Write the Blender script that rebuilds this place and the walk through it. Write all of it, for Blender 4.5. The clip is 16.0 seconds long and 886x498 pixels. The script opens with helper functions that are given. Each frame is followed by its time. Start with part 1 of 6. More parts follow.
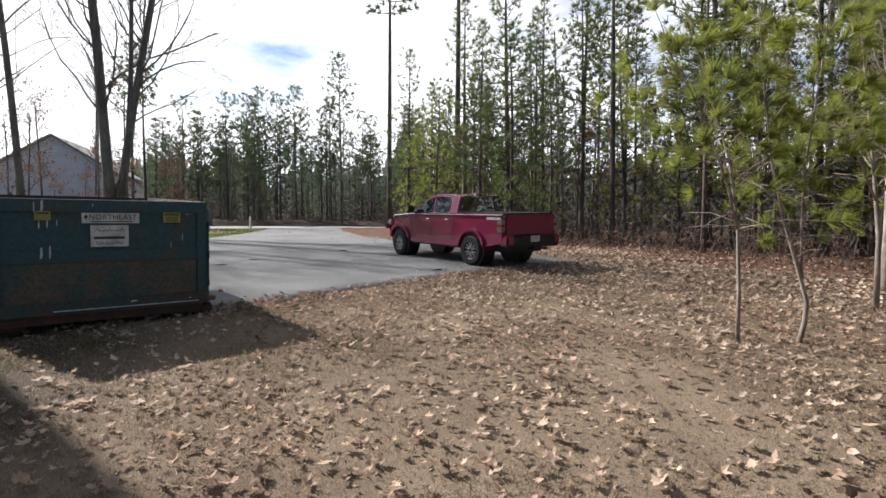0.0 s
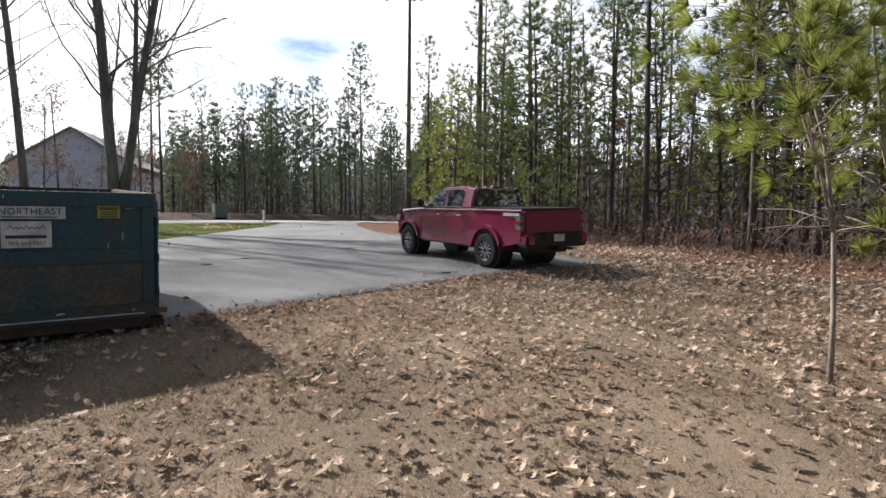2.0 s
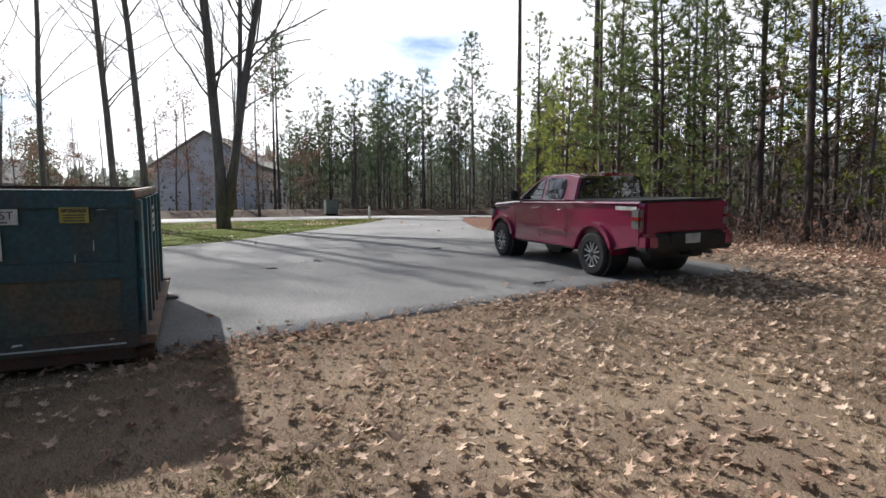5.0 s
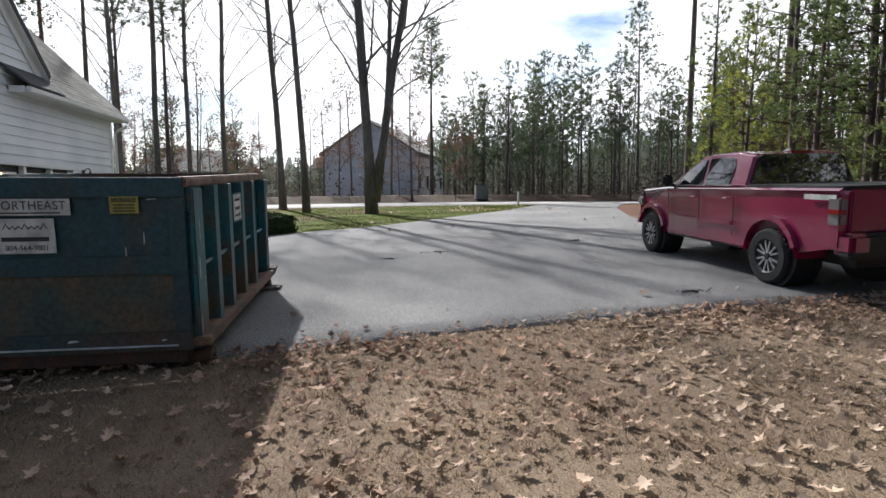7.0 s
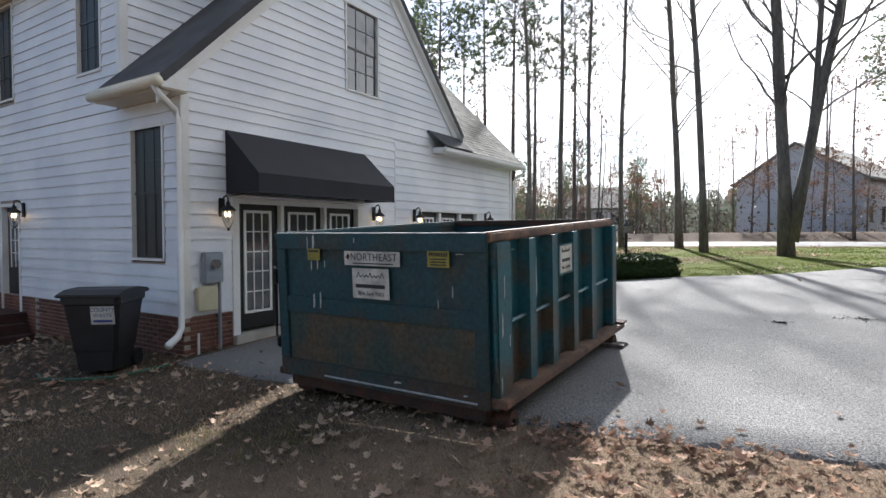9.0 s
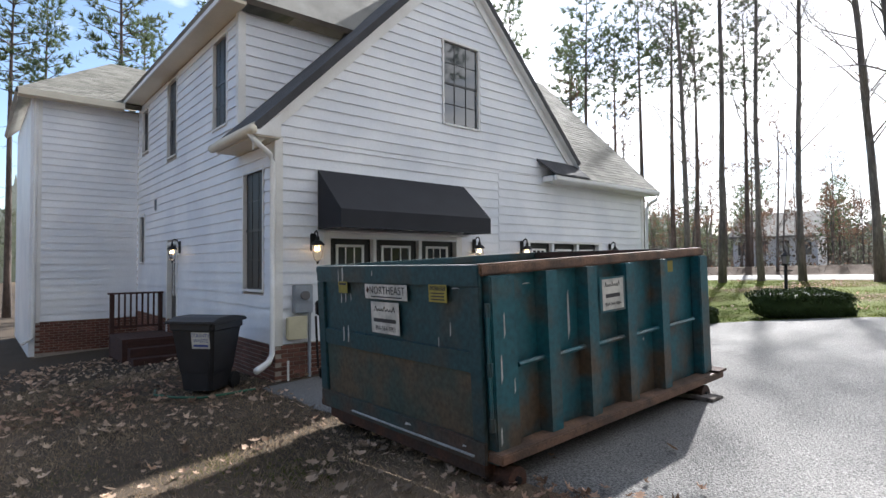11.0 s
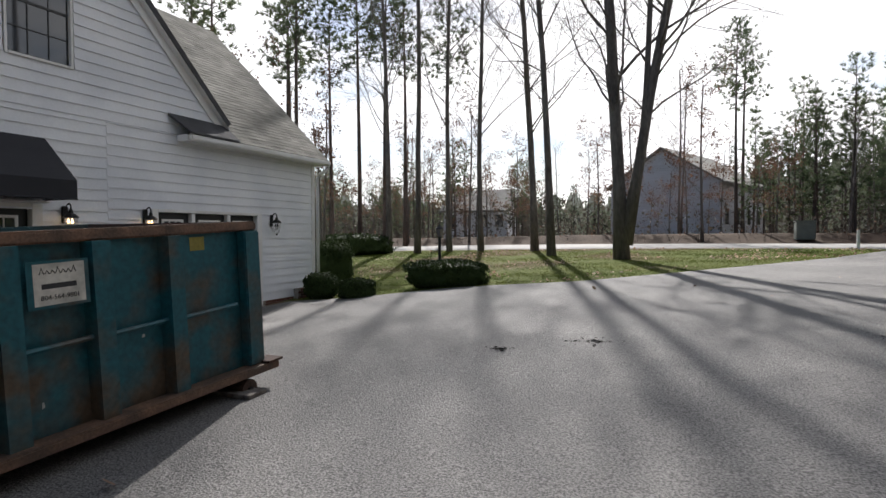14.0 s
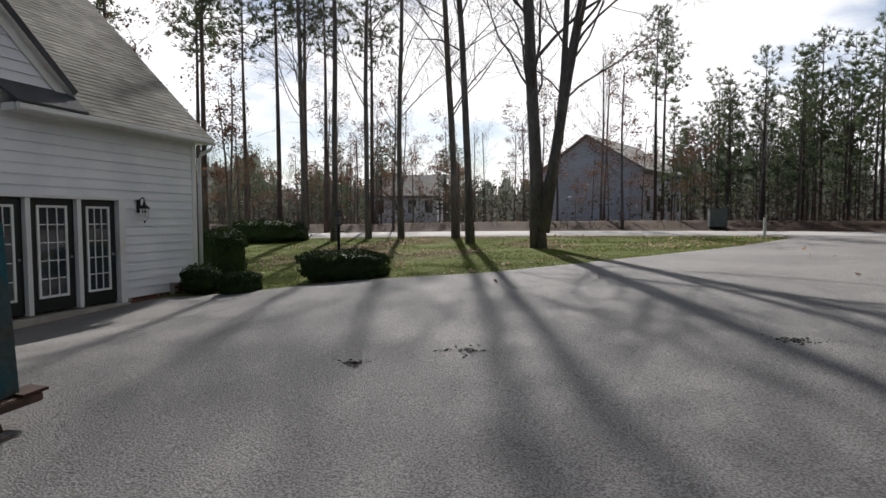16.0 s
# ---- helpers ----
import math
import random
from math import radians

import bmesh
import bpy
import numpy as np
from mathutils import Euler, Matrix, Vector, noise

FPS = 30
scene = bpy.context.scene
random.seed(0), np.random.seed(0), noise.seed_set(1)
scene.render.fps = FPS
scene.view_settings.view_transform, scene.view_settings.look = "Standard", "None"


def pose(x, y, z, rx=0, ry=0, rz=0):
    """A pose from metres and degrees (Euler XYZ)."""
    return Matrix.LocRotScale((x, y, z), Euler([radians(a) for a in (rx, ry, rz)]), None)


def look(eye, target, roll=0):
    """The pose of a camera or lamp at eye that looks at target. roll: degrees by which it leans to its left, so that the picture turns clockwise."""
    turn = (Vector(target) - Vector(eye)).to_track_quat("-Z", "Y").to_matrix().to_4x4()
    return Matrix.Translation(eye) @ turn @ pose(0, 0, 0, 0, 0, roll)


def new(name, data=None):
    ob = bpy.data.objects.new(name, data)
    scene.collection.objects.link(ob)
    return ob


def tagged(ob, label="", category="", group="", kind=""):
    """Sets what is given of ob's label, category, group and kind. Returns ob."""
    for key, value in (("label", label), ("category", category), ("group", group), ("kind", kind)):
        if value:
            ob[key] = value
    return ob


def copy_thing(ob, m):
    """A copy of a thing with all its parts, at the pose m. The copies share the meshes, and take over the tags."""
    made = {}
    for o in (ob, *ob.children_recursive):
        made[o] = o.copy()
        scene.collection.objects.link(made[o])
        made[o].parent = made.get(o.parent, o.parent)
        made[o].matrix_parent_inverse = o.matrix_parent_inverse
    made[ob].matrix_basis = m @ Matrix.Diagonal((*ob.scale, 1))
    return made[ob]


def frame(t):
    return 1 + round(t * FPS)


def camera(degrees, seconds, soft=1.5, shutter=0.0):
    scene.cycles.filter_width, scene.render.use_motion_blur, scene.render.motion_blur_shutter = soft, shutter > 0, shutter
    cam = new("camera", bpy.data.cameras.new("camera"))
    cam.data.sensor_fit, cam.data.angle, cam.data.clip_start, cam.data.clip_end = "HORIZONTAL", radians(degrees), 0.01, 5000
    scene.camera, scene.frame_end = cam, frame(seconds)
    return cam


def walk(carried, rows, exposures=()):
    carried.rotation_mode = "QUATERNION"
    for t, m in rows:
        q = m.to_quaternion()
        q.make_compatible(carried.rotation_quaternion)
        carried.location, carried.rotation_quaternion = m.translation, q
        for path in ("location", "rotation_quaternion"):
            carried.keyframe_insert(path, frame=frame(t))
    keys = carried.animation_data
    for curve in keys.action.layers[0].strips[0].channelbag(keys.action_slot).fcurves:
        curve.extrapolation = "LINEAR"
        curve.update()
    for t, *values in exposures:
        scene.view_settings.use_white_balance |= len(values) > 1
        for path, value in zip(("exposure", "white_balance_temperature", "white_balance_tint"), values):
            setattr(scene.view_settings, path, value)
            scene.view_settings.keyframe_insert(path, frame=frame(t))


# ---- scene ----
cam = camera(77.4, 16.0)
PATH = [
    (0, (0.639, 0.15, 2.112), (1.901, 1.699, 2.019), 0.0),
    (0.5, (0.979, 0.383, 2.072), (2.231, 1.94, 1.981), -0.0),
    (1, (1.259, 0.662, 2.138), (2.508, 2.22, 2.034), 0.1),
    (1.5, (1.568, 0.959, 2.141), (2.809, 2.524, 2.034), 0.2),
    (2, (1.891, 1.221, 2.149), (3.083, 2.823, 2.036), 0.3),
    (2.5, (2.17, 1.517, 2.187), (3.306, 3.159, 2.067), 0.1),
    (3, (2.423, 1.719, 2.194), (3.502, 3.4, 2.074), 0.0),
    (3.5, (2.731, 1.987, 2.181), (3.723, 3.719, 2.062), -0.2),
    (5.8, (3.949, 3.177, 2.213), (4.642, 5.047, 2.058), -0.2),
    (6, (4.05, 3.292, 2.213), (4.693, 5.179, 2.053), -0.1),
    (6.5, (4.348, 3.538, 2.213), (4.85, 5.466, 2.041), -0.2),
    (7, (4.569, 3.74, 2.244), (4.846, 5.712, 2.057), -0.3),
    (7.5, (4.757, 4.019, 2.28), (4.736, 6.011, 2.099), -0.2),
    (8, (4.918, 4.315, 2.297), (4.552, 6.274, 2.132), -0.7),
    (8.5, (5.148, 4.414, 2.392), (4.383, 6.257, 2.252), -0.4),
    (9, (5.181, 4.668, 2.425), (4.105, 6.353, 2.364), -0.1),
    (9.5, (5.319, 4.942, 2.427), (3.992, 6.439, 2.441), -0.2),
    (9.7, (5.406, 5.038, 2.441), (3.996, 6.455, 2.465), -0.3),
    (11.8, (6.343, 6.358, 2.406), (4.813, 7.644, 2.467), -0.4),
    (12, (6.418, 6.505, 2.409), (4.945, 7.857, 2.456), -0.3),
    (12.5, (6.624, 6.863, 2.429), (5.342, 8.397, 2.459), -0.3),
    (13, (6.848, 7.235, 2.434), (5.798, 8.937, 2.441), -0.5),
    (13.5, (6.96, 7.559, 2.429), (6.066, 9.348, 2.396), -0.4),
    (14, (7.033, 7.88, 2.465), (6.23, 9.711, 2.411), -0.3),
    (14.5, (7.199, 8.255, 2.475), (6.468, 10.115, 2.41), -0.3),
    (15, (7.31, 8.55, 2.476), (6.631, 10.429, 2.398), -0.3),
    (15.5, (7.378, 8.902, 2.517), (6.742, 10.796, 2.419), -0.2),
    (16, (7.482, 9.224, 2.526), (6.891, 11.131, 2.418), -0.1),
]

EXPOSURES = [(0.0, 0.9, 6250, 11), (3.5, 0.92, 6250, 11), (6.5, 0.84, 6200, 11), (8.0, 0.98, 6150, 11), (9.5, 1.55, 6150, 11), (12.0, 1.6, 6200, 11), (12.8, 1.42, 6200, 11), (13.5, 0.88, 6350, 12), (14.5, 0.44, 6450, 12), (16.0, 0.26, 6450, 12)]
walk(cam, [(t, look(eye, target, roll)) for t, eye, target, roll in PATH], EXPOSURES)

# ---- world and sun ----
SUN_AZ, SUN_EL = 19.5, 37.0        # degrees towards -x from +y, and above the horizon
world = bpy.data.worlds.new("sky")
scene.world = world
world.use_nodes = True
wn, wl = world.node_tree.nodes, world.node_tree.links
sky = wn.new("ShaderNodeTexSky")
sky.sky_type = "NISHITA"
sky.sun_disc = False
sky.sun_elevation, sky.sun_rotation = radians(SUN_EL), radians(-SUN_AZ)
sky.air_density, sky.dust_density = 1.0, 0.6
wtc = wn.new("ShaderNodeTexCoord")
wmap = wn.new("ShaderNodeMapping")
wmap.inputs["Scale"].default_value = (1.0, 1.0, 2.6)
wmap.inputs["Location"].default_value = (0.35, 1.9, 0.4)
wl.new(wtc.outputs["Generated"], wmap.inputs["Vector"])
wno = wn.new("ShaderNodeTexNoise")
wno.inputs["Scale"].default_value, wno.inputs["Detail"].default_value, wno.inputs["Roughness"].default_value = 2.1, 8.0, 0.55
wl.new(wmap.outputs["Vector"], wno.inputs["Vector"])
wramp = wn.new("ShaderNodeMapRange")
wramp.inputs["From Min"].default_value, wramp.inputs["From Max"].default_value = 0.455, 0.58
wsep, wthick = wn.new("ShaderNodeSeparateXYZ"), wn.new("ShaderNodeMath")   # cover is thickest towards the sun
wthick.operation = "MULTIPLY_ADD"
wthick.inputs[1].default_value = 0.12
wl.new(wtc.outputs["Generated"], wsep.inputs["Vector"])
wl.new(wsep.outputs["Y"], wthick.inputs[0])
wside = wn.new("ShaderNodeMath")
wside.operation = "MULTIPLY_ADD"
wside.inputs[1].default_value = 0.10
wl.new(wsep.outputs["X"], wside.inputs[0])
wl.new(wno.outputs["Fac"], wside.inputs[2])
wl.new(wside.outputs[0], wthick.inputs[2])
wl.new(wthick.outputs[0], wramp.inputs["Value"])
wmix = wn.new("ShaderNodeMix")
wmix.data_type = "RGBA"
wl.new(wramp.outputs["Result"], wmix.inputs["Factor"])
wl.new(sky.outputs["Color"], wmix.inputs[6])
wbw = wn.new("ShaderNodeRGBToBW")
wl.new(sky.outputs["Color"], wbw.inputs["Color"])
wgain, wcap = wn.new("ShaderNodeMath"), wn.new("ShaderNodeMath")
wgain.operation, wcap.operation = "MULTIPLY_ADD", "MINIMUM"
wgain.inputs[1].default_value, wgain.inputs[2].default_value = 2.3, 2.0
wcap.inputs[1].default_value = 13.5
wl.new(wbw.outputs["Val"], wgain.inputs[0])
wl.new(wgain.outputs[0], wcap.inputs[0])
wl.new(wcap.outputs[0], wmix.inputs[7])
wl.new(wmix.outputs[2], wn["Background"].inputs["Color"])
wn["Background"].inputs["Strength"].default_value = 0.075
sun = new("sun", bpy.data.lights.new("sun", "SUN"))
sun.data.energy, sun.data.angle, sun.data.color = 5.0, radians(0.9), (1.0, 0.965, 0.92)
_a, _e = radians(SUN_AZ), radians(SUN_EL)
sun.matrix_world = look((0, 0, 60), (60 * math.sin(_a) * math.cos(_e), -60 * math.cos(_a) * math.cos(_e), 60 - 60 * math.sin(_e)))


# ---- materials ----
def material(name, colour, rough=0.8, metal=0.0, vary=0.25, scale=6.0, second=None, fine=60.0, bump=0.2, depth=0.01, spec=0.5, stretch=(1, 1, 1), island=0.0, per_object=0.0, amount=0.5, grain=(0.25, 0.75), foot=None):
    """A surface with variation at two scales: a second tone in patches of one size, grain of another, and relief.
    foot: (height, share) by which the second tone, rust or dirt, gains towards the lower edge."""
    m = bpy.data.materials.new(name)
    m.use_nodes = True
    n, l = m.node_tree.nodes, m.node_tree.links
    b = n["Principled BSDF"]
    b.inputs["Roughness"].default_value, b.inputs["Metallic"].default_value = rough, metal
    b.inputs["Specular IOR Level"].default_value = spec
    tc = n.new("ShaderNodeTexCoord")
    mp = n.new("ShaderNodeMapping")
    mp.inputs["Scale"].default_value = stretch
    l.new(tc.outputs["Object"], mp.inputs["Vector"])
    big = n.new("ShaderNodeTexNoise")
    big.inputs["Scale"].default_value, big.inputs["Detail"].default_value = scale, 6.0
    small = n.new("ShaderNodeTexNoise")
    small.inputs["Scale"].default_value, small.inputs["Detail"].default_value = fine, 4.0
    for node in (big, small):
        l.new(mp.outputs["Vector"], node.inputs["Vector"])
    edge = n.new("ShaderNodeMapRange")
    edge.inputs["From Min"].default_value, edge.inputs["From Max"].default_value = amount - 0.12, amount + 0.12
    patch = big.outputs["Fac"]
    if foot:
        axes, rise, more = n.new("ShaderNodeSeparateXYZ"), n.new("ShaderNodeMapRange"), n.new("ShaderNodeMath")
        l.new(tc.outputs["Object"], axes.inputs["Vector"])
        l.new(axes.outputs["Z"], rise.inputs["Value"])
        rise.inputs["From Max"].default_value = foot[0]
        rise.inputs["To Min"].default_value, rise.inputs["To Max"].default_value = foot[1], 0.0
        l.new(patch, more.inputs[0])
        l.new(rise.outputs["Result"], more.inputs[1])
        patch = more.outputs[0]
    l.new(patch, edge.inputs["Value"])
    mix = n.new("ShaderNodeMix")
    mix.data_type = "RGBA"
    second = second or [c * (1 - vary) for c in colour]
    mix.inputs[6].default_value, mix.inputs[7].default_value = (*colour, 1), (*second, 1)
    l.new(edge.outputs["Result"], mix.inputs["Factor"])
    hsv = n.new("ShaderNodeHueSaturation")
    l.new(mix.outputs[2], hsv.inputs["Color"])
    val = n.new("ShaderNodeMapRange")
    val.inputs["To Min"].default_value, val.inputs["To Max"].default_value = 1 - vary, 1 + vary
    val.inputs["From Min"].default_value, val.inputs["From Max"].default_value = grain
    l.new(small.outputs["Fac"], val.inputs["Value"])
    last = val.outputs["Result"]
    for strength, kind in ((island, "ShaderNodeNewGeometry"), (per_object, "ShaderNodeObjectInfo")):
        if strength:
            g = n.new(kind)
            r = n.new("ShaderNodeMapRange")
            r.inputs["To Min"].default_value, r.inputs["To Max"].default_value = 1 - strength, 1 + strength
            l.new(g.outputs["Random Per Island" if island and kind == "ShaderNodeNewGeometry" else "Random"], r.inputs["Value"])
            mul = n.new("ShaderNodeMath")
            mul.operation = "MULTIPLY"
            l.new(last, mul.inputs[0])
            l.new(r.outputs["Result"], mul.inputs[1])
            last = mul.outputs[0]
    l.new(last, hsv.inputs["Value"])
    l.new(hsv.outputs["Color"], b.inputs["Base Color"])
    if bump:
        bp = n.new("ShaderNodeBump")
        bp.inputs["Strength"].default_value, bp.inputs["Distance"].default_value = bump, depth
        l.new(small.outputs["Fac"], bp.inputs["Height"])
        l.new(bp.outputs["Normal"], b.inputs["Normal"])
    return m


def glass(name, tint=(0.035, 0.042, 0.05), rough=0.03):
    m = bpy.data.materials.new(name)
    m.use_nodes = True
    b = m.node_tree.nodes["Principled BSDF"]
    b.inputs["Base Color"].default_value = (*tint, 1)
    b.inputs["Roughness"].default_value = rough
    b.inputs["Specular IOR Level"].default_value = 0.8
    b.inputs["Coat Weight"].default_value = 0.6
    return m


def glow(name, colour, strength):
    m = bpy.data.materials.new(name)
    m.use_nodes = True
    b = m.node_tree.nodes["Principled BSDF"]
    b.inputs["Emission Color"].default_value = (*colour, 1)
    b.inputs["Emission Strength"].default_value = strength
    return m


def leafy(name, colour, second, through_it=0.35, rough=0.6, island=0.3, per_object=0.12):
    """Leaves and needles: thin, each clump its own tone, light passing through."""
    m = material(name, colour, rough, 0, 0.15, 0.35, second, 9.0, 0, 0, 0.06, island=island, per_object=per_object)
    n, l = m.node_tree.nodes, m.node_tree.links
    b, out = n["Principled BSDF"], n["Material Output"]
    tl = n.new("ShaderNodeBsdfTranslucent")
    src = b.inputs["Base Color"].links[0].from_socket
    l.new(src, tl.inputs["Color"])
    mx = n.new("ShaderNodeMixShader")
    mx.inputs["Fac"].default_value = through_it
    l.new(b.outputs["BSDF"], mx.inputs[1])
    l.new(tl.outputs["BSDF"], mx.inputs[2])
    l.new(mx.outputs["Shader"], out.inputs["Surface"])
    return m


SIDING = material("white_vinyl", (0.80, 0.81, 0.83), 0.5, 0, 0.04, 0.8, (0.68, 0.70, 0.74), 25, 0.08, 0.004, per_object=0.02)
TRIM = material("white_trim", (0.78, 0.78, 0.77), 0.45, 0, 0.04, 1.5, (0.70, 0.69, 0.66), 30, 0.05, 0.003)
SOFFIT = material("cream_soffit", (0.70, 0.64, 0.52), 0.6, 0, 0.06, 2.0, None, 30, 0.05, 0.003)
SHINGLE = material("grey_shingle", (0.20, 0.19, 0.17), 0.9, 0, 0.35, 1.2, (0.27, 0.26, 0.23), 90, 0.6, 0.01, per_object=0.18)
SHINGLE_DARK = material("dark_shingle", (0.07, 0.07, 0.075), 0.9, 0, 0.3, 2.0, None, 90, 0.5, 0.01)
BRICK = material("red_brick", (0.17, 0.072, 0.048), 0.9, 0, 0.3, 4.0, (0.11, 0.048, 0.036), 70, 0.5, 0.006, per_object=0.35)
MORTAR = material("grey_mortar", (0.38, 0.33, 0.28), 0.95, 0, 0.2, 8.0, None, 90, 0.4, 0.004)
CONCRETE = material("pale_concrete", (0.42, 0.40, 0.35), 0.9, 0, 0.15, 3.0, (0.33, 0.31, 0.27), 80, 0.3, 0.004)
DOOR_BLACK = material("black_door_paint", (0.012, 0.014, 0.014), 0.35, 0, 0.15, 3.0, None, 40, 0.05, 0.002)
AWNING = material("black_canvas", (0.010, 0.011, 0.016), 0.75, 0, 0.2, 1.5, (0.014, 0.015, 0.021), 160, 0.2, 0.002)
PANE = glass("dark_glass")
SCREEN = material("dark_window_screen", (0.022, 0.024, 0.026), 0.45, 0, 0.15, 3.0, None, 120, 0.05, 0.001)
IRON = material("black_iron", (0.012, 0.012, 0.013), 0.5, 0.3, 0.2, 8.0, None, 60, 0.2, 0.002)
LAMP_GLASS = bpy.data.materials.new("clear_glass")
LAMP_GLASS.use_nodes = True
_b = LAMP_GLASS.node_tree.nodes["Principled BSDF"]
_b.inputs["Transmission Weight"].default_value, _b.inputs["Roughness"].default_value, _b.inputs["IOR"].default_value = 1.0, 0.02, 1.2
BULB = glow("warm_bulb", (1.0, 0.62, 0.28), 4.0)
GREY_METAL = material("grey_metal", (0.30, 0.33, 0.37), 0.5, 0.4, 0.1, 5.0, None, 60, 0.1, 0.002)
BEIGE = material("beige_plastic", (0.52, 0.48, 0.33), 0.6, 0, 0.08, 5.0, None, 60, 0.05, 0.002)
BIN_BLACK = material("black_plastic", (0.014, 0.015, 0.018), 0.5, 0, 0.2, 4.0, (0.02, 0.02, 0.024), 90, 0.15, 0.002)
DECK = material("brown_stained_wood", (0.055, 0.022, 0.016), 0.8, 0, 0.3, 3.0, None, 50, 0.3, 0.004, stretch=(1, 1, 6))
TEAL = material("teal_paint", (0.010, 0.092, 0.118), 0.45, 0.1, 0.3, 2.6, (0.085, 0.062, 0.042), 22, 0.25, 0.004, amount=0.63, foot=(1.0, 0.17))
# darker teal with brown worn patches, for tailgate, end wall and -x side
TEAL_DARK = material("darker_teal_paint", (0.015, 0.058, 0.072), 0.5, 0.1, 0.35, 1.8, (0.058, 0.050, 0.036), 24, 0.25, 0.004, amount=0.62, foot=(1.0, 0.13))
RUST = material("rusty_steel", (0.085, 0.036, 0.022), 0.85, 0.1, 0.35, 3.0, (0.045, 0.030, 0.024), 50, 0.5, 0.005)
PALE_RUST = material("worn_rail_steel", (0.20, 0.115, 0.075), 0.7, 0.2, 0.35, 4.0, (0.09, 0.06, 0.045), 50, 0.4, 0.004)
# for real scrapes, and for sun glints painted on the gate's edges
WEAR_GLINT = material("scraped_paint_and_glint", (0.5, 0.52, 0.52), 0.6, 0.2, 0.3, 9.0, None, 60, 0.2, 0.002)
GATE_LOWER = material("brown_stained_paint", (0.092, 0.070, 0.046), 0.6, 0.1, 0.35, 2.2, (0.042, 0.066, 0.058), 26, 0.25, 0.004)
GATE_FOOT = material("rust_stained_paint", (0.078, 0.050, 0.036), 0.7, 0.1, 0.35, 2.0, (0.034, 0.060, 0.058), 30, 0.3, 0.004)
PAPER = material("white_sticker", (0.60, 0.59, 0.54), 0.6, 0, 0.1, 6.0, (0.38, 0.38, 0.35), 40, 0.05, 0.001)
YELLOW = material("yellow_sticker", (0.30, 0.26, 0.05), 0.6, 0, 0.2, 9.0, None, 40, 0.05, 0.001)
INK = material("black_ink", (0.03, 0.03, 0.035), 0.6, 0, 0.1, 9.0, None, 40, 0, 0)
BLUE_INK = material("blue_ink", (0.02, 0.05, 0.25), 0.6, 0, 0.1, 9.0, None, 40, 0, 0)
CAR_RED = material("dark_red_car_paint", (0.215, 0.007, 0.048), 0.25, 0.0, 0.05, 2.0, (0.20, 0.006, 0.044), 300, 0, 0, 0.6)
_b = CAR_RED.node_tree.nodes["Principled BSDF"]
_b.inputs["Coat Weight"].default_value, _b.inputs["Coat Roughness"].default_value = 0.9, 0.05
CAR_BLACK = material("black_car_plastic", (0.012, 0.012, 0.013), 0.55, 0, 0.2, 6.0, None, 90, 0.1, 0.002)
CAR_GLASS = glass("tinted_car_glass", (0.006, 0.008, 0.010), 0.02)
TYRE = material("tyre_rubber", (0.008, 0.008, 0.009), 0.9, 0, 0.2, 9.0, (0.015, 0.014, 0.013), 90, 0.3, 0.004)
ALLOY = material("machined_alloy", (0.55, 0.56, 0.58), 0.3, 0.9, 0.1, 9.0, None, 90, 0.05, 0.001)
RED_LENS = glass("red_lens", (0.25, 0.01, 0.01), 0.1)
CLEAR_LENS = glass("clear_lens", (0.16, 0.15, 0.15), 0.1)
ASPHALT = material("worn_asphalt", (0.138, 0.133, 0.127), 0.8, 0, 0.55, 0.5, (0.180, 0.173, 0.163), 62, 1.0, 0.016, 0.4, grain=(0.36, 0.64))
ROAD = material("pale_road", (0.34, 0.33, 0.31), 0.9, 0, 0.12, 0.5, None, 60, 0.2, 0.004)
PATCH_DARK = material("dark_patch", (0.06, 0.055, 0.048), 0.9, 0, 0.4, 9.0, None, 90, 0.6, 0.01)
BARK = material("grey_brown_bark", (0.095, 0.082, 0.074), 0.95, 0, 0.4, 3.0, (0.16, 0.14, 0.125), 16, 0.8, 0.03, stretch=(1, 1, 0.25), per_object=0.2)
BARK_PINE = material("pine_bark", (0.060, 0.047, 0.040), 0.95, 0, 0.4, 3.0, (0.115, 0.085, 0.070), 14, 0.8, 0.03, stretch=(1, 1, 0.3), per_object=0.25)
BARK_PALE = material("pale_sapling_bark", (0.30, 0.25, 0.20), 0.9, 0, 0.3, 5.0, (0.15, 0.11, 0.09), 30, 0.5, 0.01, stretch=(1, 1, 0.4))
NEEDLE = leafy("green_needles", (0.092, 0.125, 0.050), (0.135, 0.160, 0.052), 0.5)
NEEDLE_FAR = leafy("dark_needles", (0.075, 0.105, 0.058), (0.100, 0.120, 0.060), 0.5)
NEEDLE_LIGHT = leafy("yellow_green_needles", (0.27, 0.29, 0.060), (0.20, 0.23, 0.060), 0.5)
BROWN_LEAF = leafy("dry_brown_leaves", (0.165, 0.092, 0.062), (0.115, 0.078, 0.056), 0.45)
FAR_LEAF = leafy("distant_foliage", (0.085, 0.105, 0.068), (0.105, 0.112, 0.078), 0.45)
THICKET = leafy("grey_brown_thicket", (0.088, 0.074, 0.060), (0.070, 0.068, 0.054), 0.3)
LITTER_LEAF = leafy("fallen_oak_leaves", (0.46, 0.355, 0.265), (0.32, 0.21, 0.15), 0.35, 0.6, 0.65, 0)
SHRUB_LEAF = leafy("dark_shrub_leaves", (0.030, 0.050, 0.018), (0.045, 0.065, 0.022), 0.2)
STRAW = leafy("dormant_grass_blades", (0.37, 0.285, 0.195), (0.26, 0.20, 0.135), 0.5, 0.8, 0.4, 0)
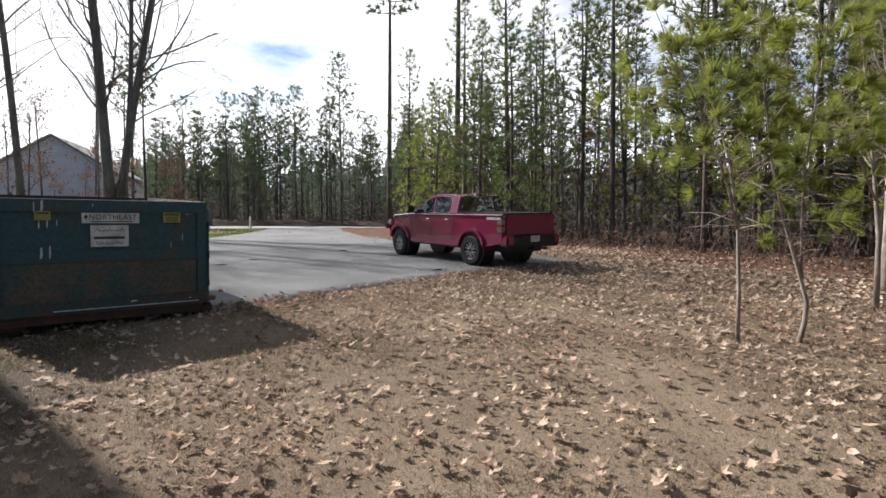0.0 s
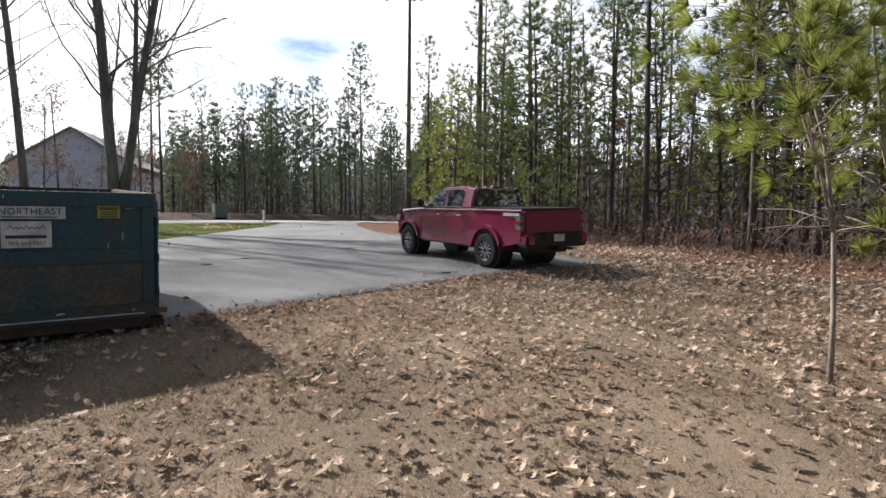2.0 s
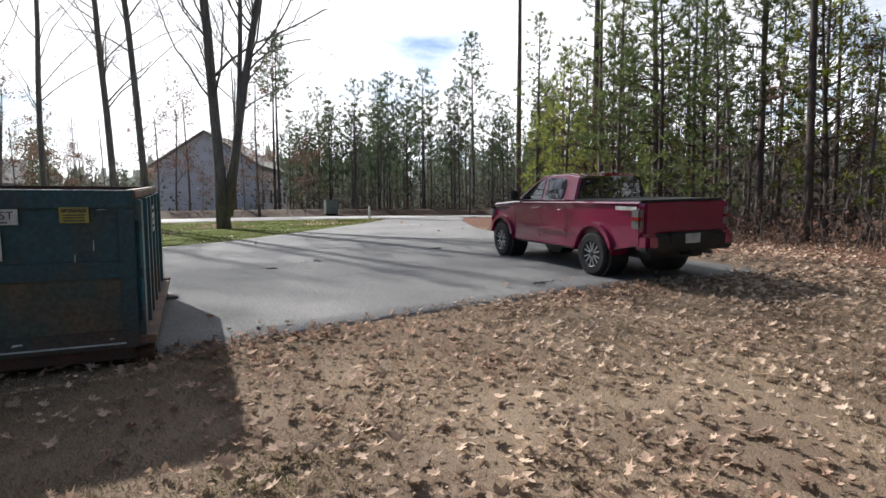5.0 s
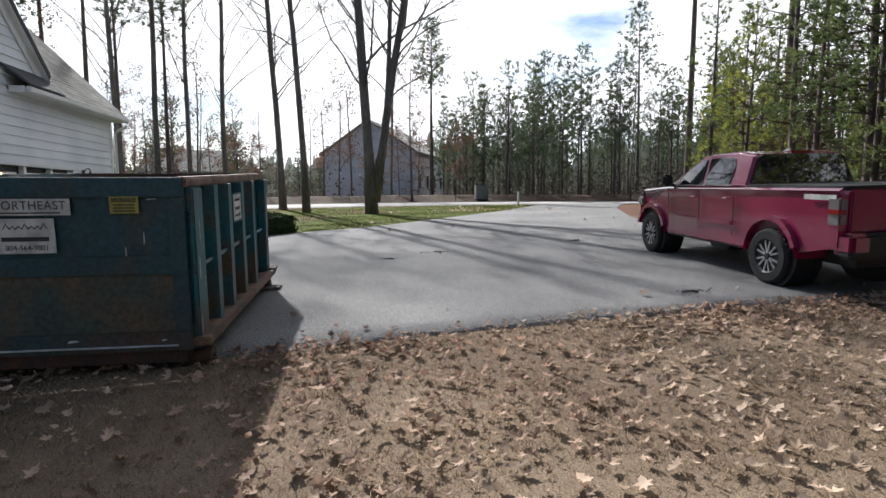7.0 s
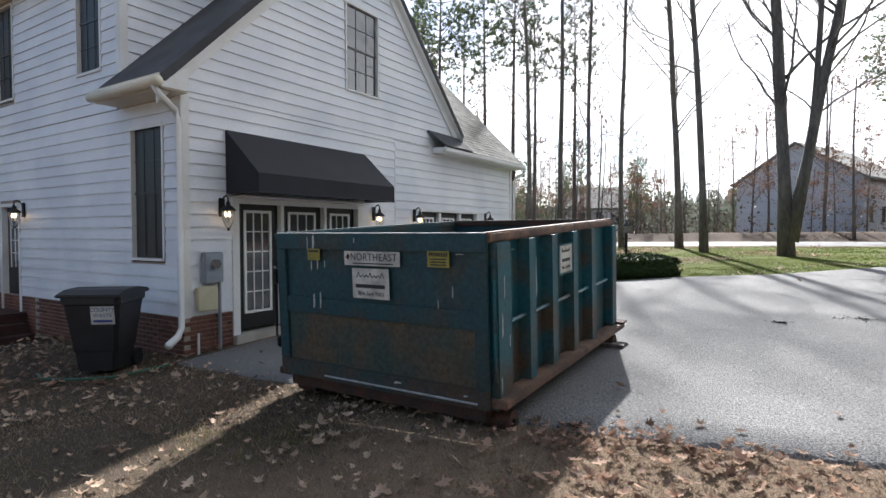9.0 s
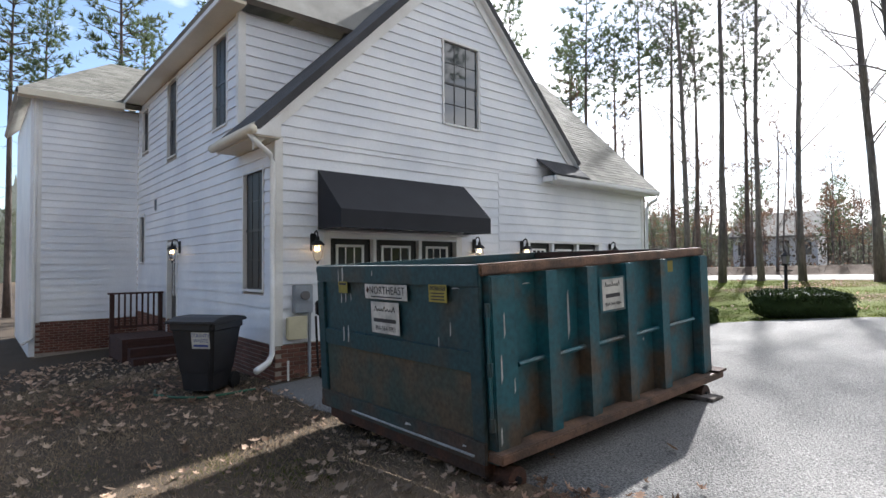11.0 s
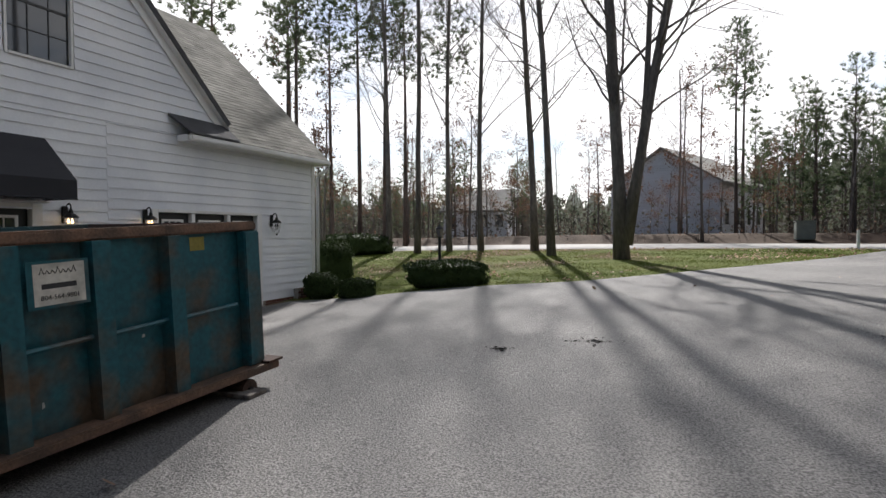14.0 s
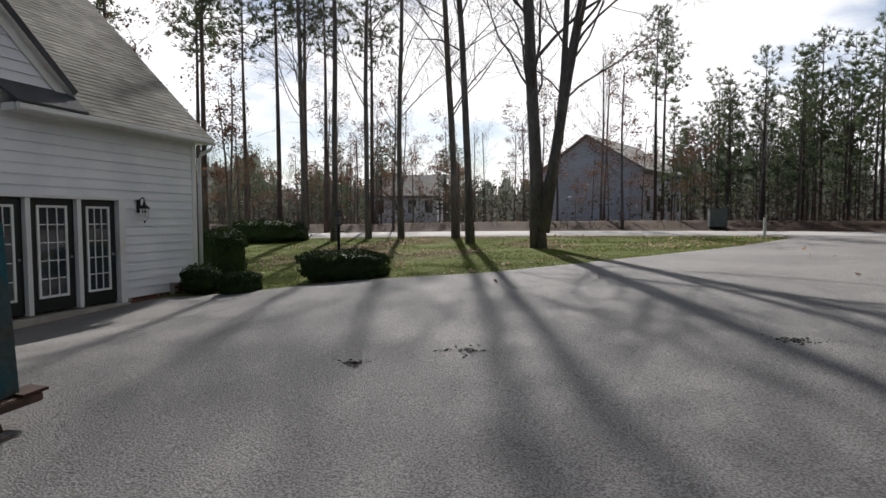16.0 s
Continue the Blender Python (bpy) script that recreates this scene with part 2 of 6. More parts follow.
GREEN_BLADE = leafy("green_grass_blades", (0.062, 0.095, 0.012), (0.115, 0.125, 0.020), 0.3, 0.7, 0.35, 0)
TWIG = material("bare_twigs", (0.085, 0.064, 0.052), 0.9, 0, 0.3, 1.0, (0.060, 0.044, 0.036), 20, 0, 0)
HOSE = material("green_hose", (0.02, 0.10, 0.05), 0.5, 0, 0.1, 9.0, None, 40, 0, 0)

# ground cover: tan dormant lawn, green lawn and reddish leaf litter, by two attributes of the sheet; a third holds dark
# earth with shade painted in
GROUND = material("dormant_lawn", (0.205, 0.153, 0.105), 0.95, 0, 0.45, 0.9, (0.152, 0.110, 0.077), 110, 0.6, 0.012, 0.12, grain=(0.36, 0.64))
_n, _l = GROUND.node_tree.nodes, GROUND.node_tree.links
_hsv = [k for k in _n if k.bl_idname == "ShaderNodeHueSaturation"][0]
_src = _hsv.inputs["Color"].links[0].from_socket
_noise = [k for k in _n if k.bl_idname == "ShaderNodeTexNoise"][0]
for _attr, _c1, _c2 in (("litter", (0.155, 0.078, 0.048), (0.085, 0.045, 0.030)), ("green", (0.070, 0.105, 0.012), (0.110, 0.115, 0.022)), ("soil_shade", (0.066, 0.050, 0.037), (0.042, 0.035, 0.027))):
    _at = _n.new("ShaderNodeAttribute")
    _at.attribute_name = _attr
    _m1, _m2 = _n.new("ShaderNodeMix"), _n.new("ShaderNodeMix")
    _m1.data_type = _m2.data_type = "RGBA"
    _m1.inputs[6].default_value, _m1.inputs[7].default_value = (*_c1, 1), (*_c2, 1)
    _l.new(_noise.outputs["Fac"], _m1.inputs["Factor"])
    _l.new(_at.outputs["Fac"], _m2.inputs["Factor"])
    _l.new(_src, _m2.inputs[6])
    _l.new(_m1.outputs[2], _m2.inputs[7])
    _src = _m2.outputs[2]
_l.new(_src, _hsv.inputs["Color"])


# ---- building blocks ----
def mesh_of(name, bm, mat, smooth=False):
    me = bpy.data.meshes.new(name)
    bm.to_mesh(me)
    bm.free()
    if smooth:
        me.polygons.foreach_set("use_smooth", [True] * len(me.polygons))
    for k in (mat if isinstance(mat, (list, tuple)) else [mat]):
        me.materials.append(k)
    return me


def part(name, bm, mat, parent=None, label="", smooth=False):
    ob = new(name, mesh_of(name, bm, mat, smooth))
    if parent:
        ob.parent = parent
    return tagged(ob, label)


def raw(name, verts, faces, mat, parent=None, smooth=False):
    me = bpy.data.meshes.new(name)
    me.from_pydata(verts, [], faces)
    me.materials.append(mat)
    if smooth:
        me.polygons.foreach_set("use_smooth", [True] * len(me.polygons))
    ob = new(name, me)
    if parent:
        ob.parent = parent
    return ob


def box(x0, x1, y0, y1, z0, z1, bevel=0.0, bm=None):
    bm = bm or bmesh.new()
    r = bmesh.ops.create_cube(bm, size=1, matrix=Matrix.Translation(((x0 + x1) / 2, (y0 + y1) / 2, (z0 + z1) / 2)) @ Matrix.Diagonal((x1 - x0, y1 - y0, z1 - z0, 1)))
    if bevel:
        es = list({e for v in r["verts"] for e in v.link_edges})
        bmesh.ops.bevel(bm, geom=es, offset=bevel, segments=2, affect="EDGES")
    return bm


def extrude_x(outline, x0, x1, bm=None, bevel=0.0):
    """A solid from an outline of (y, z), from x0 to x1."""
    bm = bm or bmesh.new()
    a = [bm.verts.new((x0, y, z)) for y, z in outline]
    b = [bm.verts.new((x1, y, z)) for y, z in outline]
    k = len(a)
    bm.faces.new(a[::-1])
    bm.faces.new(b)
    for i in range(k):
        bm.faces.new((a[i], a[(i + 1) % k], b[(i + 1) % k], b[i]))
    bmesh.ops.recalc_face_normals(bm, faces=bm.faces[:])
    if bevel:
        bmesh.ops.bevel(bm, geom=bm.edges[:], offset=bevel, segments=2, affect="EDGES", clamp_overlap=True)
    return bm


def extrude_y(outline, y0, y1, bm=None, bevel=0.0):
    """A solid from an outline of (x, z), from y0 to y1."""
    bm = bm or bmesh.new()
    a = [bm.verts.new((x, y0, z)) for x, z in outline]
    b = [bm.verts.new((x, y1, z)) for x, z in outline]
    k = len(a)
    bm.faces.new(a)
    bm.faces.new(b[::-1])
    for i in range(k):
        bm.faces.new((a[i], b[i], b[(i + 1) % k], a[(i + 1) % k]))
    bmesh.ops.recalc_face_normals(bm, faces=bm.faces[:])
    if bevel:
        bmesh.ops.bevel(bm, geom=bm.edges[:], offset=bevel, segments=2, affect="EDGES", clamp_overlap=True)
    return bm


def tube(points, radii, sides=8, bm=None, cap=True):
    """A tapered round bar along points."""
    bm = bm or bmesh.new()
    rings = []
    for i, p in enumerate(points):
        p = Vector(p)
        d = Vector(points[min(i + 1, len(points) - 1)]) - Vector(points[max(i - 1, 0)])
        d.normalize()
        side = d.cross(Vector((0, 0, 1)) if abs(d.z) < 0.9 else Vector((1, 0, 0))).normalized()
        up = side.cross(d)
        r = radii[i] if isinstance(radii, (list, tuple)) else radii
        rings.append([bm.verts.new(p + (side * math.cos(2 * math.pi * k / sides) + up * math.sin(2 * math.pi * k / sides)) * r) for k in range(sides)])
    for a, b in zip(rings, rings[1:]):
        for k in range(sides):
            bm.faces.new((a[k], a[(k + 1) % sides], b[(k + 1) % sides], b[k]))
    if cap:
        bm.faces.new(rings[0][::-1])
        bm.faces.new(rings[-1])
    return bm


def lathe(profile, sides=16, bm=None, at=(0, 0, 0)):
    """A turned body: profile rows of (radius, z)."""
    bm = bm or bmesh.new()
    rings = [[bm.verts.new((at[0] + r * math.cos(2 * math.pi * k / sides), at[1] + r * math.sin(2 * math.pi * k / sides), at[2] + z)) for k in range(sides)] for r, z in profile]
    for a, b in zip(rings, rings[1:]):
        for k in range(sides):
            bm.faces.new((a[k], a[(k + 1) % sides], b[(k + 1) % sides], b[k]))
    bm.faces.new(rings[0][::-1])
    bm.faces.new(rings[-1])
    return bm


def words(body, size, mat, parent, m, name="lettering", squeeze=1.0):
    cu = bpy.data.curves.new(name, "FONT")
    cu.body, cu.size, cu.align_x, cu.align_y, cu.extrude = body, size, "CENTER", "CENTER", 0.0008
    cu.space_character = squeeze
    cu.materials.append(mat)
    ob = new(name, cu)
    ob.parent = parent
    ob.matrix_local = m
    return ob


def smooth01(v):
    v = min(max(v, 0.0), 1.0)
    return v * v * (3 - 2 * v)


def gz(x, y):
    """Height of the ground: it rises gently towards the road and falls towards the house."""
    x, y = min(max(x, -12.0), 30.0), min(max(y, -4.0), 40.0)
    z = GROUND_C[0] + GROUND_C[1] * x + GROUND_C[2] * y + GROUND_C[3] * x * y + GROUND_C[4] * y * y + GROUND_C[5] * x * x + GROUND_C[6] * y ** 3 / 100
    return z - 0.24 * smooth01((2.8 - x) / 4.5) * smooth01((y - 10.5) / 6) * (1 - smooth01((y - 24) / 7))


GROUND_C = (0.129829, 0.04283, 0.070199, -0.00078, -0.001381, -0.000442, 0.00165)


def table_at(rows, v):
    """Straight-line reading of rows of (v, value)."""
    if v <= rows[0][0]:
        return rows[0][1]
    for (a, p), (b, q) in zip(rows, rows[1:]):
        if v <= b:
            return p + (q - p) * (v - a) / (b - a)
    return rows[-1][1]


# ---- ground ----
DRIVE_LEFT = [(9.0, -2.3), (19.0, -2.3), (19.4, -0.8), (19.7, 0.6), (20.5, 2.75), (21.5, 4.6), (23.3, 6.3), (25.7, 8.4), (29.4, 11.3), (35.0, 14.6), (36.4, 14.0)]
DRIVE_RIGHT = [(9.0, 13.0), (10.5, 13.2), (16.0, 13.3), (22.0, 14.0), (29.7, 17.0), (35.0, 19.8), (36.4, 22.0)]
DRIVE_NEAR = [(-2.3, 9.05), (3.4, 8.92), (5.8, 9.22), (8.6, 9.38), (10.6, 9.42), (13.0, 8.95)]


def on_drive(x, y, m=0.0):
    return table_at(DRIVE_LEFT, y) - m < x < table_at(DRIVE_RIGHT, y) + m and table_at(DRIVE_NEAR, x) - m < y < 40.5


def spread(a, b, fine, far, steps=14):
    near = list(np.arange(a, b + 1e-6, fine))
    grow = [fine * 1.5]
    while sum(grow) < far:
        grow.append(grow[-1] * 1.45)
    tot = np.cumsum(grow)
    return [a - v for v in tot[::-1]] + near + [b + v for v in tot]


def build_ground():
    xs, ys = spread(-16, 32, 0.4, 900), spread(-6, 50, 0.4, 900)
    verts, green, litter, soil_shade = [], [], [], []
    for y in ys:
        for x in xs:
            n = noise.noise((x * 0.22, y * 0.22, 3.0)) * 1.5
            bump = 0.025 * noise.noise((x * 0.8, y * 0.8, 0)) if not on_drive(x, y, 0.5) else 0
            bank = 0.55 * smooth01((y - 42.5) / 3) * smooth01((46 + 8 - y) / 6) if y < 60 else 0
            verts.append((x, y, gz(x, y) + bump + bank))
            g = smooth01((y - 18.6) / 1.0) * smooth01((table_at(DRIVE_LEFT, y) + 3 - x) / 1.5) * smooth01((37.0 - y) / 1.5)
            bare = smooth01((noise.noise((x * 0.35, y * 0.35, 7.0)) + 0.12) * 3.0) * smooth01((8 - abs(x - 2)) / 3) * smooth01((y - 24) / 3)
            green.append(g * (1 - 0.75 * bare))
            edge = 13.6 + n if y > 9 else 14.6 + n - 0.45 * (9 - y)
            l_right = smooth01((x - edge) / 1.6)
            l_far = 0.5 * smooth01((y - 41.5) / 1.2)
            l_lawn = 0.7 * bare * g
            # paints shade beside house and dumpster over dark earth; also darkens the far bank
            soil_shade.append(0.9 * max(smooth01((y - 41.5) / 1.2) * 0.8, smooth01((2.6 - x + n) / 2.4) * smooth01((y - 4.2 + n) / 2.0) * smooth01((11 - y) / 1.5)))
            litter.append(max(l_right, l_far, l_lawn))
    w = len(xs)
    faces = [(j * w + i, j * w + i + 1, (j + 1) * w + i + 1, (j + 1) * w + i) for j in range(len(ys) - 1) for i in range(w - 1)]
    ob = raw("ground", verts, faces, GROUND, smooth=True)
    for key, vals in (("green", green), ("litter", litter), ("soil_shade", soil_shade)):
        ob.data.attributes.new(key, "FLOAT", "POINT").data.foreach_set("value", vals)
    tagged(ob, "tan dormant lawn with fallen leaves, dark earth and painted shade by the house", "ground", kind="structure")


build_ground()


def sheet(name, rows, mat, label, category):
    """A paved sheet from rows of points, with a lip at its rim that reaches into the ground."""
    verts, faces, w = [], [], len(rows[0])
    for j, r in enumerate(rows):
        for i, (x, y) in enumerate(r):
            rim = i in (0, w - 1) or j in (0, len(rows) - 1)
            verts.append((x, y, gz(x, y) + (-0.06 if rim else 0.035)))
    for j in range(len(rows) - 1):
        for i in range(w - 1):
            faces.append((j * w + i, j * w + i + 1, (j + 1) * w + i + 1, (j + 1) * w + i))
    ob = raw(name, verts, faces, mat, smooth=True)
    return tagged(ob, label, category, kind="structure")


def drive_rows():
    rows = []
    for j in range(92):
        v = j / 91
        row = []
        for i in range(56):
            u = i / 55
            y = 9.0 + 27.4 * v
            a, b = table_at(DRIVE_LEFT, y), table_at(DRIVE_RIGHT, y)
            x = a + (b - a) * u
            y += (table_at(DRIVE_NEAR, x) - 9.0) * max(0, 1 - v * 12)
            if j in (0, 1):
                y += 0.07 * noise.noise((x * 1.7, 0, 0)) + 0.03 * noise.noise((x * 6, 1, 0))
            if i in (0, 1, 54, 55):
                x += 0.08 * noise.noise((0, y * 1.3, 0))
            row.append((x, y - (0.20 if j == 1 else 0)))
        rows.append(row)
    return rows


sheet("driveway", drive_rows(), ASPHALT, "worn grey asphalt driveway with leaf stains", "driveway")
sheet("road", [[(x, y) for x in np.arange(-90, 91, 3.0)] for y in (36.2, 36.35, 37.5, 39.0, 40.35, 40.5)], ROAD, "pale grey residential road beyond the lawn", "road")


# ---- the house ----
WX, WY = -2.38, 9.44            # planes of the gable wall (facing +x) and of the side wall (facing -y)
FLOOR = 0.84
house = tagged(new("house"), "white sided two-storey house with gabled garage wing and brick foundation", "house", kind="thing")
house.location = (-7, 14, 0.6)


def hp(name, bm, mat, label="", parent=None, smooth=False):
    """A part of the house, built in world places."""
    ob = part(name, bm, mat, parent or house, label, smooth)
    ob.matrix_parent_inverse = Matrix.Translation(-house.location) if not parent else Matrix()
    return ob


def cut(spans, a, b):
    out = []
    for p, q in spans:
        if b <= p or a >= q:
            out.append((p, q))
        else:
            if a - p > 0.02:
                out.append((p, a))
            if q - b > 0.02:
                out.append((b, q))
    return out


def siding(place, z0, z1, spans_at, openings, step=0.19):
    """Lapped boards, each a wedge that stands proud at its lower edge; place(u, out, z) gives the point."""
    k = 0
    while z0 + k * step < z1 - 0.01:
        a, b = z0 + k * step, min(z0 + (k + 1) * step, z1)
        low, top = spans_at(a), spans_at(b)
        pieces = []
        for (p, q), (r, s) in zip(low, top):
            inner = [(p, q)]
            for u0, u1, v0, v1 in openings:
                if v0 < (a + b) / 2 < v1:
                    inner = cut(inner, u0, u1)
            for u, v in inner:
                pieces.append((u, v, r if u == p else u, s if v == q else v))
        for u, v, r, s in pieces:
            if v - u < 0.05 or s < r:
                continue
            bm = bmesh.new()
            pts = [(u, 0.0, a), (v, 0.0, a), (v, 0.026, a), (u, 0.026, a), (r, 0.0, b), (s, 0.0, b), (s, 0.004, b), (r, 0.004, b)]
            vs = [bm.verts.new(place(*c)) for c in pts]
            for f in ((0, 1, 2, 3), (3, 2, 6, 7), (0, 4, 5, 1), (0, 3, 7, 4), (1, 5, 6, 2), (4, 7, 6, 5)):
                bm.faces.new([vs[i] for i in f])
            bmesh.ops.recalc_face_normals(bm, faces=bm.faces[:])
            hp("siding_board", bm, SIDING)
        k += 1


def on_gable(u, out, z):
    return (WX + out, u, z)


def on_side(u, out, z):
    return (u, WY - out, z)


# gable wall: 45-degree rakes that meet at the peak; right of the gable the wall ends at the eave
PEAK_Y, PEAK_Z, FAR_Y, EAVE = 13.3, 8.80, 20.45, 4.52


def gable_span(z):
    if z <= 4.50:
        return [(WY, FAR_Y)]
    return [(max(WY, PEAK_Y - (PEAK_Z - z)), min(PEAK_Y + (PEAK_Z - z), 17.0))]


DOORS_NEAR = [(10.40, 11.26), (11.34, 12.30), (12.38, 13.24)]
DOORS_FAR = [(15.52, 16.32), (16.42, 17.30), (17.40, 18.22)]
HEAD = 2.92
gable_open = [(10.30, 13.36, 0.3, HEAD + 0.06), (15.42, 18.34, 0.3, HEAD + 0.06), (12.90, 13.97, 5.22, 7.02)]
side_open = [(-3.75, -2.80, 1.97, 4.10), (-8.80, -7.86, 0.3, 3.02), (-5.42, -4.56, 5.10, 6.95), (-8.84, -7.96, 5.06, 7.0), (-11.50, -10.73, 5.6, 6.86), (-11.75, -11.11, 2.5, 3.93)]


def wall_with_holes(name, place, spans, holes, z0, z1, thick=0.16):
    """A backing wall, in upright strips between its openings."""
    us = sorted({spans[0], spans[1], *[u for h in holes for u in h[:2]]})
    for a, b in zip(us, us[1:]):
        zs = [(z0, z1)]
        for u0, u1, v0, v1 in holes:
            if u0 < (a + b) / 2 < u1:
                zs = cut(zs, v0, v1)
        for p, q in zs:
            c0, c1 = place(a, -thick, p), place(b, -0.001, q)
            bm = bmesh.new()
            box(min(c0[0], c1[0]), max(c0[0], c1[0]), min(c0[1], c1[1]), max(c0[1], c1[1]), p, q, bm=bm)
            hp(name, bm, MORTAR)


wall_with_holes("wall_east", on_gable, (WY, FAR_Y), gable_open[:2], 0.2, 4.5)
bm = bmesh.new()
for a, b in ((WY + 0.3, 12.90), (12.90, 13.97), (13.97, 17.0)):
    za, zb = PEAK_Z - abs(a - PEAK_Y), PEAK_Z - abs(b - PEAK_Y)
    low = 7.02 if a == 12.90 else 4.5
    ring = [(a, low), (b, low), (b, zb)] + ([(PEAK_Y, PEAK_Z)] if a < PEAK_Y < b else []) + [(a, za)]
    extrude_x(ring, WX - 0.16, WX - 0.001, bm)
box(WX - 0.16, WX - 0.001, 12.90, 13.97, 4.5, 5.22, bm=bm)
hp("gable_wall", bm, MORTAR)
wall_with_holes("wall_south", on_side, (-12.0, -3.995), side_open[1:], 0.2, 7.1)
wall_with_holes("wall_south_garage", on_side, (-3.994, WX), side_open[:1], 0.2, 4.42)
siding(on_gable, 1.18, 4.50, lambda z: [(WY + 0.1, 14.5)], gable_open)
siding(on_gable, 0.86, 4.50, lambda z: [(14.5, FAR_Y - 0.1)], gable_open)
siding(on_gable, 4.50, 8.72, gable_span, gable_open)
siding(on_side, 1.18, 4.42, lambda z: [(-12.0, WX - 0.1)], side_open)
siding(on_side, 4.42, 7.05, lambda z: [(-12.0, -4.1)], side_open)

# corner boards
hp("corner_board", box(WX, WX + 0.028, WY - 0.028, WY + 0.11, 1.16, 4.5, 0.004), TRIM)
hp("corner_board", box(WX - 0.11, WX - 0.002, WY - 0.028, WY, 1.16, 4.5, 0.004), TRIM)
hp("corner_board", box(WX, WX + 0.028, FAR_Y - 0.11, FAR_Y + 0.028, 0.86, 4.5, 0.004), TRIM)
hp("corner_board", box(-4.10, -3.99, WY - 0.028, WY, 4.62, 7.1, 0.004), TRIM)
hp("frieze_board", box(WX, WX + 0.03, 16.6, FAR_Y + 0.03, 4.36, 4.50, 0.004), TRIM)

# upper storey wall that faces +x above the garage roof
siding(lambda u, out, z: (-3.99 + out, u, z), 4.6, 7.1, lambda z: [(WY + 0.02, 14.9)], [])
hp("upper_wall", box(-4.15, -3.992, WY, 14.9, 4.4, 7.1), MORTAR)
hp("corner_board", box(-3.99, -3.96, WY - 0.028, WY + 0.11, 4.62, 7.1, 0.004), TRIM)

# far end of the garage, back and roofs
hp("wall_north", box(-9.8, WX, FAR_Y - 0.16, FAR_Y, 0.2, 4.5), SIDING)
bm = extrude_y([(WX, 4.5), (-6.2, 8.36), (-9.8, 4.5)], FAR_Y - 0.16, FAR_Y)
hp("end_gable", bm, SIDING)
hp("wall_back", box(-12.0, -11.84, WY, FAR_Y, 0.2, 7.1), SIDING)
hp("wall_back", box(-11.84, -9.8, FAR_Y - 0.16, FAR_Y, 0.2, 7.1), SIDING)


def shingle_rows(name, eave_a, eave_b, top_a, top_b, mat=SHINGLE, course=0.16, width=0.32, pieces=True):
    """A roof slope between an eave and a ridge: courses of overlapping tabs on a solid deck."""
    ea, eb, ta, tb = (Vector(v) for v in (eave_a, eave_b, top_a, top_b))
    nrm = (eb - ea).cross(ta - ea).normalized()
    if nrm.z < 0:
        nrm = -nrm
    bm = bmesh.new()
    v = [bm.verts.new(p + nrm * h) for h in (-0.12, 0.0) for p in (ea, eb, tb, ta)]
    for f in ((0, 1, 2, 3), (7, 6, 5, 4), (0, 4, 5, 1), (1, 5, 6, 2), (2, 6, 7, 3), (3, 7, 4, 0)):
        bm.faces.new([v[i] for i in f])
    bmesh.ops.recalc_face_normals(bm, faces=bm.faces[:])
    deck = hp(name, bm, mat)
    if not pieces:
        return deck
    rng = random.Random(5)
    rows = int((ta - ea).length / course)
    verts, faces = [], []
    for r in range(rows):
        f0, f1 = r / rows, min((r + 1.06) / rows, 1)
        a0, b0, a1, b1 = ea.lerp(ta, f0), eb.lerp(tb, f0), ea.lerp(ta, f1), eb.lerp(tb, f1)
        ln = (b0 - a0).length
        u = -rng.random() * width
        while u < ln:
            s, e = max(u, 0) + 0.004, min(u + width, ln) - 0.004
            u += width
            if e - s < 0.03:
                continue
            p = [a0.lerp(b0, s / ln), a0.lerp(b0, e / ln), a1.lerp(b1, e / ln), a1.lerp(b1, s / ln)]
            lift = 0.008 + rng.random() * 0.005
            k = len(verts)
            verts += [p[0] + nrm * lift, p[1] + nrm * lift, p[2] + nrm * 0.004, p[3] + nrm * 0.004, p[0], p[1]]
            faces += [(k, k + 1, k + 2, k + 3), (k + 4, k + 5, k + 1, k)]
    ob = raw("shingles", verts, faces, mat)
    ob.parent, ob.matrix_parent_inverse = deck, Matrix.Translation(-house.location) @ Matrix.Translation(house.location)
    tagged(ob, kind="stuff")
    return deck


SHINGLE_TAB = material("shingle_tabs", (0.150, 0.145, 0.125), 0.95, 0, 0.3, 1.2, (0.195, 0.190, 0.165), 90, 0.6, 0.01, 0.2, island=0.22)
shingle_rows("garage_roof", (-2.02, 17.06, 4.50), (-2.02, 20.68, 4.50), (-6.2, 13.4, 8.66), (-6.2, 20.68, 8.66), SHINGLE_TAB)
shingle_rows("garage_roof_back", (-10.2, 13.0, 4.5), (-10.2, 20.80, 4.5), (-6.2, 13.0, 8.62), (-6.2, 20.80, 8.62), SHINGLE_TAB, pieces=False)
# cross gable: two slopes whose ridge runs back from the peak
shingle_rows("gable_roof_south", (-2.20, 9.02, 4.60), (-4.0, 9.02, 4.60), (-2.20, PEAK_Y, PEAK_Z + 0.10), (-4.0, PEAK_Y, PEAK_Z + 0.10), SHINGLE_DARK, pieces=False)
shingle_rows("gable_roof_north", (-2.20, 17.28, 4.93), (-4.0, 17.28, 4.93), (-2.20, PEAK_Y, PEAK_Z + 0.10), (-6.2, PEAK_Y, PEAK_Z + 0.10), SHINGLE_DARK, pieces=False)


